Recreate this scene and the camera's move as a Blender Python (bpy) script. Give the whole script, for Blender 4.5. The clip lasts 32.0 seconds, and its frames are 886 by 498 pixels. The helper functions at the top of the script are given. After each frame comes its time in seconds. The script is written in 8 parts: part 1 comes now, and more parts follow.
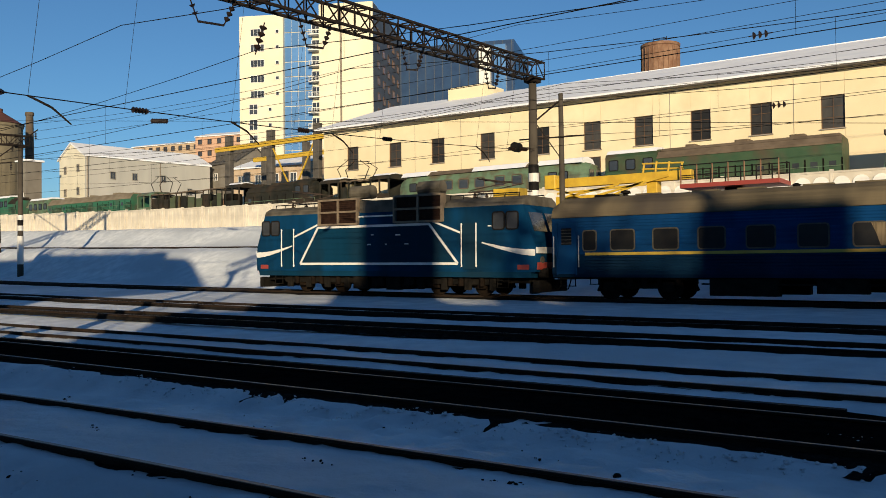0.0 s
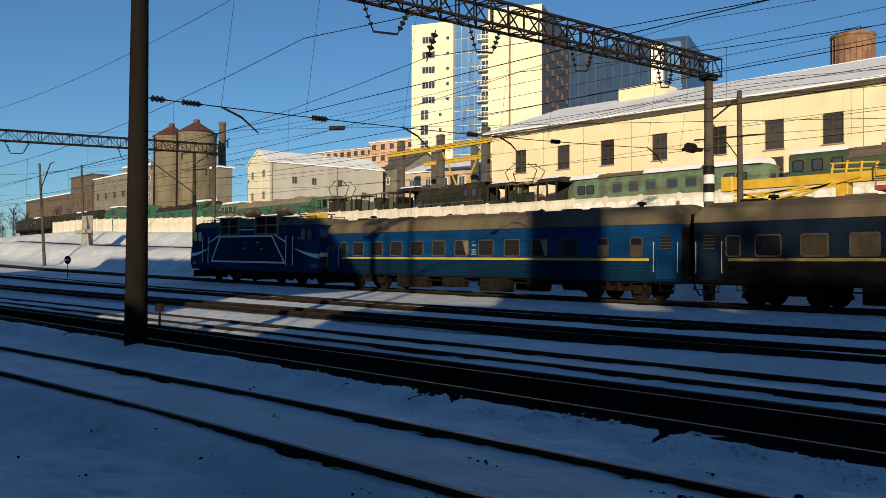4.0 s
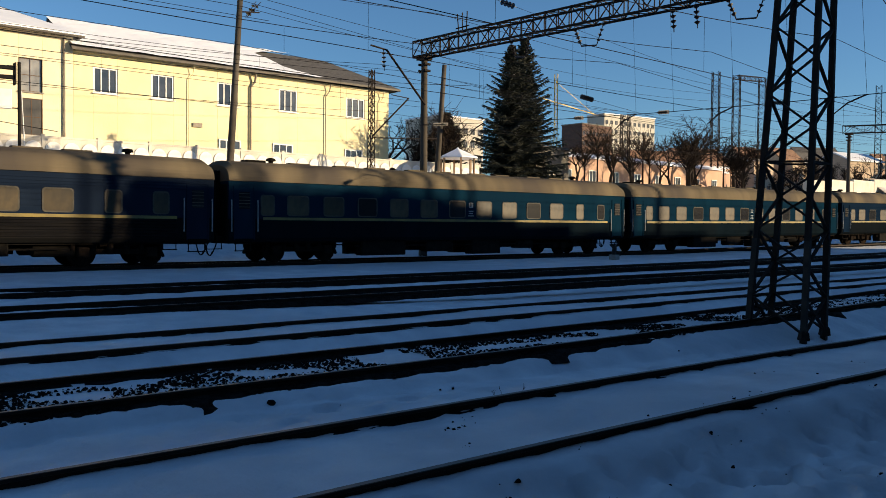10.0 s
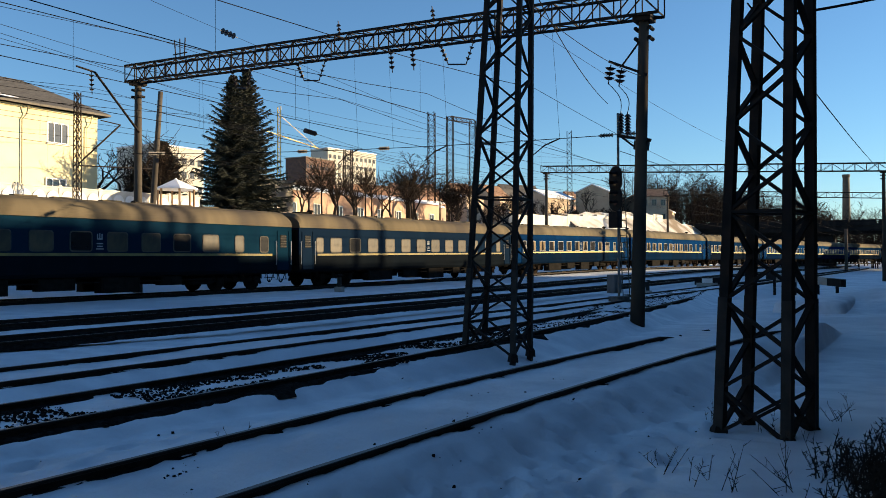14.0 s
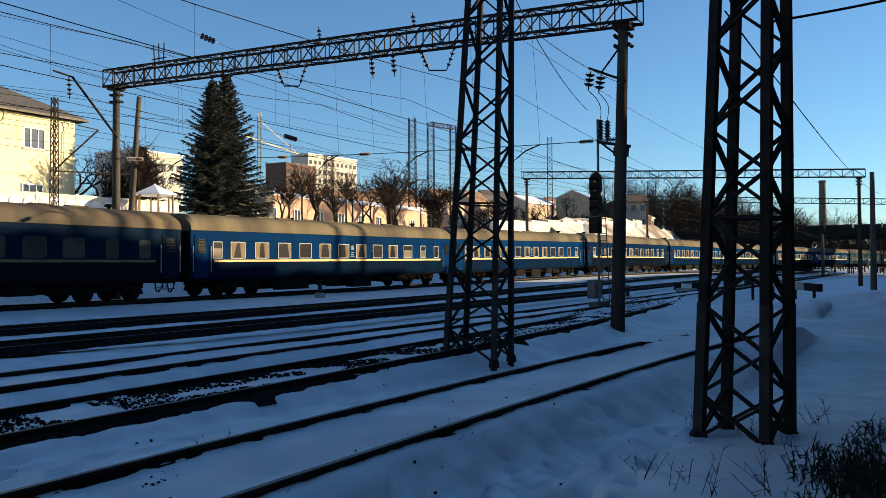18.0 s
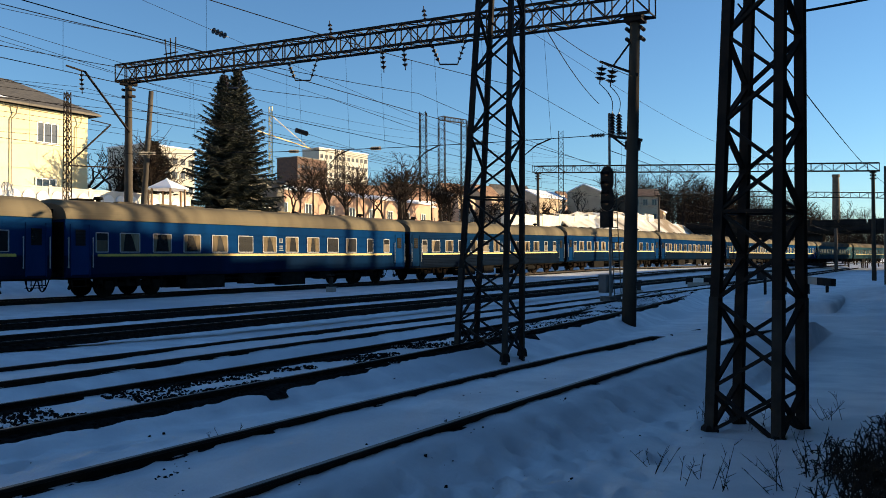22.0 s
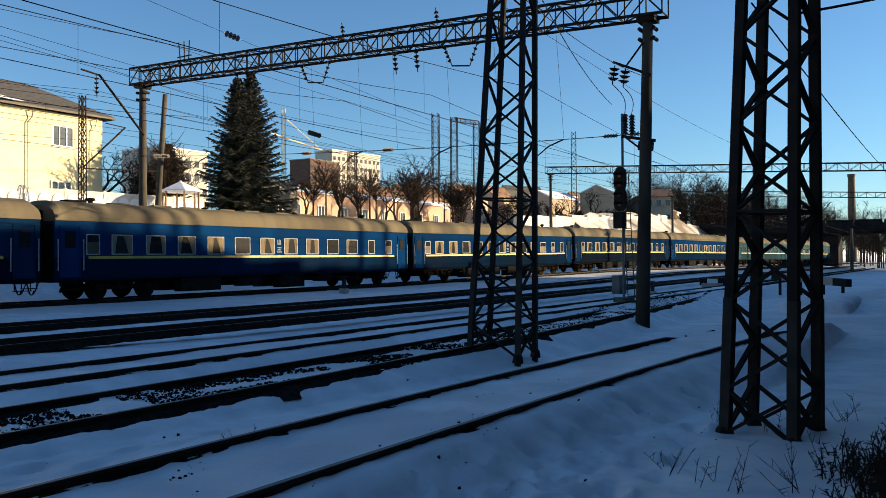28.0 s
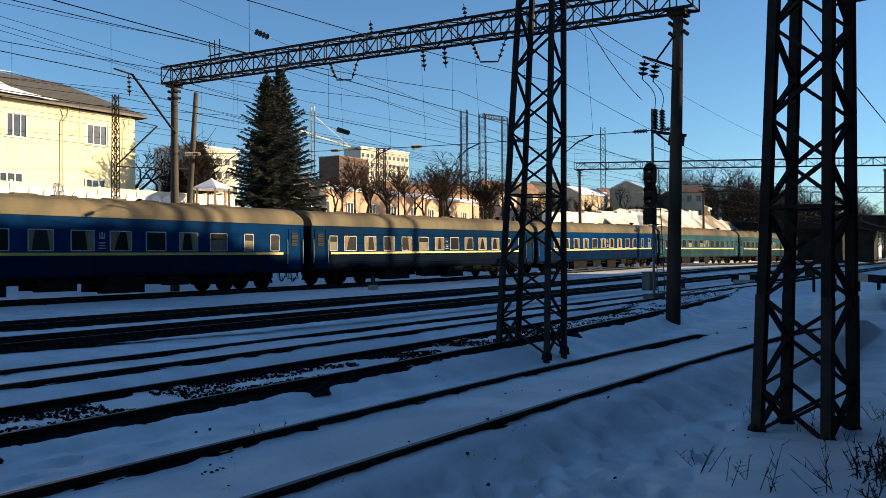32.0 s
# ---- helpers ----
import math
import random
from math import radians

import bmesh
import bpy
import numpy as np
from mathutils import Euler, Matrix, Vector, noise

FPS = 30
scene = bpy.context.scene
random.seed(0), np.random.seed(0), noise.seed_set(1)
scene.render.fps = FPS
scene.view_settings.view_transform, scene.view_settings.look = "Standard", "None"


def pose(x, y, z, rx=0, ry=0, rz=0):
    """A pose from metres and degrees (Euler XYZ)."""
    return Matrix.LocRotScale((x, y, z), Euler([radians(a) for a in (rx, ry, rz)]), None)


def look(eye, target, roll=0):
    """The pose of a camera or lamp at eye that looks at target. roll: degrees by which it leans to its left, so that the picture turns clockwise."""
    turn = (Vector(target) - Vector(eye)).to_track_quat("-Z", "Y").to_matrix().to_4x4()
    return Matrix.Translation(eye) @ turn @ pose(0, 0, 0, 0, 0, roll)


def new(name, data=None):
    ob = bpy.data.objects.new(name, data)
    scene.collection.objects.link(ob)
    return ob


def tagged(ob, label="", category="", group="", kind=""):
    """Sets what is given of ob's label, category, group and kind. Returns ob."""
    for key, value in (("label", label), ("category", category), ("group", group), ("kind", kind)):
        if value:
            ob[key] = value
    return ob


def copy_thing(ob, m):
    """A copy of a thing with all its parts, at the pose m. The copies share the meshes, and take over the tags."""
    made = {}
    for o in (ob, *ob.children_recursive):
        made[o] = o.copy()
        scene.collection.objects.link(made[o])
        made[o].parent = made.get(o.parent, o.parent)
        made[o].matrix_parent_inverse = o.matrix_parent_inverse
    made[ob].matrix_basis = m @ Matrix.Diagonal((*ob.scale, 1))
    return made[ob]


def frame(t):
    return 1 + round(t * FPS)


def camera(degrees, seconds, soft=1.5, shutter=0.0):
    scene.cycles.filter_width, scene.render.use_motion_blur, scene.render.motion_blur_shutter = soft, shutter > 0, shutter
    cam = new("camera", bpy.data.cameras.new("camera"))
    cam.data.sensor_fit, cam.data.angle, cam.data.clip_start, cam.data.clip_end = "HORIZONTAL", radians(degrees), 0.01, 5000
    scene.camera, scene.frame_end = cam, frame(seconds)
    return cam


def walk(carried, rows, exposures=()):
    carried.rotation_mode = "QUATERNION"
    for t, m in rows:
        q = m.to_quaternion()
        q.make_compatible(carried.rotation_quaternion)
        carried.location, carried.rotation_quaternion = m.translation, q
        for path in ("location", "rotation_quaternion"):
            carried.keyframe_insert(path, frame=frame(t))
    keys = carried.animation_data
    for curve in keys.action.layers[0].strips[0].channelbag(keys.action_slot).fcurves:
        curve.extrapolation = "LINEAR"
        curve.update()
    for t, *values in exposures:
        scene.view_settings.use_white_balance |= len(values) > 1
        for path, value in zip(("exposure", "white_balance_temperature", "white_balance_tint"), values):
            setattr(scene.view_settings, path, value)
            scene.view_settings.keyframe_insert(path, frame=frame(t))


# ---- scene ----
# The eye stands on one spot and turns; x runs along the tracks, y away from the eye.
EYE_Z = 1.85
PATH = [  # seconds and the camera's turn in degrees
    (0, 91.05, 0.60, 35.28),
    (0.5, 91.02, 0.37, 37.72),
    (1, 91.18, 0.58, 39.96),
    (1.5, 91.03, 0.32, 42.22),
    (2, 90.98, 0.46, 44.07),
    (2.5, 90.99, 0.07, 45.82),
    (3, 91.33, -0.18, 46.77),
    (3.5, 91.33, -0.23, 46.74),
    (5.5, 91.14, -0.09, 47.50),
    (6, 91.12, -0.12, 47.10),
    (6.5, 91.09, -0.10, 45.17),
    (7, 91.08, 0.13, 40.10),
    (7.5, 91.16, 0.33, 32.61),
    (8, 90.73, 0.23, 21.21),
    (8.3, 90.09, 0.33, 12.04),
    (8.5, 89.62, 0.13, 5.07),
    (9, 89.08, 0.16, -11.98),
    (9.5, 88.76, -0.07, -27.71),
    (10, 88.48, -0.50, -39.94),
    (10.5, 89.63, -0.34, -49.15),
    (11, 90.30, -0.33, -54.69),
    (11.5, 90.33, -0.23, -57.26),
    (12, 90.53, 0.06, -58.57),
    (12.5, 90.61, -0.02, -59.26),
    (13, 90.67, 0.12, -58.94),
    (13.5, 90.78, 0.14, -58.89),
    (15.5, 90.98, 0.41, -59.48),
    (16, 91.02, 0.27, -59.85),
    (16.5, 91.02, 0.27, -59.88),
    (17, 91.11, 0.22, -60.06),
    (17.5, 91.21, 0.28, -60.22),
    (18, 91.22, 0.30, -60.28),
    (18.5, 91.10, 0.43, -60.19),
    (19, 90.99, 0.43, -59.93),
    (19.5, 90.99, 0.35, -59.82),
    (20, 91.12, 0.51, -60.02),
    (20.5, 91.06, 0.45, -59.89),
    (21, 90.94, 0.37, -59.92),
    (21.5, 90.86, 0.23, -59.89),
    (22, 90.82, 0.26, -59.52),
    (22.5, 90.82, 0.33, -59.19),
    (23, 90.83, 0.27, -59.30),
    (23.5, 90.88, 0.35, -59.21),
    (24, 90.87, 0.45, -59.06),
    (24.5, 90.88, 0.43, -58.92),
    (25, 90.92, 0.46, -58.94),
    (25.5, 90.95, 0.52, -58.82),
    (27.5, 91.01, 0.52, -58.73),
    (28, 90.92, 0.40, -58.63),
    (28.5, 90.89, 0.50, -58.37),
    (29, 90.97, 0.50, -58.40),
    (29.5, 90.99, 0.50, -58.20),
    (30, 90.98, 0.51, -58.26),
    (30.5, 90.97, 0.47, -58.28),
    (31, 91.00, 0.55, -58.02),
    (31.5, 91.04, 0.55, -57.69),
    (32, 90.69, 0.45, -56.64),
]
cam = camera(56.72, 32.0, soft=0.8)
walk(cam, [(t, pose(0, 0, EYE_Z, rx, ry, rz)) for t, rx, ry, rz in PATH],
     [(0, 0.11, 7000, 5.5), (7.5, 0.11, 7000, 6), (9.0, 0.36, 7200, 9), (10.0, 0.62, 7350, 8.5), (12.0, 1.1, 7700, 8), (32.0, 1.1, 7700, 8)])
# ---- light ----
SUN_EL, SUN_AZ = 12.0, 140.0   # degrees; azimuth clockwise from +y
world = bpy.data.worlds.new("sky_world")
scene.world = world
world.use_nodes = True
wn = world.node_tree.nodes
sky = wn.new("ShaderNodeTexSky")
sky.sky_type, sky.sun_disc = "NISHITA", False
sky.sun_elevation, sky.sun_rotation = radians(SUN_EL), radians(SUN_AZ)
sky.air_density, sky.dust_density, sky.ozone_density = 1.0, 0.0, 6.0
world.node_tree.links.new(sky.outputs[0], wn["Background"].inputs[0])
wn["Background"].inputs[1].default_value = 0.105
sun = new("sun", bpy.data.lights.new("sun", "SUN"))
sun.data.energy, sun.data.angle, sun.data.color = 5.2, radians(0.5), (1.0, 0.84, 0.62)
a, e = radians(SUN_AZ), radians(SUN_EL)
to_sun = Vector((math.sin(a) * math.cos(e), math.cos(a) * math.cos(e), math.sin(e)))
sun.matrix_world = look(to_sun * 50, (0, 0, 0))
scene.view_settings.exposure = 0.0
# ---- materials ----
MATS = {}


def mat(name, col, rough=0.7, metal=0.0, col2=None, scale=3.0, bump=0.0, bscale=None, mix=0.5, vary=0.0, detail=6.0, spec=0.5, stretch=None, col3=None, scale3=0.3):
    """A surface of two mixed tones, a broad stain tone, fine relief and a tone of its own for each object."""
    if name in MATS:
        return MATS[name]
    m = bpy.data.materials.new(name)
    m.use_nodes = True
    nt = m.node_tree
    b = nt.nodes["Principled BSDF"]
    b.inputs["Roughness"].default_value, b.inputs["Metallic"].default_value = rough, metal
    b.inputs["Specular IOR Level"].default_value = spec
    co = nt.nodes.new("ShaderNodeTexCoord")
    src = co.outputs["Object"]
    if stretch:
        mp = nt.nodes.new("ShaderNodeMapping")
        mp.inputs["Scale"].default_value = stretch
        nt.links.new(src, mp.inputs["Vector"])
        src = mp.outputs[0]
    last = None
    if col2 is not None:
        nz = nt.nodes.new("ShaderNodeTexNoise")
        nz.inputs["Scale"].default_value, nz.inputs["Detail"].default_value = scale, detail
        nt.links.new(src, nz.inputs["Vector"])
        rp = nt.nodes.new("ShaderNodeValToRGB")
        rp.color_ramp.elements[0].position, rp.color_ramp.elements[1].position = max(0, mix - 0.16), min(1, mix + 0.16)
        rp.color_ramp.elements[0].color, rp.color_ramp.elements[1].color = (*col, 1), (*col2, 1)
        nt.links.new(nz.outputs[0], rp.inputs[0])
        last = rp.outputs[0]
        if col3 is not None:
            n3 = nt.nodes.new("ShaderNodeTexNoise")
            n3.inputs["Scale"].default_value, n3.inputs["Detail"].default_value = scale3, 3
            nt.links.new(src, n3.inputs["Vector"])
            r3 = nt.nodes.new("ShaderNodeValToRGB")
            r3.color_ramp.elements[0].position, r3.color_ramp.elements[1].position = 0.45, 0.65
            nt.links.new(n3.outputs[0], r3.inputs[0])
            mx = nt.nodes.new("ShaderNodeMixRGB")
            mx.inputs[2].default_value = (*col3, 1)
            nt.links.new(r3.outputs[0], mx.inputs[0])
            nt.links.new(last, mx.inputs[1])
            last = mx.outputs[0]
    if vary:
        oi = nt.nodes.new("ShaderNodeObjectInfo")
        hs = nt.nodes.new("ShaderNodeHueSaturation")
        ma = nt.nodes.new("ShaderNodeMapRange")
        ma.inputs[3].default_value, ma.inputs[4].default_value = 1 - vary, 1 + vary
        nt.links.new(oi.outputs["Random"], ma.inputs[0])
        nt.links.new(ma.outputs[0], hs.inputs["Value"])
        if last:
            nt.links.new(last, hs.inputs["Color"])
        else:
            hs.inputs["Color"].default_value = (*col, 1)
        last = hs.outputs[0]
    if last:
        nt.links.new(last, b.inputs["Base Color"])
    else:
        b.inputs["Base Color"].default_value = (*col, 1)
    if bump:
        nb = nt.nodes.new("ShaderNodeTexNoise")
        nb.inputs["Scale"].default_value, nb.inputs["Detail"].default_value = bscale or scale * 4, 8
        nt.links.new(src, nb.inputs["Vector"])
        bp = nt.nodes.new("ShaderNodeBump")
        bp.inputs["Strength"].default_value, bp.inputs["Distance"].default_value = min(1, bump), 0.05
        nt.links.new(nb.outputs[0], bp.inputs["Height"])
        nt.links.new(bp.outputs[0], b.inputs["Normal"])
    MATS[name] = m
    return m


SNOW = mat("snow", (0.72, 0.74, 0.755), 0.65, col2=(0.53, 0.56, 0.59), scale=1.3, bump=0.9, bscale=3.2, col3=(0.50, 0.53, 0.56), scale3=0.16, spec=0.3, detail=10)
ROOFSNOW = mat("roof_snow", (0.82, 0.82, 0.84), 0.7, col2=(0.72, 0.73, 0.77), scale=0.5, bump=0.5, bscale=1.5)
BALLAST = mat("ballast", (0.006, 0.005, 0.005), 0.98, col2=(0.02, 0.018, 0.016), scale=9, bump=1.0, bscale=14, spec=0.02)
RAIL = mat("rail_steel", (0.018, 0.013, 0.010), 0.7, 0.2, col2=(0.035, 0.022, 0.015), scale=6, spec=0.15)
RAILTOP = mat("rail_head", (0.10, 0.09, 0.085), 0.45, 0.8)
SLEEPER = mat("sleeper", (0.02, 0.018, 0.016), 0.95, col2=(0.05, 0.045, 0.04), scale=5, vary=0.3)
CONC = mat("concrete", (0.33, 0.30, 0.26), 0.85, col2=(0.24, 0.21, 0.18), scale=1.5, bump=0.3, bscale=20)
CONCD = mat("dark_concrete", (0.10, 0.088, 0.075), 0.9, col2=(0.055, 0.05, 0.045), scale=1.2, bump=0.4, bscale=15)
LIMEWASH = mat("limewashed_relief", (0.80, 0.78, 0.74), 0.85, col2=(0.68, 0.65, 0.60), scale=1.5, bump=0.15)
FENCE = mat("fence_concrete", (0.66, 0.60, 0.50), 0.85, col2=(0.55, 0.49, 0.40), scale=0.8, bump=0.3, bscale=12, vary=0.08, col3=(0.50, 0.45, 0.38), scale3=0.4)
STEEL = mat("dark_steel", (0.012, 0.010, 0.009), 0.8, 0.0, col2=(0.026, 0.018, 0.014), scale=3, bump=0.2, spec=0.12)
BLACK = mat("black_iron", (0.007, 0.0065, 0.0065), 0.7, 0.0, col2=(0.015, 0.013, 0.012), scale=4, spec=0.12)
PLASTER = mat("cream_plaster", (0.80, 0.69, 0.47), 0.85, col2=(0.70, 0.585, 0.385), scale=0.5, bump=0.25, bscale=8, col3=(0.74, 0.61, 0.40), scale3=0.1)
YPLASTER = mat("yellow_plaster", (0.79, 0.685, 0.41), 0.85, col2=(0.71, 0.605, 0.36), scale=0.5, bump=0.2, bscale=8, col3=(0.66, 0.56, 0.33), scale3=0.15)
GLASSD = mat("dark_glass", (0.03, 0.035, 0.04), 0.08, 0.0, col2=(0.06, 0.06, 0.065), scale=1.0, spec=0.8, vary=0.3)
BLUEGLASS = mat("blue_glass", (0.08, 0.20, 0.42), 0.1, 0.1, col2=(0.13, 0.27, 0.50), scale=0.3, spec=0.8, vary=0.15)
WHITE = mat("white_paint", (0.72, 0.70, 0.66), 0.6, col2=(0.62, 0.60, 0.56), scale=2)
YELLOW = mat("yellow_paint", (0.62, 0.40, 0.04), 0.5, col2=(0.48, 0.29, 0.03), scale=2, bump=0.1)
RED = mat("red_paint", (0.26, 0.04, 0.03), 0.55, col2=(0.26, 0.04, 0.03), scale=2)
GREEN = mat("green_loco_paint", (0.024, 0.066, 0.028), 0.6, col2=(0.040, 0.080, 0.036), scale=1.6, col3=(0.065, 0.055, 0.03), scale3=0.5, bump=0.05)
GREENL = mat("pale_green_paint", (0.12, 0.19, 0.115), 0.6, col2=(0.085, 0.14, 0.085), scale=1.6, col3=(0.10, 0.085, 0.05), scale3=0.8, bump=0.05)
RUST = mat("rusty_steel", (0.16, 0.075, 0.04), 0.85, col2=(0.26, 0.15, 0.09), scale=1.5, bump=0.3)


# ---- mesh tools ----
class MB:
    """Gathers vertices and faces of one mesh."""

    def __init__(self):
        self.v, self.f = [], []

    def quad(self, *p):
        n = len(self.v)
        self.v += [tuple(q) for q in p]
        self.f.append(tuple(range(n, n + len(p))))

    def box(self, c, s, rz=0.0, ch=0.0):
        """A box by its centre and size, with chamfered upright edges where ch is given."""
        x, y, z = (k / 2 for k in s)
        ca, sa = math.cos(rz), math.sin(rz)
        if ch:
            ring = [(-x + ch, -y), (x - ch, -y), (x, -y + ch), (x, y - ch), (x - ch, y), (-x + ch, y), (-x, y - ch), (-x, -y + ch)]
        else:
            ring = [(-x, -y), (x, -y), (x, y), (-x, y)]
        n, k = len(self.v), len(ring)
        for dz in (-z, z):
            self.v += [(c[0] + px * ca - py * sa, c[1] + px * sa + py * ca, c[2] + dz) for px, py in ring]
        self.f.append(tuple(n + i for i in reversed(range(k))))
        self.f.append(tuple(n + k + i for i in range(k)))
        self.f += [(n + i, n + (i + 1) % k, n + k + (i + 1) % k, n + k + i) for i in range(k)]

    def tube(self, p, q, r, r2=None, n=6, cap=True):
        """A round bar from p to q."""
        p, q = Vector(p), Vector(q)
        d = q - p
        if d.length < 1e-6:
            return
        u = d.orthogonal().normalized()
        w = d.normalized().cross(u)
        r2 = r if r2 is None else r2
        b = len(self.v)
        for o, rr in ((p, r), (q, r2)):
            for i in range(n):
                t = 2 * math.pi * (i + 0.5) / n
                self.v.append(tuple(o + (u * math.cos(t) + w * math.sin(t)) * rr))
        self.f += [(b + i, b + (i + 1) % n, b + n + (i + 1) % n, b + n + i) for i in range(n)]
        if cap:
            self.f.append(tuple(b + i for i in reversed(range(n))))
            self.f.append(tuple(b + n + i for i in range(n)))

    def path(self, pts, radii, n=6):
        """One round bar led through a row of points."""
        pts = [Vector(p) for p in pts]
        b = len(self.v)
        d = (pts[-1] - pts[0]).normalized()
        u = d.orthogonal().normalized()
        w = d.cross(u)
        for o, rr in zip(pts, radii):
            self.v += [tuple(o + (u * math.cos(2 * math.pi * (i + 0.5) / n) + w * math.sin(2 * math.pi * (i + 0.5) / n)) * rr) for i in range(n)]
        for j in range(len(pts) - 1):
            c = b + j * n
            self.f += [(c + i, c + (i + 1) % n, c + n + (i + 1) % n, c + n + i) for i in range(n)]
        c = b + (len(pts) - 1) * n
        self.f.append(tuple(b + i for i in reversed(range(n))))
        self.f.append(tuple(c + i for i in range(n)))

    def bar(self, p, q, w, h=None):
        """A square bar from p to q."""
        p, q = Vector(p), Vector(q)
        h = w if h is None else h
        d = (q - p).normalized()
        up = Vector((0, 0, 1)) if abs(d.z) < 0.9 else Vector((0, 1, 0))
        s = d.cross(up).normalized()
        u = s.cross(d)
        b = len(self.v)
        for o in (p, q):
            for i, j in ((-1, -1), (1, -1), (1, 1), (-1, 1)):
                self.v.append(tuple(o + s * (i * w / 2) + u * (j * h / 2)))
        self.f += [(b, b + 3, b + 2, b + 1), (b + 4, b + 5, b + 6, b + 7)]
        self.f += [(b + i, b + (i + 1) % 4, b + 4 + (i + 1) % 4, b + 4 + i) for i in range(4)]

    def sweep(self, ring, a, b, axis=0, cap=True):
        """A closed outline (two coordinates) carried along an axis from a to b."""
        n, k = len(self.v), len(ring)
        for t in (a, b):
            for u, w in ring:
                self.v.append((t, u, w) if axis == 0 else (u, t, w) if axis == 1 else (u, w, t))
        self.f += [(n + i, n + (i + 1) % k, n + k + (i + 1) % k, n + k + i) for i in range(k)]
        if cap:
            self.f.append(tuple(n + i for i in reversed(range(k))))
            self.f.append(tuple(n + k + i for i in range(k)))

    def lathe(self, prof, c=(0, 0, 0), n=12):
        """Radii and heights turned round the upright through c."""
        b = len(self.v)
        for r, z in prof:
            for i in range(n):
                t = 2 * math.pi * i / n
                self.v.append((c[0] + r * math.cos(t), c[1] + r * math.sin(t), c[2] + z))
        for j in range(len(prof) - 1):
            self.f += [(b + j * n + i, b + j * n + (i + 1) % n, b + (j + 1) * n + (i + 1) % n, b + (j + 1) * n + i) for i in range(n)]
        self.f.append(tuple(b + i for i in reversed(range(n))))
        self.f.append(tuple(b + (len(prof) - 1) * n + i for i in range(n)))

    def mesh(self, name, material, smooth=False):
        me = bpy.data.meshes.new(name)
        me.from_pydata(self.v, [], self.f)
        bm = bmesh.new()
        bm.from_mesh(me)
        bmesh.ops.recalc_face_normals(bm, faces=bm.faces)
        bm.to_mesh(me)
        bm.free()
        me.materials.append(material)
        if smooth:
            me.shade_smooth()
        return me


def part(name, mb, material, parent=None, label="", at=(0, 0, 0), smooth=False):
    """One mesh object, under a thing or a part where one is given."""
    ob = new(name, mb if isinstance(mb, bpy.types.Mesh) else mb.mesh(name, material, smooth))
    ob.location = at
    if parent is not None:
        ob.parent = parent
    if label:
        tagged(ob, label)
    return ob


def thing(name, label, category, at=(0, 0, 0), rz=0.0, group="", kind=""):
    ob = new(name)
    ob.empty_display_size = 0.2
    ob.matrix_basis = pose(*at, 0, 0, rz)
    return tagged(ob, label, category, group, kind)


def lerp(a, b, t):
    return a + (b - a) * t


def step(a, b, x):
    t = min(1.0, max(0.0, (x - a) / (b - a)))
    return t * t * (3 - 2 * t)


def truss(mb, a, b, w, h, n, r=0.035):
    """A four-boom lattice beam from a to b (the centre line of its top)."""
    a, b = Vector(a), Vector(b)
    d = (b - a).normalized()
    s = d.cross(Vector((0, 0, 1))).normalized() * (w / 2)
    dn = Vector((0, 0, -h))
    cor = [s, -s, s + dn, -s + dn]
    for c in cor:
        mb.bar(a + c, b + c, r * 2.2)
    for i in range(n + 1):
        p = a.lerp(b, i / n)
        mb.bar(p + cor[0], p + cor[2], r)
        mb.bar(p + cor[1], p + cor[3], r)
        mb.bar(p + cor[0], p + cor[1], r)
        mb.bar(p + cor[2], p + cor[3], r)
        if i < n:
            q = a.lerp(b, (i + 1) / n)
            for k0, k1 in ((0, 2), (1, 3), (0, 1), (2, 3)):
                u, v = (k0, k1) if i % 2 else (k1, k0)
                mb.bar(p + cor[u], q + cor[v], r)


def insulator(mb, p, q, k=4, r=0.11):
    """A string of plates between two points."""
    p, q = Vector(p), Vector(q)
    mb.tube(p, q, 0.022, n=5)
    d = (q - p) / (k + 1)
    u = d.normalized()
    for i in range(1, k + 1):
        c = p + d * i
        mb.tube(c - u * 0.05, c + u * 0.03, r, r * 0.45, n=10)


# ---- ground and tracks ----
def rise(x):
    """The gentle fall and rise of the line along its length."""
    if x > 70.0:
        return 0.463 + 0.228 * (1 - math.exp((70.0 - x) / 15.0))
    x = max(-150.0, x)
    return 0.000123 * x * x - 0.002 * x


def lift(x):
    """The height of the ground above the cutting."""
    x = max(-150.0, min(170.0, x))
    return 0.000123 * x * x - 0.002 * x


def near_dip(x):
    return -0.34 * step(3, 20, x) - 0.16 * step(-4, -16, x)


def profile(x, y):
    pts = [(-60, 0.15), (2.5, -0.04), (4.0, -0.055), (7.6, -0.06), (8.6, -0.12), (10.9, -0.12), (11.4, -0.05), (14, -0.055), (16.2, 0.06), (23, 0.12), (29, 0.22), (34.5, 0.22)]
    w = step(13, 25, y)
    low = lerp(near_dip(x), rise(x), w)
    if y <= 34.5:
        for (y0, z0), (y1, z1) in zip(pts, pts[1:]):
            if y <= y1:
                return lerp(z0, z1, max(0.0, (y - y0) / (y1 - y0))) + low
    left = step(40, -20, x)
    bank = lerp(1.9, 2.6, left) * step(35, 41, y)
    up = (5.0 - 0.22 - lerp(1.9, 2.6, left)) * step(46.5, 52.0, y)
    return 0.22 + bank + up + 0.35 * step(53, 58, y) + lerp(rise(x), lift(x), step(36, 50, y))


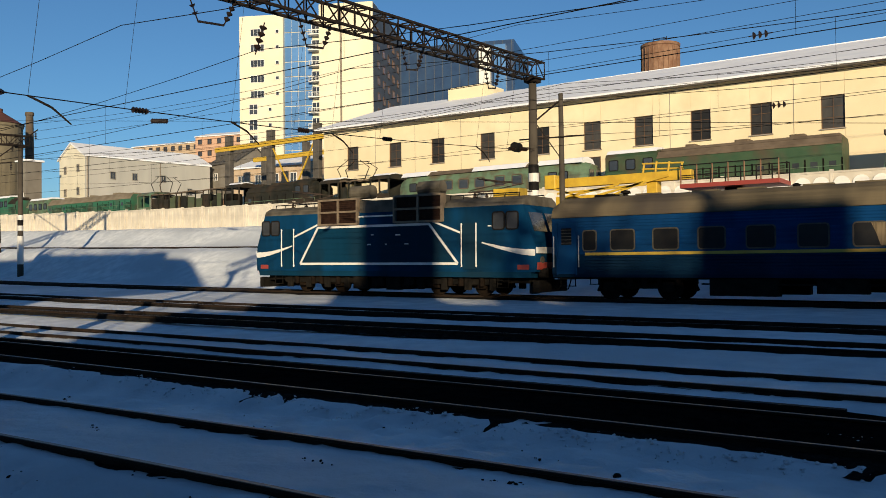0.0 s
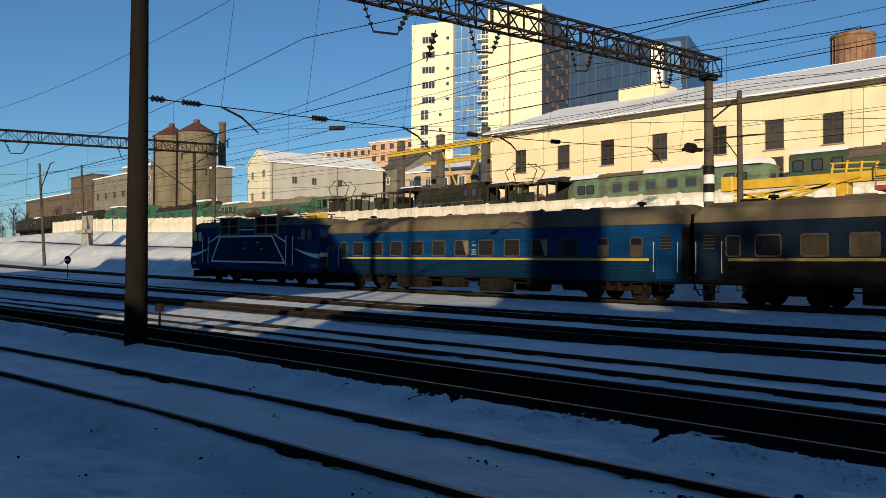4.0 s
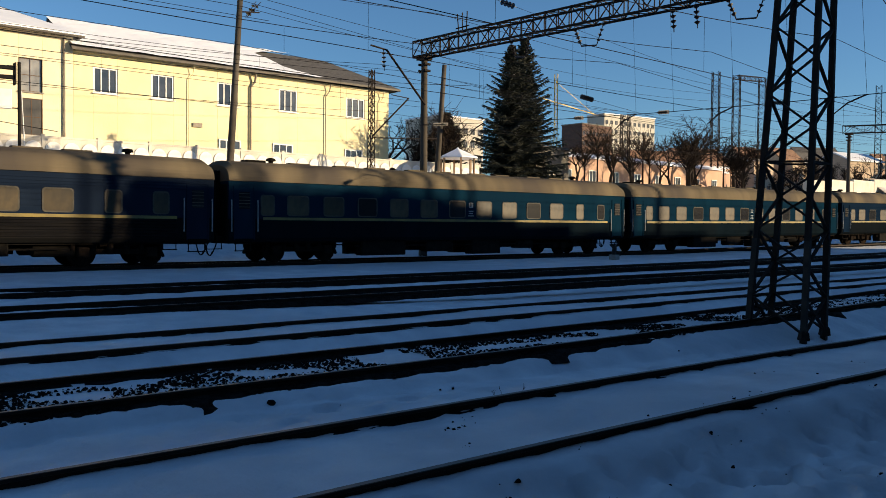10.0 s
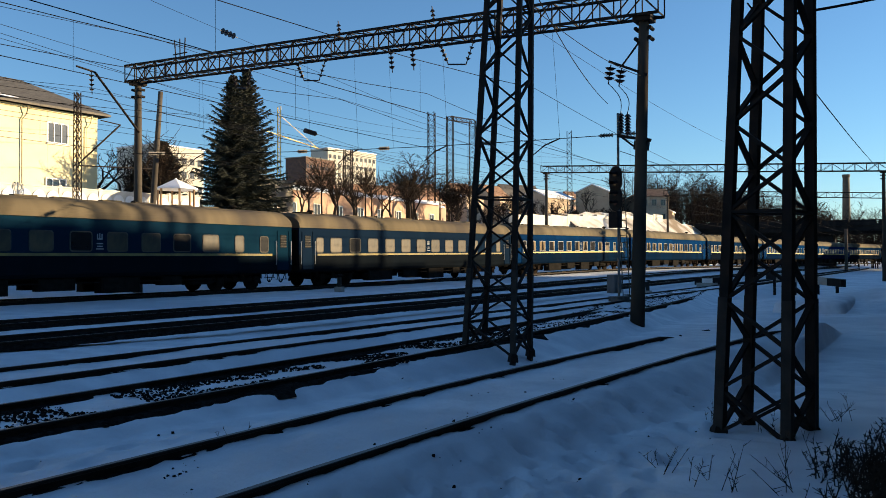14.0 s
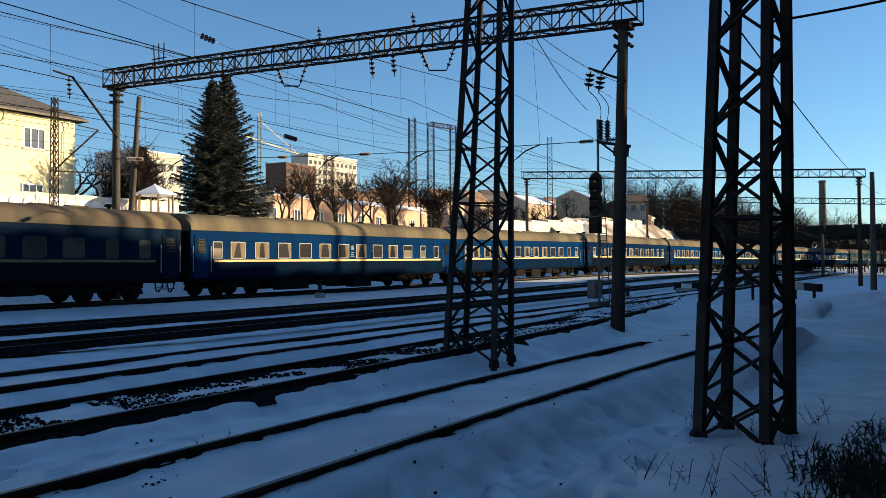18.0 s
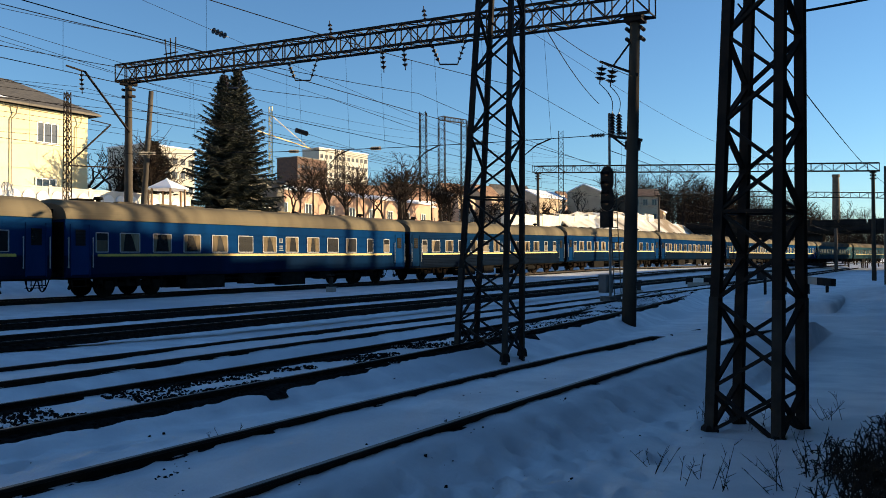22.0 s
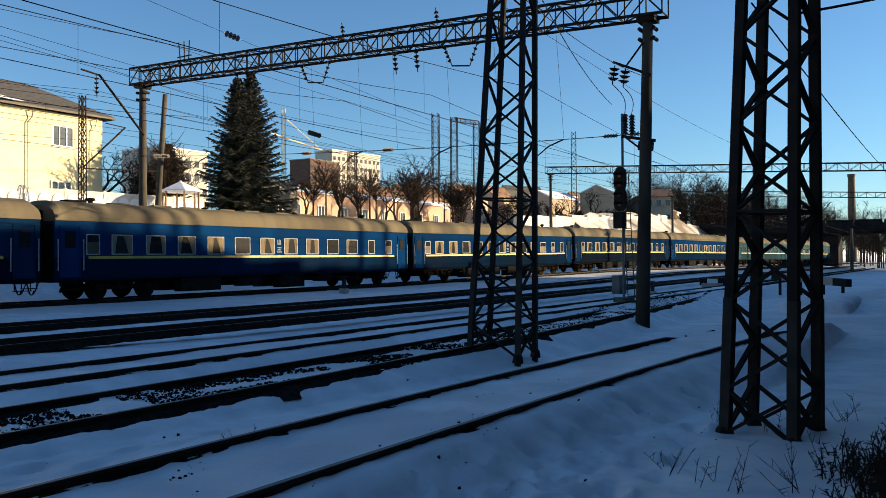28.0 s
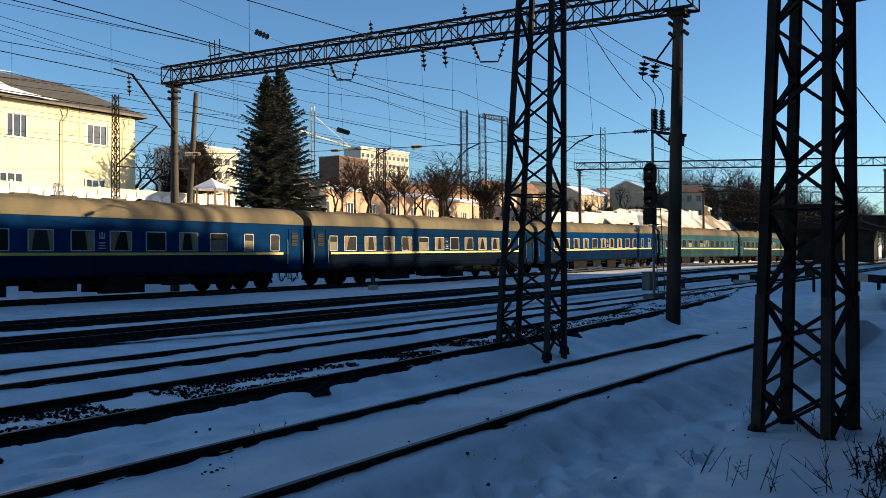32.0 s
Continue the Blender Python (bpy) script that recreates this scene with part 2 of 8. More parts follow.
def near_line(x):
    """The curved track next to the eye; it sinks under the snow at its end."""
    u = max(-14.0, min(24.0, x))
    y = 5.14 - 0.0035 * u - 0.00304 * u * u + (x - u) * (-0.0035 - 0.00608 * u)
    return y, 0.19 + 0.0019 * u + 0.000127 * u * u - 0.14 * max(0.0, x - 23.5)


def dark_line(x):
    u = max(0.0, min(60.0, x))
    return 9.02 + 0.0014 * u * u, 0.14 - 0.004 * u


def ground_z(x, y):
    z = profile(x, y)
    if 2.5 < y < 15 and -120 < x < 62:
        yn, zn = near_line(x)
        yd, zd = dark_line(x)
        for yt, top, flat in ((yn, zn - 0.075, 1.0), (yd, zd - 0.10, 1.05), (12.2, 0.07, 1.0)):
            d = abs(y - yt)
            if d < 3:
                z = max(z, top - max(0.0, d - flat) * 0.45)
    n = 0.0
    if y < 30 or y > 35:
        n = 0.03 * noise.noise((x * 0.35, y * 0.6, 0)) + 0.02 * noise.noise((x * 1.7, y * 2.3, 4)) + 0.012 * noise.noise((x * 4.1, y * 4.7, 6))
    if y > 36:
        n *= 2.5
    if -13 < x < 15 and 1.5 < y < 8.2:
        n += dent(x, y) * step(0.95, 1.3, abs(y - near_line(x)[0])) + 0.015 * noise.noise((x * 8, y * 9, 3))
    # drifts beside the eye and by the right-hand masts
    n += 0.9 * math.exp(-((x - 46) / 5.0) ** 2 - ((y + 1.0) / 6.0) ** 2) + 0.5 * math.exp(-((x - 60) / 12.0) ** 2 - ((y - 2.0) / 4.0) ** 2)
    n += 0.25 * math.exp(-((x - 10) / 4.0) ** 2 - ((y + 1.5) / 2.2) ** 2)
    return z + n


STEPS = []


def trails():
    """Footprints in the snow: rows of left and right steps."""
    rng = random.Random(31)
    for x, y, a, n in ((3.0, 2.9, 12, 16), (7.5, 4.3, 150, 12), (-1.5, 3.3, 172, 22), (-6.0, 4.2, 20, 14), (1.0, 4.4, 5, 18), (9.0, 3.4, 70, 6), (-3.0, 7.3, 178, 20), (4.0, 7.2, 3, 18), (5.5, 2.6, 100, 5), (11.0, 3.6, -20, 9), (3.5, 3.6, 60, 5)):
        for i in range(n):
            s = 0.13 if i % 2 else -0.13
            ca, sa = math.cos(radians(a)), math.sin(radians(a))
            STEPS.append((x - s * sa + rng.gauss(0, 0.06), y + s * ca + rng.gauss(0, 0.06), ca, sa, rng.uniform(0.06, 0.11)))
            x += 0.55 * ca
            y += 0.55 * sa
            a += rng.gauss(0, 7)
    for i in range(260):   # trampled patch by the masts
        a = rng.uniform(0, 6.28)
        STEPS.append((rng.uniform(2.5, 10.5), rng.uniform(2.0, 4.6), math.cos(a), math.sin(a), rng.choice((0.07, 0.11, 0.09, -0.06))))
    for i in range(420):   # loose dents and lumps
        a = rng.uniform(0, 6.28)
        STEPS.append((rng.uniform(-12, 13) if i % 2 else rng.uniform(-12, -2), rng.uniform(2.2, 4.4) if i % 3 else rng.uniform(6.6, 7.9), math.cos(a), math.sin(a), rng.choice((0.05, 0.07, -0.05, -0.04))))


def dent(x, y):
    d = 0.0
    for px, py, ca, sa, h in GRID.get((int(x // 1), int(y // 1)), ()):
        u, w = (x - px) * ca + (y - py) * sa, -(x - px) * sa + (y - py) * ca
        q = (u / 0.17) ** 2 + (w / 0.085) ** 2
        if q < 4:
            d -= 0.62 * h * (math.exp(-q * q) - 0.25 * math.exp(-((q - 2.0) / 0.8) ** 2))
    return d


trails()
GRID = {}
for st in STEPS:
    for i in (-1, 0, 1):
        for j in (-1, 0, 1):
            key = (int((st[0] + 0.4 * i) // 1), int((st[1] + 0.4 * j) // 1))
            GRID.setdefault(key, [])
            if st not in GRID[key]:
                GRID[key].append(st)


def axis_steps(stops):
    out = []
    for (a, b, d) in stops:
        k = max(1, round((b - a) / d))
        out += [a + (b - a) * i / k for i in range(k)]
    return out + [stops[-1][1]]


def ground():
    xs = axis_steps([(-2600, -400, 220), (-400, -150, 25), (-150, -60, 4), (-60, -15, 1.0), (-15, -12, 0.35), (-12, 14, 0.115), (14, 20, 0.3), (20, 60, 0.8), (60, 200, 4), (200, 400, 25), (400, 2600, 220)])
    ys = axis_steps([(-400, -60, 60), (-60, -4, 4), (-4, 2, 0.8), (2, 8, 0.095), (8, 14, 0.28), (14, 30, 0.5), (30, 58, 0.8), (58, 120, 4), (120, 400, 40), (400, 2800, 240)])
    mb = MB()
    mb.v = [(x, y, ground_z(x, y)) for y in ys for x in xs]
    k = len(xs)
    mb.f = [(j * k + i, j * k + i + 1, (j + 1) * k + i + 1, (j + 1) * k + i) for j in range(len(ys) - 1) for i in range(k - 1)]
    me = bpy.data.meshes.new("ground")
    me.from_pydata(mb.v, [], mb.f)
    me.materials.append(SNOW)
    me.shade_smooth()
    tagged(new("ground", me), "uneven trodden snow lying over the railway yard", "ground", kind="structure")


def main_y(x):
    return 31.2 - 0.000332 * x * x - 6.2e-7 * x ** 3


def main_z(x):
    return 0.374 + rise(x)


TRACKS = [  # distance, rail-top height, bend, extent, how wide the bare ballast beside each rail
    ("near", 5.14, 0.19, 0.0, -70, 22, 0.03),
    ("dark", 9.1, 0.13, 0.0, -120, 58, 0.30),
    ("third", 12.2, 0.15, 0.0, -160, 180, 0.03),
    ("fourth", 17.6, 0.18, 0.0, -220, 230, 0.13),
    ("fifth", 22.0, 0.22, 0.0, -260, 260, 0.11),
    ("main", 31.2, 0.374, 0.0, -330, 330, 0.42),
    ("siding", 43.6, 2.5, 0.0, -330, 60, 0.25),
]


def line_yz(kind, y0, z0, bend, x):
    if kind == "main":
        return main_y(x), main_z(x)
    if kind == "siding":
        return y0, profile(x, y0) + 0.16
    if kind == "near":
        return near_line(x)
    if kind == "dark":
        return dark_line(x)
    return y0 - bend * x * x, z0 + rise(x) * step(13, 25, y0)


def tracks():
    rail_prof = [(-0.065, -0.17), (0.065, -0.17), (0.065, -0.155), (0.012, -0.13), (0.012, -0.035), (0.036, -0.025), (0.036, -0.003), (0.025, 0.0), (-0.025, 0.0), (-0.036, -0.003), (-0.036, -0.025), (-0.012, -0.035), (-0.012, -0.13), (-0.065, -0.155)]
    rng = random.Random(3)
    for kind, y0, z0, bend, xa, xb, wide in TRACKS:
        t = thing("railway_track", "rusty steel rails on snowy sleepers and dark ballast", "railway track", group="yard tracks", kind="structure")
        xs = [x for x in axis_steps([(-330, -60, 6), (-60, -15, 2), (-15, 25, 1), (25, 60, 2), (60, 330, 6)]) if xa <= x <= xb]
        for side in (-0.76, 0.76):
            mb, bal = MB(), MB()
            k = len(rail_prof)
            for i, x in enumerate(xs):
                y, z = line_yz(kind, y0, z0, bend, x)
                if kind == "near":   # the rails sink under the drift
                    z -= 0.10 * max(0.0, x - (17.0 if side > 0 else 19.5)) ** 1.3
                mb.v += [(x, y + side + u, z + w) for u, w in rail_prof]
                if i:
                    b = (i - 1) * k
                    mb.f += [(b + j, b + (j + 1) % k, b + k + (j + 1) % k, b + k + j) for j in range(k)]
            rail = part("rail", mb, RAIL, t)
            rail.data.materials.append(RAILTOP)
            for i, p in enumerate(rail.data.polygons):
                if i % k == 7:
                    p.material_index = 1
            # bare stones along the rail, with an uneven edge
            fine = [x for x in axis_steps([(-330, -60, 3), (-60, -20, 0.7), (-20, 30, 0.25), (30, 70, 0.7), (70, 330, 3)]) if xa <= x <= xb]
            for i, x in enumerate(fine):
                y, z = line_yz(kind, y0, z0, bend, x)
                thin = 1.0 - (0.45 * step(15, 45, x) + 0.45 * step(-10, -22, x)) * (kind not in ("main", "dark"))
                jit = thin * wide * (0.55 + 0.9 * (0.5 + noise.noise((x * 1.3, y0 * 7 + side, 1))))
                jit2 = thin * wide * (0.55 + 0.9 * (0.5 + noise.noise((x * 1.3, y0 * 7 + side, 9))))
                row = [(-0.07 - jit, -0.19), (-0.06 - jit * 0.4, -0.085), (0.06 + jit2 * 0.4, -0.085), (0.07 + jit2, -0.19)]
                bal.v += [(x, y + side + u, z + w + 0.02 * noise.noise((x * 6, u * 9, 2))) for u, w in row]
                if i:
                    b = (i - 1) * 4
                    bal.f += [(b + j, b + j + 1, b + 5 + j, b + 4 + j) for j in range(3)]
            part("ballast", bal, BALLAST, t, "dark bare ballast")


ground()
tracks()


# ---- the train ----
COACH = 24.54
# time, place along the line of the joint between engine and first coach
JOINT = [(0.0, -15.9), (1.0, -22.4), (2.0, -28.9), (3.5, -38.6), (6.0, -55.6), (7.5, -66.4), (9.0, -77.2), (11.0, -91.6), (13.0, -106.1), (15.5, -125.3), (17.0, -136.7), (18.4, -147.4), (20.0, -159.7), (22.0, -176.0), (23.0, -183.9), (25.0, -200.6), (26.5, -212.8), (28.0, -226.2), (29.0, -235.0), (30.2, -246.0), (31.4, -257.2), (32.0, -262.6)]


def rail_pose(x):
    y, z = main_y(x), main_z(x)
    d = 6.0
    ry = -math.degrees(math.atan2(main_z(x + d) - main_z(x - d), 2 * d))
    rz = math.degrees(math.atan2(main_y(x + d) - main_y(x - d), 2 * d))
    return pose(x, y, z, 0, ry, rz)


ROOF = mat("coach_roof", (0.15, 0.118, 0.075), 0.85, 0.0, spec=0.05, col2=(0.10, 0.08, 0.052), scale=0.7, bump=0.1, stretch=(1, 0.25, 0.25), col3=(0.075, 0.062, 0.05), scale3=0.35)
STRIPE = mat("stripe_yellow", (0.50, 0.33, 0.04), 0.5, col2=(0.38, 0.25, 0.035), scale=1.5, stretch=(1, 3, 3))
DULLSTRIPE = mat("worn_stripe", (0.24, 0.17, 0.035), 0.7, col2=(0.13, 0.10, 0.035), scale=1.5, stretch=(1, 3, 3))
ALU = mat("window_frame_metal", (0.085, 0.078, 0.064), 0.7, 0.0, col2=(0.05, 0.046, 0.038), scale=4, spec=0.1)
DUSTYPANE = mat("dusty_coach_glass", (0.078, 0.057, 0.031), 0.45, col2=(0.045, 0.036, 0.024), scale=1.6, vary=0.35, spec=0.2, stretch=(1.5, 1, 1), col3=(0.03, 0.026, 0.02), scale3=0.9)
COACHGLASS = mat("dark_coach_glass", (0.010, 0.011, 0.013), 0.15, col2=(0.020, 0.019, 0.018), scale=1.2, spec=0.35, vary=0.4)
ROOFTAN = mat("tan_coach_roof", (0.165, 0.135, 0.088), 0.85, spec=0.05, col2=(0.125, 0.102, 0.068), scale=0.7, bump=0.1, stretch=(1, 0.25, 0.25), col3=(0.085, 0.071, 0.052), scale3=0.35)
CURTAIN = mat("curtained_glass", (0.13, 0.09, 0.055), 0.4, col2=(0.05, 0.045, 0.03), scale=1.2, vary=0.6, spec=0.15, stretch=(3, 1, 0.6))
UNDER = mat("underframe", (0.006, 0.0055, 0.005), 0.95, spec=0.05, col2=(0.014, 0.012, 0.010), scale=3, bump=0.4)
BOGIE = mat("bogie_steel", (0.008, 0.006, 0.005), 0.95, spec=0.02, col2=(0.016, 0.011, 0.008), scale=4, bump=0.3)
PALERAIL = mat("pale_rail_paint", (0.30, 0.31, 0.31), 0.6, col2=(0.2, 0.2, 0.2), scale=4)
EMBLEM = mat("faded_white_paint", (0.30, 0.31, 0.32), 0.8, col2=(0.2, 0.21, 0.22), scale=4, spec=0.1)
RUBBER = mat("bellows_rubber", (0.005, 0.005, 0.005), 0.9, col2=(0.01, 0.01, 0.01), scale=5, spec=0.05)


def paint(name, c, dirt):
    return mat(name, c, 0.9, 0.0, spec=0.0, col2=tuple(k * 0.7 for k in c), scale=0.8, bump=0.04, bscale=3, stretch=(1, 1, 0.4), col3=dirt, scale3=0.5)


def arc_roof(w, eave, top, n=8):
    pts = []
    for i in range(2 * n + 1):
        a = math.pi * i / (2 * n)
        c, s = math.cos(a), max(0.0, math.sin(a))
        pts.append((w * math.copysign(abs(c) ** 0.75, c), eave + (top - eave) * s ** 0.85))
    return pts


def wheel_mesh():
    mb = MB()
    for y0, y1, r in ((-0.07, 0.06, 0.475), (0.06, 0.09, 0.505), (-0.10, 0.12, 0.12)):
        mb.tube((0, y0, 0), (0, y1, 0), r, n=20)
    return mb.mesh("wheel", BOGIE)


def bogie_meshes():
    f = MB()
    for s in (-1, 1):
        f.box((0, s * 1.0, 0.52), (2.9, 0.14, 0.2))
        f.box((0, s * 1.02, 0.78), (1.3, 0.2, 0.14))
        for x in (-1.2, 1.2):
            f.box((x, s * 1.05, 0.5), (0.42, 0.26, 0.36), ch=0.05)
            for dx in (-0.36, 0.36):
                f.tube((x + dx, s * 1.04, 0.55), (x + dx, s * 1.04, 0.86), 0.1, n=10)
        for dx in (-0.28, 0.28):
            f.tube((dx, s * 1.08, 0.42), (dx, s * 1.08, 0.78), 0.13, n=10)
        f.bar((-1.7, s * 0.95, 0.3), (-1.5, s * 0.95, 0.75), 0.09)
        f.bar((1.7, s * 0.95, 0.3), (1.5, s * 0.95, 0.75), 0.09)
    f.box((0, 0, 0.62), (0.7, 1.9, 0.3))
    for x in (-1.2, 1.2):
        f.tube((x, -0.7, 0.475), (x, 0.7, 0.475), 0.09, n=10)
    return f.mesh("bogie_frame", BOGIE)


WHEEL, BOGIE_FRAME = wheel_mesh(), bogie_meshes()


def bogie(t, x):
    b = part("bogie", BOGIE_FRAME, None, t, "rusty four-wheeled bogie", (x, 0, 0))
    for dx in (-1.2, 1.2):
        for s in (-1, 1):
            w = part("wheel", WHEEL, None, b, at=(dx, s * 0.76, 0.48))
            w.rotation_euler = (0, 0, 0 if s > 0 else math.pi)
    return b


def frame_mesh(w, h, d=0.05, t=0.05, material=None, round_in=0.13):
    """An upright frame with rounded corners round an opening of w by h that faces -y."""
    mb = MB()
    loops = []
    for off, r in ((0.0, round_in), (t, round_in * 0.7)):
        pts = []
        for cx, cz, a0 in ((1, 1, 0), (-1, 1, 90), (-1, -1, 180), (1, -1, 270)):
            for k in range(4):
                a = radians(a0 + 30 * k)
                pts.append((cx * (w / 2 - off - r) + r * math.cos(a), h / 2 + cz * (h / 2 - off - r) + r * math.sin(a)))
        loops.append(pts)
    n = 16
    for y in (0.0, -d):
        for pts in loops:
            mb.v += [(x, y, z) for x, z in pts]
    for i in range(n):
        j = (i + 1) % n
        mb.f += [(2 * n + i, 2 * n + j, 3 * n + j, 3 * n + i), (i, 2 * n + i, 2 * n + j, j), (n + i, n + j, 3 * n + j, 3 * n + i)]
    return mb.mesh("window_frame", material or ALU)


def pane_mesh(w, h, m, d=0.02):
    mb = MB()
    mb.box((0, -d / 2, h / 2), (w, d, h))
    return mb.mesh("pane", m)


WIN = {w: (frame_mesh(w, 0.84, 0.022), pane_mesh(w - 0.1, 0.28, COACHGLASS), pane_mesh(w - 0.1, 0.46, CURTAIN), pane_mesh(w - 0.1, 0.74, COACHGLASS), pane_mesh(w - 0.1, 0.74, DUSTYPANE)) for w in (1.02, 0.62)}

PALEFRAME = {w: frame_mesh(w, 0.84, 0.03, 0.04, PALERAIL, 0.045) for w in (1.02, 0.62)}


def drape(e, k):
    """A curtain drawn to one side, in three cuts."""
    mb = MB()
    pts = (
        [(0.46, 0.0), (0.31, 0.0), (0.20, 0.36), (0.04, 0.74), (0.46, 0.74)],
        [(0.46, 0.0), (0.20, 0.0), (0.15, 0.40), (0.09, 0.74), (0.46, 0.74)],
        [(0.46, 0.0), (0.35, 0.0), (0.30, 0.40), (0.24, 0.74), (0.46, 0.74)],
    )[k]
    for y in (-0.02, -0.0235):
        mb.v += [(e * x, y, z) for x, z in pts]
    n = len(pts)
    mb.f = [tuple(range(n)), tuple(n + i for i in range(n))] + [(i, (i + 1) % n, n + (i + 1) % n, n + i) for i in range(n)]
    return mb.mesh("curtain", mat("curtain_cloth", (0.22, 0.165, 0.10), 0.9, col2=(0.10, 0.075, 0.046), scale=2.0, stretch=(9, 1, 0.5), spec=0.1, vary=0.3))


DRAPE = {(e, k): drape(e, k) for e in (-1, 1) for k in range(3)}

RIBWEAR = mat("worn_rib_paint", (0.010, 0.009, 0.0085), 0.6, col2=(0.006, 0.006, 0.007), scale=1.4, spec=0.02, stretch=(1, 3, 3), col3=(0.008, 0.008, 0.009), scale3=0.5)


def corrugated(z0, n, pitch, depth, s):
    """Outline of a side panel with n rounded ribs, standing off the side at s."""
    out = [(s * 1.49, z0)]
    for i in range(n):
        b = z0 + pitch * i
        out += [(s * 1.502, b + 0.02 * pitch), (s * 1.502, b + 0.30 * pitch), (s * (1.5 + 0.75 * depth), b + 0.40 * pitch), (s * (1.5 + depth), b + 0.62 * pitch), (s * (1.5 + 0.8 * depth), b + 0.84 * pitch), (s * 1.502, b + 0.96 * pitch)]
    return out + [(s * 1.49, z0 + pitch * n)]


def pillar_panel():
    mb = MB()
    mb.sweep(corrugated(2.03, 3, 0.2, 0.018, -1), -0.32, 0.32)
    return mb


def trident():
    """A small three-pronged painted mark, one flat plate."""
    ring = [(-0.13, 0.0), (-0.13, -0.24), (0.13, -0.24), (0.13, 0.0), (0.08, 0.0), (0.08, -0.18), (0.025, -0.18), (0.025, 0.03), (-0.025, 0.03), (-0.025, -0.18), (-0.08, -0.18), (-0.08, 0.0)]
    mb = MB()
    mb.sweep(ring, -0.004, 0.004, axis=1)
    return mb.mesh("emblem", EMBLEM)


TRIDENT = trident()


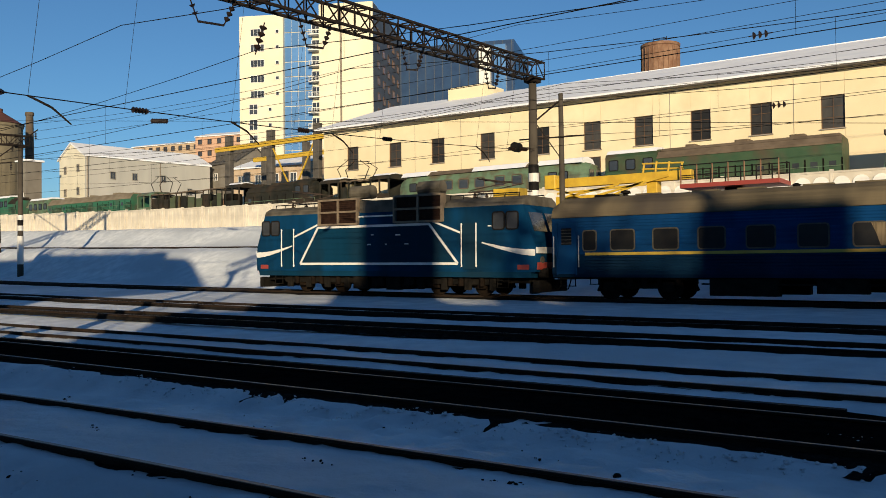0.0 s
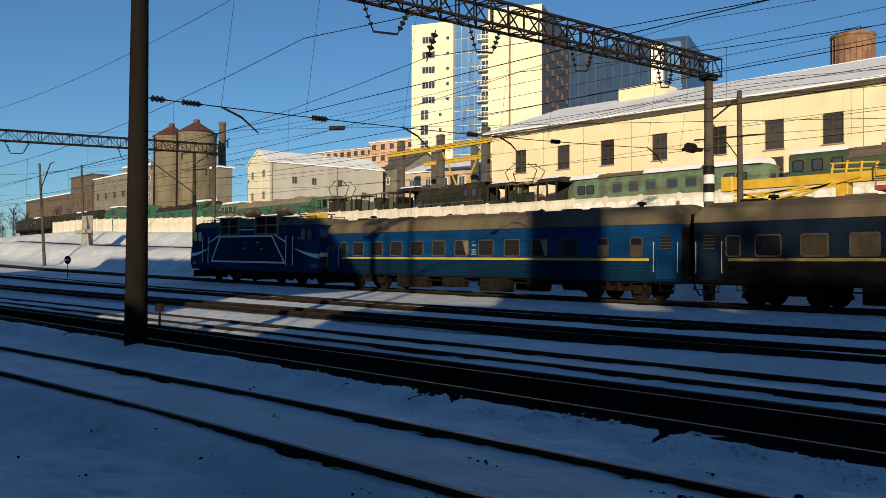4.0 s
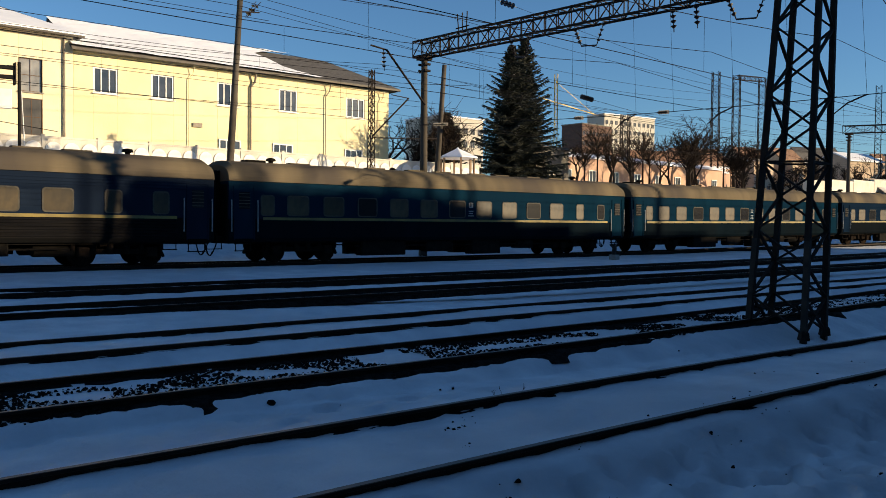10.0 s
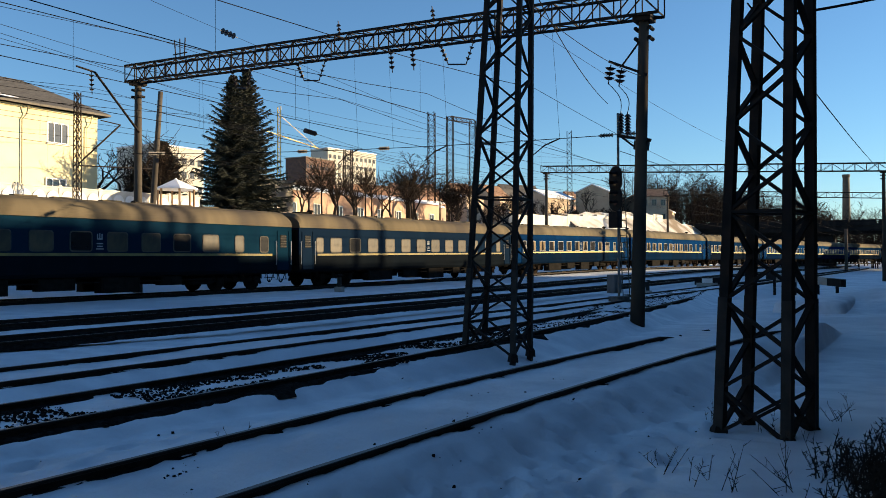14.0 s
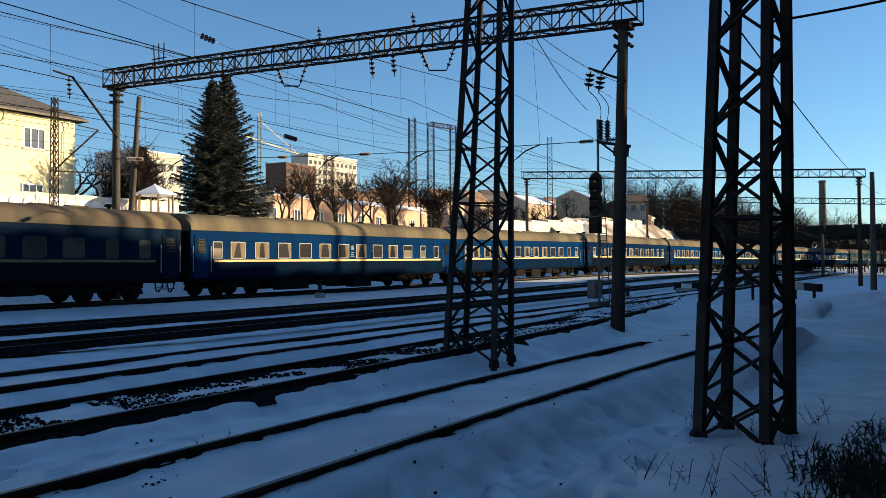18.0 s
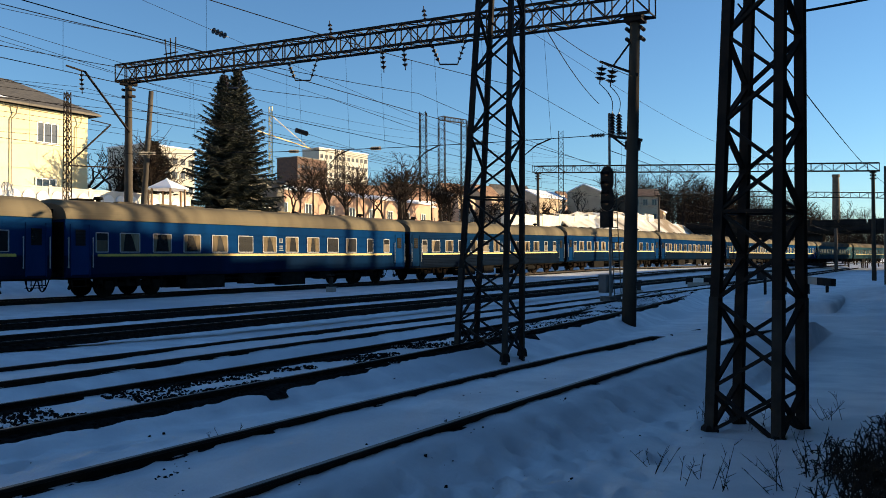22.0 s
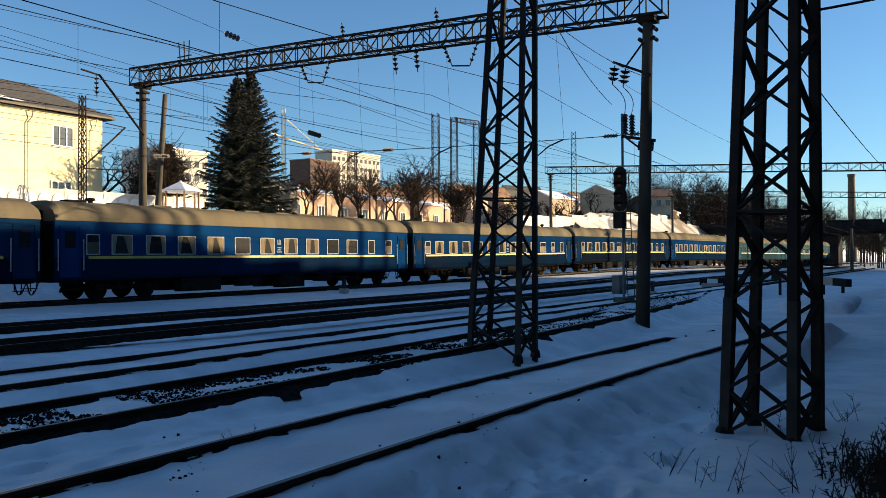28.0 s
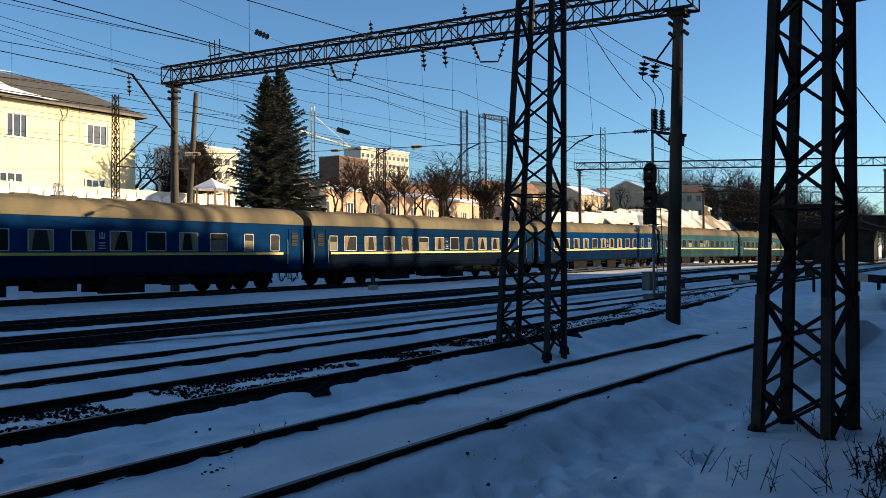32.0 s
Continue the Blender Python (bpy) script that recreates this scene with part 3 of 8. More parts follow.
def coach(label, upper, lower, ribbed, stripe=True, curtains=0.6, seed=1, worn=False, clean=False):
    rng = random.Random(seed)
    t = thing("passenger_coach", label, "coach", group="train coaches")
    hl, w = 11.95, 1.5
    band = MB()
    band.sweep([(-w, 1.76), (w, 1.76), (w, 3.22), (-w, 3.22)], -hl, hl)
    part("body", band, upper, t)
    low = MB()
    low.sweep([(-w + 0.1, 0.85), (w - 0.1, 0.85), (w, 1.0), (w, 1.76), (-w, 1.76), (-w, 1.0)], -hl, hl)
    part("lower_body", low, lower, t)
    roof = MB()
    ring = [(-w, 3.22), (w, 3.22)] + arc_roof(w + 0.03, 3.28, 4.09, 13)
    roof.sweep(ring, -hl + 0.25, hl - 0.25)
    for s in (-1, 1):   # the roof's end falls a little
        n = len(roof.v)
        for k, (x, dz) in enumerate(((hl - 0.25, 0.0), (hl, -0.1))):
            for u, z in ring:
                roof.v.append((s * x, u, z + dz * max(0.0, z - 3.22) * 2.2))
        k = len(ring)
        roof.f += [(n + i, n + (i + 1) % k, n + k + (i + 1) % k, n + k + i) for i in range(k)]
        roof.f.append(tuple(n + k + i for i in range(k)))
    part("roof", roof, ROOFTAN if clean else ROOF, t, "dusty tan rounded roof" if clean else "sooty grey-brown rounded roof", smooth=False)
    seam = MB()
    for s in (-1, 1):
        seam.box((0, s * (w + 0.03), 3.26), (2 * hl, 0.05, 0.05))
    part("gutter", seam, ROOFTAN if clean else ROOF, t)
    if stripe:
        for s in (-1, 1):
            mb = MB()
            mb.box((0, s * (w + 0.003), 1.77), (2 * hl - 2.9, 0.006, 0.11))
            part("stripe", mb, DULLSTRIPE if worn else STRIPE, t, "worn dull yellow stripe" if worn else "yellow painted stripe")
    if ribbed:
        for s in (-1, 1):
            rb = MB()
            rb.sweep(corrugated(1.02, 6, 0.112, 0.035, s), -hl + 1.45, hl - 1.45)
            part("ribs", rb, RIBWEAR if worn else lower, t)
            rb = MB()
            rb.sweep(corrugated(2.78, 3, 0.11, 0.016, s), -hl + 0.3, hl - 0.3)
            part("ribs", rb, upper, t)
            if s < 0:
                pm = pillar_panel().mesh("pillar_panel", upper)
                for i in range(9):
                    part("pillar_panel", pm, None, t, at=(-8.93 + 1.7 * (i + 0.5), 0, 0))
    # windows, each with an upper light and a curtained lower pane
    for s in (-1, 1):
        places = [(-10.3, 0.62)] + [(-8.93 + 1.7 * i, 1.02) for i in range(10)] + [(8.2, 0.62), (9.9, 0.62)]
        for x, ww in places:
            fr, up, lo, full, dusty = WIN[ww]
            fr = PALEFRAME[ww] if clean else fr
            f = part("window", fr, None, t, at=(x, s * w, 1.88))
            f.rotation_euler = (0, 0, 0 if s < 0 else math.pi)
            kk = rng.random()
            if worn and kk < curtains:
                part("pane", dusty, None, f, "dusty tan blind behind the pane", at=(0, 0, 0.05))
            elif kk < curtains * (0.95 if clean else 0.7) and ww > 1:
                p = part("pane", full, None, f, at=(0, 0, 0.05))
                for e in ((-1, 1), (-1, 1), (-1, 1), (1,), (-1,))[rng.randrange(5)]:
                    part("curtain", DRAPE[e, rng.randrange(3)], None, p, "pale drawn-back curtain")
            elif kk < curtains:
                part("pane", lo, None, f, "curtained lower pane", at=(0, 0, 0.05))
                part("pane", up, None, f, at=(0, 0, 0.52))
            else:
                part("pane", full, None, f, at=(0, 0, 0.05))
        for x in (-11.3, 11.3):
            dm = MB()
            dm.box((x, s * (w - 0.02), 1.98), (0.78, 0.07, 2.0))
            for dx in (-0.42, 0.42):
                dm.box((x + dx, s * (w + 0.01), 1.98), (0.05, 0.05, 2.08))
            d = part("door", dm, upper, t, "narrow boarding door with a barred window")
            gm = MB()
            gm.box((x, s * (w + 0.02), 2.48), (0.44, 0.02, 0.66))
            part("pane", gm, COACHGLASS, d)
            bars = MB()
            for z in (2.22, 2.35, 2.48, 2.61, 2.74):
                bars.box((x, s * (w + 0.04), z), (0.46, 0.02, 0.025))
            part("grille", bars, UNDER if clean else ALU, d)
            for dx in (-0.55, 0.55):
                rl = MB()
                rl.tube((x + dx, s * (w + 0.06), 1.25), (x + dx, s * (w + 0.06), 2.5), 0.022, n=6)
                for z in (1.3, 2.45):
                    rl.tube((x + dx, s * w, z), (x + dx, s * (w + 0.06), z), 0.015, n=5)
                part("handrail", rl, PALERAIL, t, "pale painted handrail")
            st = MB()
            for z, dy in ((0.5, 0.0), (0.78, -0.05)):
                st.box((x, s * (w - 0.12 + dy), z), (0.62, 0.25, 0.03))
            for dx in (-0.32, 0.32):
                st.bar((x + dx, s * (w - 0.1), 0.48), (x + dx, s * (w - 0.12), 1.0), 0.03)
            part("steps", st, UNDER, t, "folding metal boarding steps")
        # emblem and unreadable lettering as plain shapes
        part("emblem", TRIDENT, None, t, "pale painted emblem", at=(0.42, s * (w + 0.008), 2.62))
        for z, ww in ((2.22, 0.3), (2.11, 0.26), (2.0, 0.36)):
            em = MB()
            em.box((0.42, s * (w + 0.012), z), (ww, 0.012, 0.045))
            part("lettering", em, EMBLEM, t, "pale lettering bar")
    # frame and gear under the floor
    un = MB()
    un.box((0, 0, 0.86), (2 * hl - 0.2, 2.5, 0.16))
    un.box((0, 0, 0.72), (11.0, 0.5, 0.2))
    for s in (-1, 1):
        un.bar((-6.0, s * 1.2, 0.62), (6.5, s * 1.2, 0.62), 0.06)
    part("underframe", un, UNDER, t)
    for x, l, d, h in ((-4.2, 2.4, 0.55, 0.62), (-1.0, 1.6, 0.5, 0.5), (1.9, 1.9, 0.6, 0.66), (4.6, 1.2, 0.5, 0.42)):
        for s in (-1, 1):
            mb = MB()
            mb.box((x + 0.3 * s, s * 1.05, 0.82 - h / 2), (l, d, h), ch=0.06)
            part("equipment_box", mb, UNDER, t)
    for y in (0.9, -0.9):
        tk = MB()
        tk.path([(5.62, y, 0.55), (5.7, y, 0.55), (7.0, y, 0.55), (7.08, y, 0.55)], [0.12, 0.2, 0.2, 0.12], 12)
        part("air_tank", tk, UNDER, t)
    for x in (-8.5, 8.5):
        bogie(t, x)
    for s in (-1, 1):
        be = MB()
        for i in range(4):
            be.box((s * (hl + 0.04 + 0.075 * i), 0, 2.4), (0.07, 1.4 - 0.06 * (i % 2), 2.5), ch=0.02)
        part("gangway_bellows", be, RUBBER, t, "black rubber gangway bellows")
        en = MB()
        en.box((s * (hl + 0.02), 0, 2.0), (0.04, 2.8, 2.2))
        part("end_wall", en, UNDER, t)
        cp = MB()
        cp.box((s * (hl + 0.16), 0, 0.95), (0.32, 0.3, 0.3), ch=0.05)
        part("coupler", cp, BOGIE, t)
        for y in (-0.9, 0.9):
            cp = MB()
            cp.path([(s * hl, y, 1.0), (s * (hl + 0.25), y, 1.0), (s * (hl + 0.26), y, 1.0), (s * (hl + 0.32), y, 1.0)], [0.09, 0.09, 0.21, 0.21], 12)
            part("buffer", cp, BOGIE, t)
        for y in (-0.5, 0.35):
            cp = MB()
            cp.path([(s * (hl + 0.05 + 0.4 * i / 8), y + 0.15 * i / 8, 0.85 - 0.55 * math.sin(math.pi * min(1, i / 8 * 0.75))) for i in range(9)], [0.028] * 9, 6)
            part("hose", cp, RUBBER, t, "hanging black brake hose")
    for i in range(9):
        mb = MB()
        mb.box((-8.3 + 1.95 * i + 0.3 * (i % 2), -0.35, 4.09), (1.0, 0.34, 0.07), ch=0.03)
        part("roof_vent", mb, ROOF, t)
    for e in (-1, 1):
        mb = MB()
        mb.box((e * 11.2, -w + 0.14, 3.53), (0.95, 0.12, 0.16))
        part("roof_louvre", mb, UNDER, t, "dark end louvre")
    for x, k in ((-10.2, 0), (-9.4, 1), (9.2, 1), (-3.0, 2), (3.4, 2)):
        mb = MB()
        if k == 1:
            mb.lathe([(0.1, 0), (0.1, 0.12), (0.22, 0.14), (0.18, 0.24), (0.05, 0.27)], (x, 0, 4.06), 10)
        elif k == 0:
            mb.box((x, 0, 4.12), (0.9, 0.6, 0.12), ch=0.06)
        else:
            mb.lathe([(0.12, 0), (0.12, 0.08), (0.2, 0.1), (0.04, 0.18)], (x, 0.2, 4.06), 10)
        part("roof_vent", mb, UNDER, t)
    return t


KINDS = {
    "blue": ("bright blue passenger coach with a yellow stripe", (0.005, 0.044, 0.135), (0.005, 0.026, 0.060), True, 0.35),
    "navy": ("dark navy passenger coach with ribbed lower sides", (0.009, 0.017, 0.032), (0.010, 0.011, 0.012), True, 0.75),
    "dark": ("grimy slate-dark passenger coach with ribbed sides", (0.011, 0.013, 0.018), (0.010, 0.011, 0.012), True, 0.8),
    "ribbed": ("blue steel passenger coach with ribbed pillars", (0.012, 0.020, 0.036), (0.010, 0.010, 0.010), True, 1.0),
    "teal": ("dull teal passenger coach with a pale stripe", (0.004, 0.023, 0.042), (0.005, 0.010, 0.014), False, 0.6),
    "slate": ("slate-blue passenger coach with a golden stripe", (0.007, 0.018, 0.036), (0.007, 0.010, 0.013), False, 0.9),
    "deep": ("clean blue passenger coach with a bright stripe", (0.0025, 0.034, 0.112), (0.003, 0.016, 0.044), False, 0.8),
    "dull": ("dull blue passenger coach with ribbed lower sides", (0.004, 0.024, 0.065), (0.005, 0.011, 0.023), True, 0.8),
    "aqua": ("pale grey-green passenger coach at the train's tail", (0.035, 0.100, 0.125), (0.028, 0.065, 0.080), True, 0.4),
    "royal": ("deep royal blue passenger coach with dark lower sides", (0.0025, 0.028, 0.090), (0.003, 0.012, 0.030), False, 0.8),
}
ORDER = "blue navy dark ribbed teal teal slate royal deep dull deep royal dull deep aqua aqua".split()
made, coaches = {}, []
for k, kind in enumerate(ORDER):
    if kind in made:
        coaches.append(copy_thing(made[kind], Matrix()))
    else:
        lab, up, lo, rib, cur = KINDS[kind]
        dirt = tuple(c * 0.6 + d for c, d in zip(up, (0.0015, 0.003, 0.007)))
        made[kind] = coach(lab, paint("paint_" + kind, up, dirt), paint("lower_" + kind, lo, tuple(c * 0.65 + 0.002 for c in lo)), rib, True, cur, k + 5, kind in ("navy", "dark", "ribbed", "teal", "slate"), kind in ("deep", "royal", "dull"))
        coaches.append(made[kind])


def engine():
    t = thing("electric_locomotive", "blue electric locomotive with white trim and sooty roof gear", "locomotive")
    blue = paint("engine_blue", (0.0045, 0.048, 0.120), (0.005, 0.024, 0.048))
    deep = paint("engine_dark_blue", (0.005, 0.038, 0.076), (0.008, 0.026, 0.045))
    grey = mat("engine_roof", (0.13, 0.115, 0.09), 0.8, spec=0.1, col2=(0.06, 0.052, 0.042), scale=1.5, bump=0.1)
    brown = mat("grille_brown", (0.016, 0.008, 0.006), 0.9, col2=(0.03, 0.015, 0.010), scale=6, spec=0.1)
    tan = mat("grille_frame", (0.20, 0.15, 0.10), 0.8, col2=(0.13, 0.095, 0.065), scale=4)
    GREYLEGS = mat("sooty_brown_steel", (0.035, 0.022, 0.015), 0.85, col2=(0.06, 0.04, 0.03), scale=3)
    hl, w = 8.2, 1.55
    b = MB()   # body with sloped cab ends
    prof = [(-hl + 0.05, 1.05), (-hl, 1.7), (-hl + 0.08, 2.3), (-hl + 0.62, 3.85), (hl - 0.62, 3.85), (hl - 0.08, 2.3), (hl, 1.7), (hl - 0.05, 1.05)]
    n = len(prof)
    for y in (-w, w):
        b.v += [(x, y, z) for x, z in prof]
    b.f = [tuple(range(n)), tuple(n + i for i in range(n))] + [(i, (i + 1) % n, n + (i + 1) % n, n + i) for i in range(n)]
    part("body", b, blue, t)
    sk = MB()
    sk.box((0, 0, 0.93), (2 * hl - 0.5, 2 * w + 0.04, 0.24))
    part("skirt", sk, deep, t)
    rf = MB()
    ring = [(-w, 3.852), (w, 3.852), (w - 0.1, 4.08), (w - 0.5, 4.26), (-w + 0.5, 4.26), (-w + 0.1, 4.08)]
    rf.sweep(ring, -hl + 0.6, hl - 0.6)
    part("roof", rf, grey, t, "grey sooty roof", at=(0, 0, 0))
    for s in (-1, 1):
        # side field with its white outline
        fm = MB()
        fm.v = [(x, s * (w + 0.012), z) for x, z in ((-5.1, 1.35), (4.44, 1.35), (2.9, 3.2), (-3.9, 3.2))]
        fm.v += [(x, s * (w - 0.01), z) for x, _, z in fm.v]
        fm.f = [(0, 1, 2, 3), (7, 6, 5, 4)] + [(i, (i + 1) % 4, 4 + (i + 1) % 4, 4 + i) for i in range(4)]
        part("side_panel", fm, deep, t)
        ln = MB()
        c = [(-5.05, 1.4), (4.38, 1.4), (2.85, 3.17), (-3.85, 3.17)]
        for i in range(4):
            (x0, z0), (x1, z1) = c[i], c[(i + 1) % 4]
            ln.bar((x0, s * (w + 0.022), z0), (x1, s * (w + 0.022), z1), 0.02, 0.11)
        part("white_outline", ln, WHITE, t, "white painted outline")
        rb = MB()
        for z in (1.6, 1.86, 2.12, 2.38, 2.64, 2.9):
            d = (z - 1.35) / 1.85
            rb.bar((-5.0 + 1.2 * d, s * (w + 0.02), z), (4.3 - 1.5 * d, s * (w + 0.02), z), 0.02, 0.03)
        part("side_ribs", rb, deep, t)
        for x0, x1 in ((-5.45, -3.9), (3.0, 4.5)):
            dl = MB()
            a, bb = ((x0, 2.75), (x1, 3.3)) if x0 < 0 else ((x0, 3.3), (x1, 2.75))
            dl.bar((a[0], s * (w + 0.015), a[1]), (bb[0], s * (w + 0.015), bb[1]), 0.02, 0.09)
            part("white_slash", dl, WHITE, t)
        for x in (-6.3, -5.45, 4.6, 5.35):
            hr = MB()
            hr.tube((x, s * (w + 0.08), 1.25), (x, s * (w + 0.08), 3.15), 0.03, n=6)
            for z in (1.3, 3.1):
                hr.tube((x, s * w, z), (x, s * (w + 0.08), z), 0.02, n=5)
            part("handrail", hr, WHITE, t)
        for x in (-5.88, 4.98):
            dm = MB()
            dm.box((x, s * (w + 0.004), 2.15), (0.66, 0.03, 2.0))
            part("door", dm, deep, t, "narrow blue cab door")
        for cx in (-7.15, 6.75):
            for dx in (-0.32, 0.34):
                f = part("window", frame_mesh(0.62, 0.78, 0.04, 0.05, BLACK), None, t, "cab side window", at=(cx + dx, s * w, 2.82))
                f.rotation_euler = (0, 0, 0 if s < 0 else math.pi)
                part("pane", pane_mesh(0.52, 0.68, GLASSD), None, f, at=(0, 0, 0.05))
        for e in (-1, 1):   # white band rising to the nose
            bd = MB()
            for i in range(8):
                x0, x1 = 5.6 + 0.32 * i, 5.6 + 0.32 * (i + 1)
                z0, z1 = 2.3 - 0.45 * math.sin(i / 8 * 1.5), 2.3 - 0.45 * math.sin((i + 1) / 8 * 1.5)
                h = 0.06 + 0.03 * i
                bd.bar((e * x0, s * (w + 0.012), z0), (e * x1, s * (w + 0.012), z1), 0.02, h)
            part("white_band", bd, WHITE, t, "curved white band")
            rd = MB()
            rd.box((e * 7.6, s * (w + 0.006), 1.25), (0.55, 0.016, 0.2))
            part("red_mark", rd, RED, t)
        em = MB()
        for k, (x, z, l) in enumerate(((-0.4, 2.75, 0.3), (1.1, 2.72, 0.5), (-0.6, 2.3, 0.4), (0.4, 2.3, 0.2), (1.6, 2.3, 0.4), (6.0, 3.0, 0.3), (6.1, 2.2, 0.5))):
            em.box((x, s * (w + 0.03), z), (l * 0.55, 0.01, 0.05))
        part("lettering", em, WHITE, t, "white lettering bars")
        # louvred grilles that stand over the roof edge
        for x0, x1 in ((-3.7, -1.26), (0.95, 3.6)):
            g = MB()
            for i in range(2):
                for j in range(2):
                    cx = lerp(x0, x1, 0.27 + 0.48 * i)
                    g.box((cx, s * (w - 0.04), 3.3 + 0.58 * j + 0.29), ((x1 - x0) * 0.45, 0.2, 0.5))
                    for q in range(5):
                        g.box((cx, s * (w + 0.075), 3.39 + 0.58 * j + 0.1 * q), ((x1 - x0) * 0.44, 0.04, 0.04))
            gr = part("roof_grille", g, brown, t, "brown louvred roof grille")
            fr = MB()
            for x in (x0, (x0 + x1) / 2 + 0.02, x1):
                fr.box((x, s * (w - 0.0), 3.88), (0.10, 0.30, 1.24))
            for z in (3.29, 3.88, 4.47):
                fr.box(((x0 + x1) / 2, s * (w + 0.005), z), (x1 - x0, 0.28, 0.09))
            part("frame", fr, tan, gr)
        md = MB()
        md.box((-0.15, s * (w - 0.3), 4.08), (2.2, 0.62, 0.56), ch=0.08)
        part("roof_hatch", md, grey, t)
        wl = MB()
        wl.box((-0.15, s * (w + 0.055), 3.62), (2.2, 0.02, 0.07))
        part("white_line", wl, WHITE, t)
    for x0, x1 in ((-3.7, -1.26), (0.95, 3.6)):
        hood = MB()
        hood.box(((x0 + x1) / 2, 0, 4.24), (x1 - x0, 2 * w - 0.3, 0.44), ch=0.1)
        part("roof_hood", hood, grey, t)
    for x in (-2.4, 1.8):
        dr = MB()
        dr.tube((x - 0.7, 0.2, 4.95), (x + 0.6, 0.2, 4.95), 0.34, n=16)
        dr.box((x, 0.2, 4.72), (1.2, 0.5, 0.12))
        part("roof_drum", dr, grey, t, "round grey roof drum")
    for x, e in ((-5.6, -1), (5.6, 1)):
        pg = MB()
        for y in (-0.55, 0.55):
            pg.bar((x - 1.3, y, 4.57), (x + 1.3, y, 4.57), 0.06)
            pg.bar((x - 1.2, y, 4.65), (x + 0.9, y * 0.9, 4.93), 0.04)
            pg.bar((x + 0.9, y * 0.9, 4.93), (x - 0.6, y * 0.8, 5.07), 0.035)
        for dx in (-1.1, 1.1):
            pg.bar((x + dx, -0.6, 4.57), (x + dx, 0.6, 4.57), 0.05)
        pg.bar((x - 0.6, -0.95, 5.11), (x - 0.6, 0.95, 5.11), 0.05)
        pg.bar((x - 0.35, -0.95, 5.09), (x - 0.35, 0.95, 5.09), 0.05)
        part("pantograph", pg, GREYLEGS, t, "folded pantograph on the roof")
        for dx in (-1.0, 1.0):
            for y in (-0.5, 0.5):
                ins = MB()
                ins.lathe([(0.05, 0), (0.1, 0.03), (0.05, 0.08), (0.1, 0.12), (0.05, 0.17), (0.1, 0.21), (0.05, 0.26), (0.04, 0.32)], (x + dx, y, 4.23), 8)
                part("insulator", ins, GREYLEGS, t)
    rail = MB()
    for s in (-1, 1):
        for x0, x1 in ((-7.2, -3.8), (3.7, 7.2)):
            rail.tube((x0, s * 1.1, 4.40), (x1, s * 1.1, 4.40), 0.025, n=5)
            for i in range(6):
                rail.tube((lerp(x0, x1, i / 5), s * 1.15, 4.10), (lerp(x0, x1, i / 5), s * 1.1, 4.40), 0.02, n=5)
    part("roof_rail", rail, BLACK, t)
    box = MB()
    box.box((6.4, -0.5, 4.43), (1.3, 0.8, 0.36), ch=0.05)
    part("roof_box", box, YELLOW, t, "small ochre roof box")
    for e in (-1, 1):
        fw = MB()
        for y in (-0.72, 0.72):
            fw.v += [(e * (hl - 0.2), y - 0.6, 2.75), (e * (hl - 0.2), y + 0.6, 2.75), (e * (hl - 0.48), y + 0.6, 3.55), (e * (hl - 0.48), y - 0.6, 3.55)]
        fw.f = [(0, 1, 2, 3), (4, 5, 6, 7)]
        part("windscreen", fw, GLASSD, t)
        ft = MB()
        ft.box((e * (hl + 0.01), 0, 1.95), (0.1, 2 * w - 0.1, 0.26))
        part("white_nose_band", ft, WHITE, t)
        rn = MB()
        rn.box((e * (hl - 0.02), 0, 1.3), (0.1, 2 * w - 0.3, 0.3))
        part("red_nose_band", rn, RED, t)
        cp = MB()
        cp.box((e * (hl + 0.2), 0, 0.95), (0.5, 0.35, 0.35), ch=0.05)
        for y in (-0.95, 0.95):
            cp.tube((e * (hl - 0.1), y, 1.0), (e * (hl + 0.25), y, 1.0), 0.2, n=12)
        cp.box((e * (hl - 0.15), 0, 0.45), (0.3, 2.6, 0.5))
        part("coupler", cp, UNDER, t)
        for y in (-1.05, 1.05):
            lm = MB()
            lm.tube((e * (hl - 0.05), y, 1.55), (e * (hl + 0.06), y, 1.55), 0.14, n=12)
            part("headlight", lm, ALU, t)
    un = MB()
    un.box((0, 0, 0.72), (2 * hl - 1.0, 2.2, 0.3))
    for x in (-0.9, 0.9):
        un.box((x, 0, 0.5), (1.2, 2.6, 0.55), ch=0.06)
    part("underframe", un, UNDER, t)
    for x in (-4.1, 4.1):
        bogie(t, x)
        for s in (-1, 1):
            bm = MB()
            bm.box((x, s * 1.2, 0.62), (4.6, 0.16, 0.26), ch=0.03)
            for dx in (-1.9, -0.62, 0.62, 1.9):
                bm.box((x + dx, s * 1.28, 0.5), (0.34, 0.2, 0.5), ch=0.05)
            part("bogie_side_frame", bm, UNDER, t, "heavy black bogie side frame")
            for dx in (-1.95, -0.4, 0.4, 1.95):
                sp = MB()
                sp.tube((x + dx * 0.7, s * 1.33, 0.42), (x + dx * 0.7, s * 1.33, 0.86), 0.12, n=10)
                part("spring", sp, BOGIE, t)
    for s in (-1, 1):
        for x0, l, h in ((-1.35, 0.9, 0.6), (-0.3, 0.7, 0.45), (0.6, 0.8, 0.62), (1.5, 0.5, 0.4)):
            eb = MB()
            eb.box((x0 + 0.1, s * 1.3, 0.82 - h / 2), (l, 0.35, h), ch=0.05)
            part("equipment_box", eb, UNDER, t)
        pi = MB()
        pi.tube((-7.2, s * 1.42, 0.8), (7.2, s * 1.42, 0.8), 0.035, n=6)
        part("air_pipe", pi, BOGIE, t)
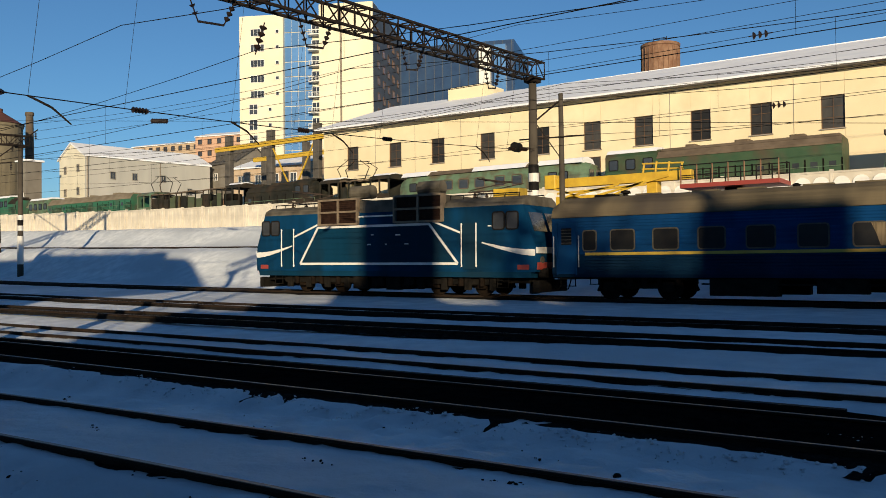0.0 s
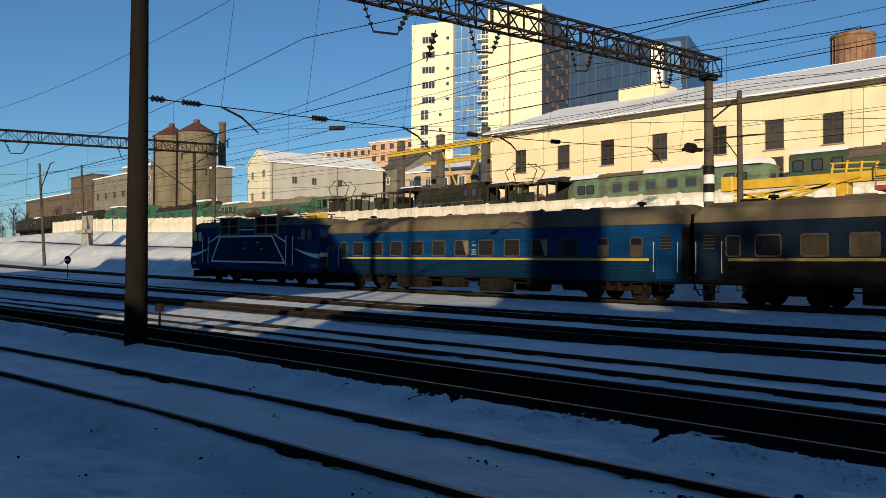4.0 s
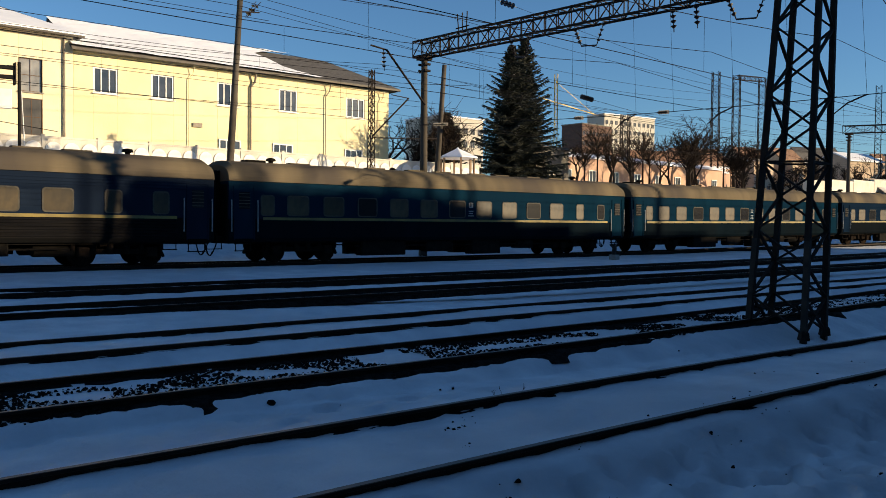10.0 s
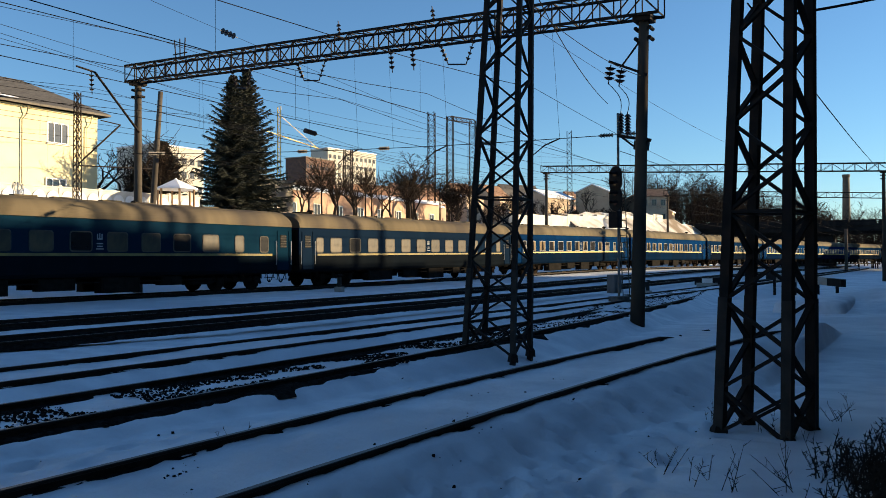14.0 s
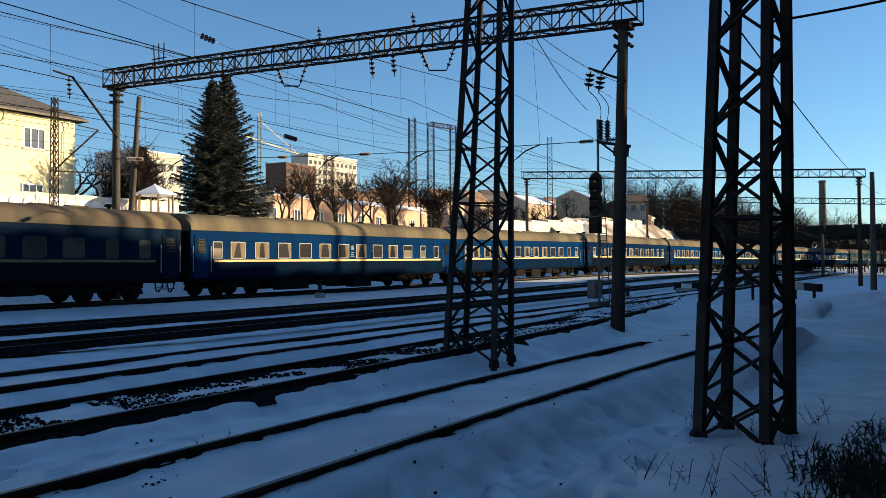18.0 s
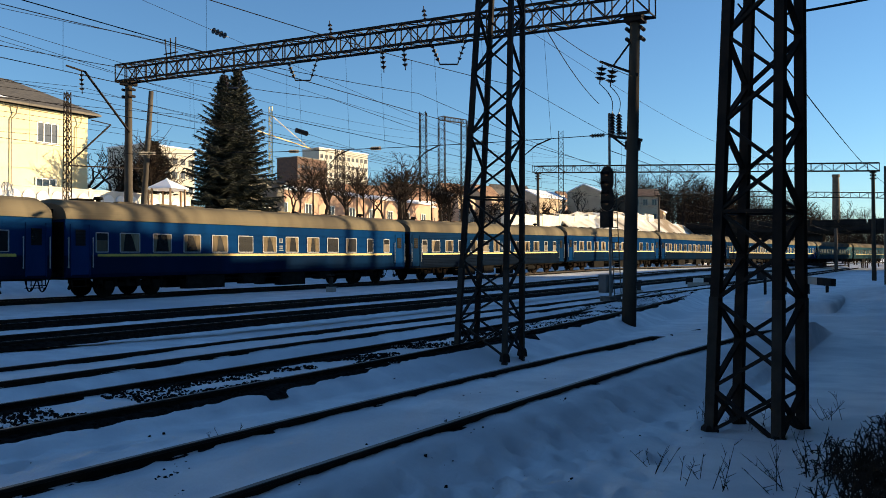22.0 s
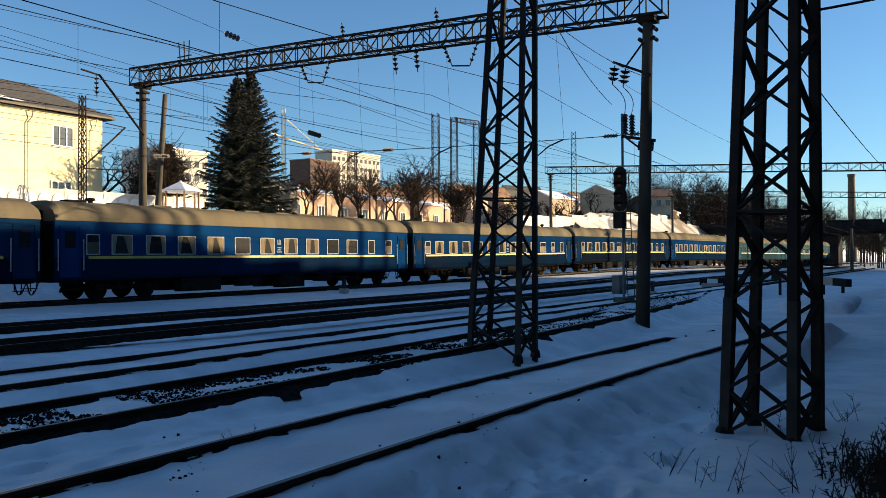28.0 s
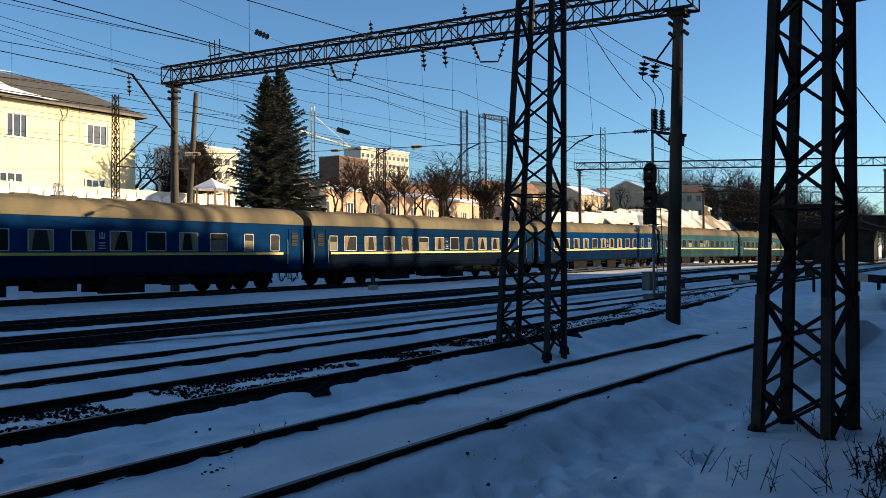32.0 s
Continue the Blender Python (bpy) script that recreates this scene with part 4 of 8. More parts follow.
    for x in (-6.6, 6.6):
        st = MB()
        for s in (-1, 1):
            for z in (0.4, 0.68):
                st.box((x, s * 1.5, z), (0.5, 0.2, 0.03))
            for dx in (-0.26, 0.26):
                st.bar((x + dx, s * 1.5, 0.4), (x + dx, s * 1.5, 0.95), 0.03)
        part("steps", st, UNDER, t)
    return t


engine_ob = engine()


# ---- buildings ----
def shared_window(w, h, nx, nz, frame_m, glass_m, d=0.08, t=0.06):
    """Meshes of a window: its frame with bars, and one pane."""
    mb = MB()
    for sx in (-1, 1):
        mb.box((sx * (w / 2 - t / 2), -d / 2, h / 2), (t, d, h))
    for z in (t / 2, h - t / 2):
        mb.box((0, -d / 2, z), (w - 2 * t, d, t))
    for i in range(1, nx):
        mb.box((-w / 2 + w * i / nx, -d / 2 + 0.005, h / 2), (t * 0.7, d * 0.8, h - 2 * t))
    for i in range(1, nz):
        mb.box((0, -d / 2 + 0.01, h * i / nz), (w - 2 * t, d * 0.7, t * 0.7))
    return mb.mesh("window_frame", frame_m), pane_mesh(w - t, h - t, glass_m, 0.03)


def put_window(parent, meshes, at, rz=0.0, name="window", label=""):
    f = part(name, meshes[0], None, parent, label, at)
    f.rotation_euler = (0, 0, radians(rz))
    part("pane", meshes[1], None, f, at=(0, 0, 0.03))
    return f


def wall_with_openings(t, x0, x1, z0, z1, y, thick, opens, m, name="wall_panel"):
    """Front wall of separate panels between x0 and x1, cut open at (x, z, w, h)."""
    cuts = sorted(opens)
    cols = []
    px = x0
    for x, z, w, h in cuts:
        cols.append((px, x, None))
        cols.append((x, x + w, (z, h)))
        px = x + w
    cols.append((px, x1, None))
    for a, b, o in cols:
        if b - a < 0.01:
            continue
        up = 0.85 * rise((a + b) / 2)
        pieces = [(z0, z1)] if o is None else [(z0, o[0]), (o[0] + o[1], z1)]
        for c, d in pieces:
            if d - c < 0.02:
                continue
            mb = MB()
            mb.box(((a + b) / 2, y + thick / 2, (c + d) / 2 + up), (b - a - 0.012, thick, d - c))
            part(name, mb, m, t)


STEELWIN = mat("rusty_window_frame", (0.085, 0.048, 0.028), 0.8, 0.0, col2=(0.12, 0.065, 0.035), scale=5)
DIMFRAME = mat("weathered_window_frame", (0.30, 0.27, 0.23), 0.7, col2=(0.2, 0.18, 0.15), scale=3)
WHITEWIN = mat("white_window_frame", (0.75, 0.74, 0.72), 0.5, col2=(0.62, 0.60, 0.57), scale=3)
DUSTYGLASS = mat("dusty_glass", (0.028, 0.027, 0.026), 0.3, col2=(0.055, 0.05, 0.045), scale=0.8, vary=0.5, spec=0.3)
BRIGHTGLASS = mat("pale_glass", (0.42, 0.40, 0.36), 0.12, col2=(0.18, 0.17, 0.16), scale=0.8, vary=0.4, spec=0.8)
TINEDGE = mat("eave_tin", (0.07, 0.06, 0.05), 0.7, 0.2, col2=(0.12, 0.10, 0.08), scale=2)
SLATE = mat("old_roof_slate", (0.055, 0.050, 0.045), 0.85, col2=(0.10, 0.09, 0.08), scale=2.5, bump=0.4, bscale=9)
PIPE = mat("drain_pipe", (0.16, 0.13, 0.10), 0.6, 0.2, col2=(0.22, 0.18, 0.14), scale=3)


def depot():
    t = thing("depot_building", "long cream depot hall with tall dark windows and a snowy roof", "building", (0, 0, 0))
    Y, z0, z1 = 66.0, 4.6, 16.0
    xs = [-59.2, -53.4, -48.0, -42.2, -36.4, -31.4, -26.7, -21.9, -17.2, -12.1, -6.4, -0.7, 4.2, 9.3, 14.8]
    zw = 11.55
    opens = [(x, zw, 1.62, 2.46) for x in xs]
    wall_with_openings(t, -62.6, 18.6, z0, z1, Y, 0.4, opens, PLASTER)
    dark = shared_window(1.62, 2.46, 2, 3, STEELWIN, DUSTYGLASS)
    pale = shared_window(1.62, 2.46, 2, 2, STEELWIN, BRIGHTGLASS)
    # The white pane paints the sun's reflection in one window.
    blind = shared_window(1.62, 2.46, 2, 2, STEELWIN, WHITEWIN)
    low = shared_window(1.5, 2.7, 2, 2, STEELWIN, DUSTYGLASS)
    for i, x in enumerate(xs):
        put_window(t, blind if i == 13 else pale if i >= 11 else dark, (x + 0.81, Y + 0.22, zw + 0.85 * rise(x)))
        sl = MB()
        sl.box((x + 0.81, Y - 0.04, zw - 0.05 + 0.85 * rise(x)), (1.8, 0.16, 0.08))
        part("window_sill", sl, CONC, t)
    for x in (-31.3, 9.5, 14.9, -48.2):
        put_window(t, low, (x + 0.75, Y - 0.005, 8.35), label="tall lower window with rusty bars")
    # body behind the front wall, and the other walls
    for nm, c, s in (("end_wall", (-62.4, 76.2, 10.3), (0.4, 19.6, 12.6)), ("end_wall", (18.4, 76.2, 10.3), (0.4, 19.6, 11.4)), ("rear_wall", (-22, 86.2, 10.3), (81.2, 0.4, 11.4)), ("inner_floor", (-22, 76.2, 5.0), (80.4, 19.6, 0.3))):
        mb = MB()
        mb.box(c, s)
        part(nm, mb, PLASTER, t)
    # roof in strips, snow on tin, hipped at the right end
    n = 15
    for i in range(n):
        a, b = lerp(-63.4, 19.2, i / n), lerp(-63.4, 19.2, (i + 1) / n)
        ua, ub = 0.85 * rise(a), 0.85 * rise(b)
        ra = rb = 20.6
        ya = yb = 79.0
        last = i == n - 1
        mb = MB()
        p = [(a, 65.3, 16.0 + ua), (b, 65.3, 16.0 + ub), (b if not last else b - 4.5, yb, (rb if not last else rb - 0.1) + ub), (a, ya, ra + ua)]
        q = [(x, y, z + 0.22) for x, y, z in p]
        mb.v = p + q
        mb.f = [(0, 3, 2, 1), (4, 5, 6, 7)] + [(k, (k + 1) % 4, 4 + (k + 1) % 4, 4 + k) for k in range(4)]
        part("roof_snow", mb, ROOFSNOW, t, "smooth snow over the roof slope")
        eb = MB()
        eb.bar((a, 65.25, 15.95 + ua), (b, 65.25, 15.95 + ub), 0.12, 0.14)
        for k in range(28):
            x = lerp(a, b, (k + 0.5) / 28)
            eb.box((x, 65.19, 15.97 + lerp(ua, ub, (k + 0.5) / 28)), (0.09, 0.03, 0.12))
        part("eave", eb, TINEDGE, t, "dark corrugated eave edge")
    hp = MB()
    hp.v = [(19.2, 65.3, 15.98), (19.2, 86.6, 15.98), (14.7, 79, 20.6)]
    hp.v += [(x, y, z + 0.2) for x, y, z in hp.v]
    hp.f = [(0, 1, 2), (3, 5, 4), (0, 2, 5, 3), (0, 3, 4, 1)]
    part("roof_hip", hp, SLATE, t)
    rr = MB()
    rr.v = [(-63.4, 86.8, 16.4), (19.2, 86.8, 16.0), (14.7, 79.0, 20.6), (-63.4, 79.0, 21.0)]
    rr.v += [(x, y, z + 0.2) for x, y, z in rr.v]
    rr.f = [(0, 1, 2, 3), (7, 6, 5, 4)] + [(k, (k + 1) % 4, 4 + (k + 1) % 4, 4 + k) for k in range(4)]
    part("rear_roof", rr, ROOFSNOW, t)
    bl = MB()
    bl.box((-51.0, 79.0, 21.1), (5.0, 4.0, 1.6))
    part("roof_house", bl, PLASTER, t, "small cream lantern on the ridge")
    for x in (-55.2, -50.0, -44.4, -33.6, -23.6, -14.0, -3.3, 2.6, 8.0):
        sm = MB()
        sm.box((x, Y - 0.012, 12.8 + 0.85 * rise(x)), (0.035, 0.03, 5.6))
        part("slab_joint", sm, CONC, t)
    for x in (2.3, 17.9):
        pp = MB()
        pp.tube((x, Y - 0.15, 5.2), (x, Y - 0.15, 15.8), 0.07, n=8)
        part("drain_pipe", pp, PIPE, t)


def house():
    t = thing("two_storey_house", "yellow plastered two-storey house with white windows under snow", "building")
    Y, z0, z1 = 66.0, 4.6, 15.0
    ups = [(20.05, 12.0, 1.85, 2.0), (24.55, 12.0, 1.85, 2.0), (30.2, 12.0, 1.85, 2.0), (36.05, 12.05, 1.85, 2.0), (43.2, 12.1, 2.1, 1.9)]
    wall_with_openings(t, 18.62, 48.15, z0, z1, Y + 0.05, 0.4, ups, YPLASTER)
    wm = shared_window(1.85, 2.0, 3, 1, WHITEWIN, GLASSD, 0.1, 0.13)
    w2 = shared_window(2.1, 1.9, 3, 1, WHITEWIN, GLASSD, 0.1, 0.13)
    lm = shared_window(2.0, 0.9, 3, 1, WHITEWIN, GLASSD, 0.1, 0.11)
    for i, (x, z, w, h) in enumerate(ups):
        put_window(t, w2 if w > 2 else wm, (x + w / 2, Y + 0.2, z + 0.85 * rise(x)), label="white three-light window")
        sl = MB()
        sl.box((x + w / 2, Y, z - 0.05 + 0.85 * rise(x)), (w + 0.2, 0.2, 0.07))
        part("window_sill", sl, WHITE, t)
    for x in (30.3, 35.4, 43.0):
        put_window(t, lm, (x + 1.0, Y + 0.04, 8.3))
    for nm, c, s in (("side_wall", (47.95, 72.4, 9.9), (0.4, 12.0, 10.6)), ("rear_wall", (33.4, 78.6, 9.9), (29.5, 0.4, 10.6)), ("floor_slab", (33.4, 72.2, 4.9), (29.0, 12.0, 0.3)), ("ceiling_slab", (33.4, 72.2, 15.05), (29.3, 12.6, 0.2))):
        mb = MB()
        mb.box(c, s)
        part(nm, mb, YPLASTER, t)
    sw = shared_window(0.7, 1.6, 1, 2, WHITEWIN, GLASSD)
    for y in (68.5, 71.5, 74.5):
        put_window(t, sw, (48.155, y, 12.2), 90)
    up = 0.2
    f = MB()
    f.v = [(18.3, 65.4, 15.05), (49.0, 65.4, 15.3), (44.6, 72.3, 18.5), (18.3, 72.3, 18.4)]
    f.v += [(x, y, z + 0.16) for x, y, z in f.v]
    f.f = [(0, 3, 2, 1), (4, 5, 6, 7)] + [(k, (k + 1) % 4, 4 + (k + 1) % 4, 4 + k) for k in range(4)]
    part("roof", f, SLATE, t, "dark slate roof partly under snow")
    sn = MB()   # snow with a ragged right edge, thinner where the slates come through
    m = 26
    rows = 7
    for j in range(rows + 1):
        v = j / rows
        edge = 40.5 + 3.5 * noise.noise((v * 3.1, 2.2, 0)) - 5.5 * math.sin(v * 3.0)
        for i in range(m + 1):
            x = lerp(18.3, edge, i / m)
            sn.v.append((x, lerp(65.25, 72.4, v), lerp(15.05, 18.45, v) + 0.3 + 0.07 * noise.noise((x * 0.7, v * 4, 3)) + 0.008 * (x - 18)))
    sn.f = [(j * (m + 1) + i, j * (m + 1) + i + 1, (j + 1) * (m + 1) + i + 1, (j + 1) * (m + 1) + i) for j in range(rows) for i in range(m)]
    part("roof_snow", sn, ROOFSNOW, t, "ragged snow sheet on the roof")
    b = MB()
    b.v = [(18.3, 79.2, 15.05), (49.0, 79.2, 15.3), (44.6, 72.3, 18.5), (18.3, 72.3, 18.4), (49.0, 65.4, 15.3)]
    b.f = [(0, 1, 2, 3), (1, 4, 2)]
    part("rear_roof", b, SLATE, t)
    ev = MB()
    ev.bar((18.3, 65.3, 15.05), (49.0, 65.3, 15.3), 0.12, 0.16)
    ev.bar((49.0, 65.3, 15.3), (49.0, 79.2, 15.3), 0.12, 0.16)
    part("eave", ev, TINEDGE, t)
    for x, r, m in ((27.6, 0.03, YPLASTER), (33.2, 0.08, PIPE), (40.8, 0.045, PIPE), (46.9, 0.045, YPLASTER)):
        pp = MB()
        pp.tube((x, Y - 0.1, 5.2), (x, Y - 0.1, 13.9), r, n=8)
        pp.tube((x, Y - 0.1, 13.9), (x + 0.35, Y - 0.2, 14.4), r, n=8)
        pp.tube((x + 0.35, Y - 0.2, 14.4), (x + 0.35, Y - 0.45, 15.1), r * 1.15, n=8)
        part("drain_pipe", pp, m, t)
    sg = MB()
    sg.box((28.4, Y - 0.05, 10.2), (0.8, 0.08, 0.35))
    part("sign_board", sg, PIPE, t, "small brown sign board")


def fence():
    t = thing("fence", "pale concrete panel fence with arched reliefs along the upper yard", "fence", (0, 53, 0), kind="structure")
    mb = MB()
    w = 3.2
    mb.box((0, 0, 1.1), (w - 0.03, 0.14, 2.2))
    mb.box((0, -0.08, 2.14), (w - 0.1, 0.06, 0.12))
    for i in range(3):
        cx = (-1 + i) * 1.04
        n = 10
        ring = [(cx + 0.46 * math.cos(math.pi * k / n), 1.42 + 0.46 * math.sin(math.pi * k / n)) for k in range(n + 1)] + [(cx - 0.46, 0.35), (cx + 0.46, 0.35)]
        ar = MB()
        for y in (-0.07, -0.14):
            ar.v += [(u - cx, y, z) for u, z in ring]
        k = len(ring)
        ar.f.append(tuple(k + q for q in range(k)))
        ar.f += [(q, (q + 1) % k, k + (q + 1) % k, k + q) for q in range(k)]
    me, arme = mb.mesh("fence_panel", FENCE), ar.mesh("arch", LIMEWASH)
    pm = MB()
    pm.box((0, 0, 1.1), (0.2, 0.24, 2.4))
    pme = pm.mesh("fence_post", FENCE)
    rm = MB()
    rm.box((0, -0.09, 1.05), (0.07, 0.05, 1.9))
    rbme = rm.mesh("fence_rib", FENCE)
    x = -150.0 - 5 * w
    while x < 47:
        z = 4.9 + rise(x + w / 2)
        pn = part("panel", me, None, t, at=(x + w / 2, 0, z))
        if x > -44:
            for i in (-1, 0, 1):
                part("arch", arme, None, pn, at=(1.04 * i, 0, 0))
        else:
            for i in range(5):
                part("rib", rbme, None, pn, at=(-1.28 + 0.64 * i, 0, 0))
        part("post", pme, None, t, at=(x, 0, 4.9 + rise(x)))
        x += w


def tower():
    WHITEWALL = mat("tower_plaster", (0.74, 0.66, 0.50), 0.8, col2=(0.66, 0.58, 0.44), scale=0.15, bump=0.1, bscale=4)
    t = thing("tower_block", "tall cream tower block with a blue glass strip and balconies", "building", (-131.7, 114.0, 5.0), math.degrees(math.atan2(0.44, 0.9)))
    W, D, H = 28.6, 27.0, 48.5
    def bx(name, c, s, m, lab=""):
        mb = MB()
        mb.box(c, s)
        return part(name, mb, m, t, lab)
    bx("left_wing", (4.7, D / 2, H / 2), (9.4, D, H), WHITEWALL)
    bx("right_block", (23.0, D / 2 - 0.5, H / 2 + 0.6), (11.2, D + 1.0, H + 1.2), WHITEWALL)
    bx("core", (13.4, D / 2 + 0.5, H / 2 - 0.5), (8.0, D - 1, H - 1), WHITEWALL)
    pm = MB()
    pm.box((0, -0.05, 1.5), (1.42, 0.1, 2.9))
    pme = pm.mesh("glass_panel", BLUEGLASS)
    for i in range(4):
        for j in range(15):
            if j < 5 and i < 2:
                continue
            part("glass_panel", pme, None, t, at=(10.15 + 1.5 * i, 0.95, 2.2 + 3.05 * j))
    wm = shared_window(3.0, 1.55, 4, 1, WHITEWIN, GLASSD, 0.12, 0.09)
    ws = shared_window(0.8, 0.8, 1, 1, WHITEWIN, GLASSD, 0.12, 0.09)
    wl = shared_window(1.9, 2.2, 2, 2, WHITEWIN, GLASSD, 0.12, 0.1)
    for j in range(14):
        z = 2.4 + 3.2 * j
        if j >= 9:
            put_window(t, wm, (3.9, 0.0, z + 0.2))
            put_window(t, ws, (8.2, 0.0, z + 0.6))
        else:
            put_window(t, wl, (3.0, 0.0, z))
            put_window(t, ws, (6.6, 0.0, z + 0.6))
    bm = MB()
    bm.box((0, -0.7, 0.1), (2.6, 1.6, 0.22))
    bm.box((0, -1.45, 1.05), (2.6, 0.06, 0.08))
    for k in range(9):
        bm.box((-1.25 + 2.5 * k / 8, -1.45, 0.6), (0.05, 0.05, 0.9))
    for sx in (-1, 1):
        bm.box((sx * 1.27, -0.8, 1.05), (0.06, 1.3, 0.08))
    bme = bm.mesh("balcony", WHITE)
    for j in range(13):
        b = part("balcony", bme, None, t, "white railed balcony", (16.2, 0.9, 5.4 + 3.2 * j))
        put_window(b, wl, (0, 0.0, 0.25))
    for j in range(4):
        part("balcony", bme, None, t, "white railed balcony", (11.2, 0.9, 6.0 + 3.2 * j))
        put_window(t, wl, (11.2, 0.9, 6.2 + 3.2 * j))
    pp = MB()
    pp.box((22.0, -1.1, H / 2), (0.35, 0.2, H))
    part("expansion_joint", pp, PIPE, t)
    wd = shared_window(1.7, 1.7, 2, 1, STEELWIN, BLUEGLASS, 0.12, 0.1)
    for j in range(13):
        for i in range(5):
            put_window(t, wd, (W + 0.065, 3.5 + 4.6 * i, 4.0 + 3.3 * j), 90)
    # Added slab: the shade on this side is put into its slate blue.
    mb = MB()
    mb.box((W + 0.03, D / 2 - 0.5, H / 2 + 0.6), (0.06, D + 0.6, H + 1.0))
    part("side_cladding", mb, mat("slate_blue_shade", (0.075, 0.095, 0.125), 0.7, col2=(0.055, 0.07, 0.095), scale=0.3, bump=0.1), t, "side slab coloured slate-blue for its shade")
    # lower glazed block behind
    g = thing("office_block", "dark blue glazed office block beside the tower", "building", (-119.0, 148.0, 5.0), 20)
    mb = MB()
    mb.box((14.5, 10, 23.4), (29, 20, 46.8))
    part("body", mb, mat("blue_curtain_wall", (0.018, 0.042, 0.10), 0.3, 0.0, col2=(0.026, 0.06, 0.13), scale=0.4, spec=0.4), g)
    fm = MB()
    fm.box((0, -0.06, 23.4), (0.14, 0.12, 46.6))
    fme = fm.mesh("mullion", mat("mullion_grey", (0.06, 0.08, 0.11), 0.6, col2=(0.05, 0.06, 0.09), scale=2))
    for i in range(15):
        part("mullion", fme, None, g, at=(0.5 + 2 * i, 0, 0))
    for nm, x, m in (("white_bay", 22.5, WHITE), ("glass_bay", 26.0, BLUEGLASS)):
        mb = MB()
        mb.box((x, -0.6, 22.8), (2.6, 1.2, 45.6))
        part(nm, mb, m, g)


def simple_block(name, label, at, rz, w, d, h, wall, cols, rows, win, z_first=1.2, fz=3.0, roof="flat", roof_m=None, gable=2.5, side_cols=0, overhang=0.3):
    """A house of plain walls with windows of its own, and a flat or pitched roof."""
    t = thing(name, label, "building", at, rz)
    mb = MB()
    mb.box((w / 2, d / 2, h / 2 - 1.0), (w, d, h + 2.0))
    part("wall", mb, wall, t)
    for j in range(rows):
        for i in range(cols):
            put_window(t, win, (w * (i + 0.5) / cols, -0.005, z_first + fz * j))
        for i in range(side_cols):
            put_window(t, win, (w + 0.005, d * (i + 0.5) / side_cols, z_first + fz * j), 90)
    rm = roof_m or ROOFSNOW
    mb = MB()
    o = overhang
    if roof == "flat":
        mb.box((w / 2, d / 2, h + 0.15), (w + 2 * o, d + 2 * o, 0.3))
    elif roof == "gable_x":    # ridge along x
        ring = [(-o, h - 0.1), (d / 2, h + gable), (d + o, h - 0.1), (d + o, h + 0.12), (d / 2, h + gable + 0.25), (-o, h + 0.12)]
        mb.sweep(ring, -o, w + o)
        gm = MB()
        gm.sweep([(0, h), (d / 2, h + gable), (d, h)], 0.01, w - 0.01)
        part("gable", gm, wall, t)
    else:                      # ridge along y
        ring = [(-o, h - 0.1), (w / 2, h + gable), (w + o, h - 0.1), (w + o, h + 0.12), (w / 2, h + gable + 0.25), (-o, h + 0.12)]
        mb.sweep(ring, -o, d + o, axis=1)
        gm = MB()
        gm.sweep([(0, h), (w / 2, h + gable), (w, h)], 0.01, d - 0.01, axis=1)
        part("gable", gm, wall, t)
    part("roof", mb, rm, t, "snowy roof" if rm is ROOFSNOW else "")
    return t


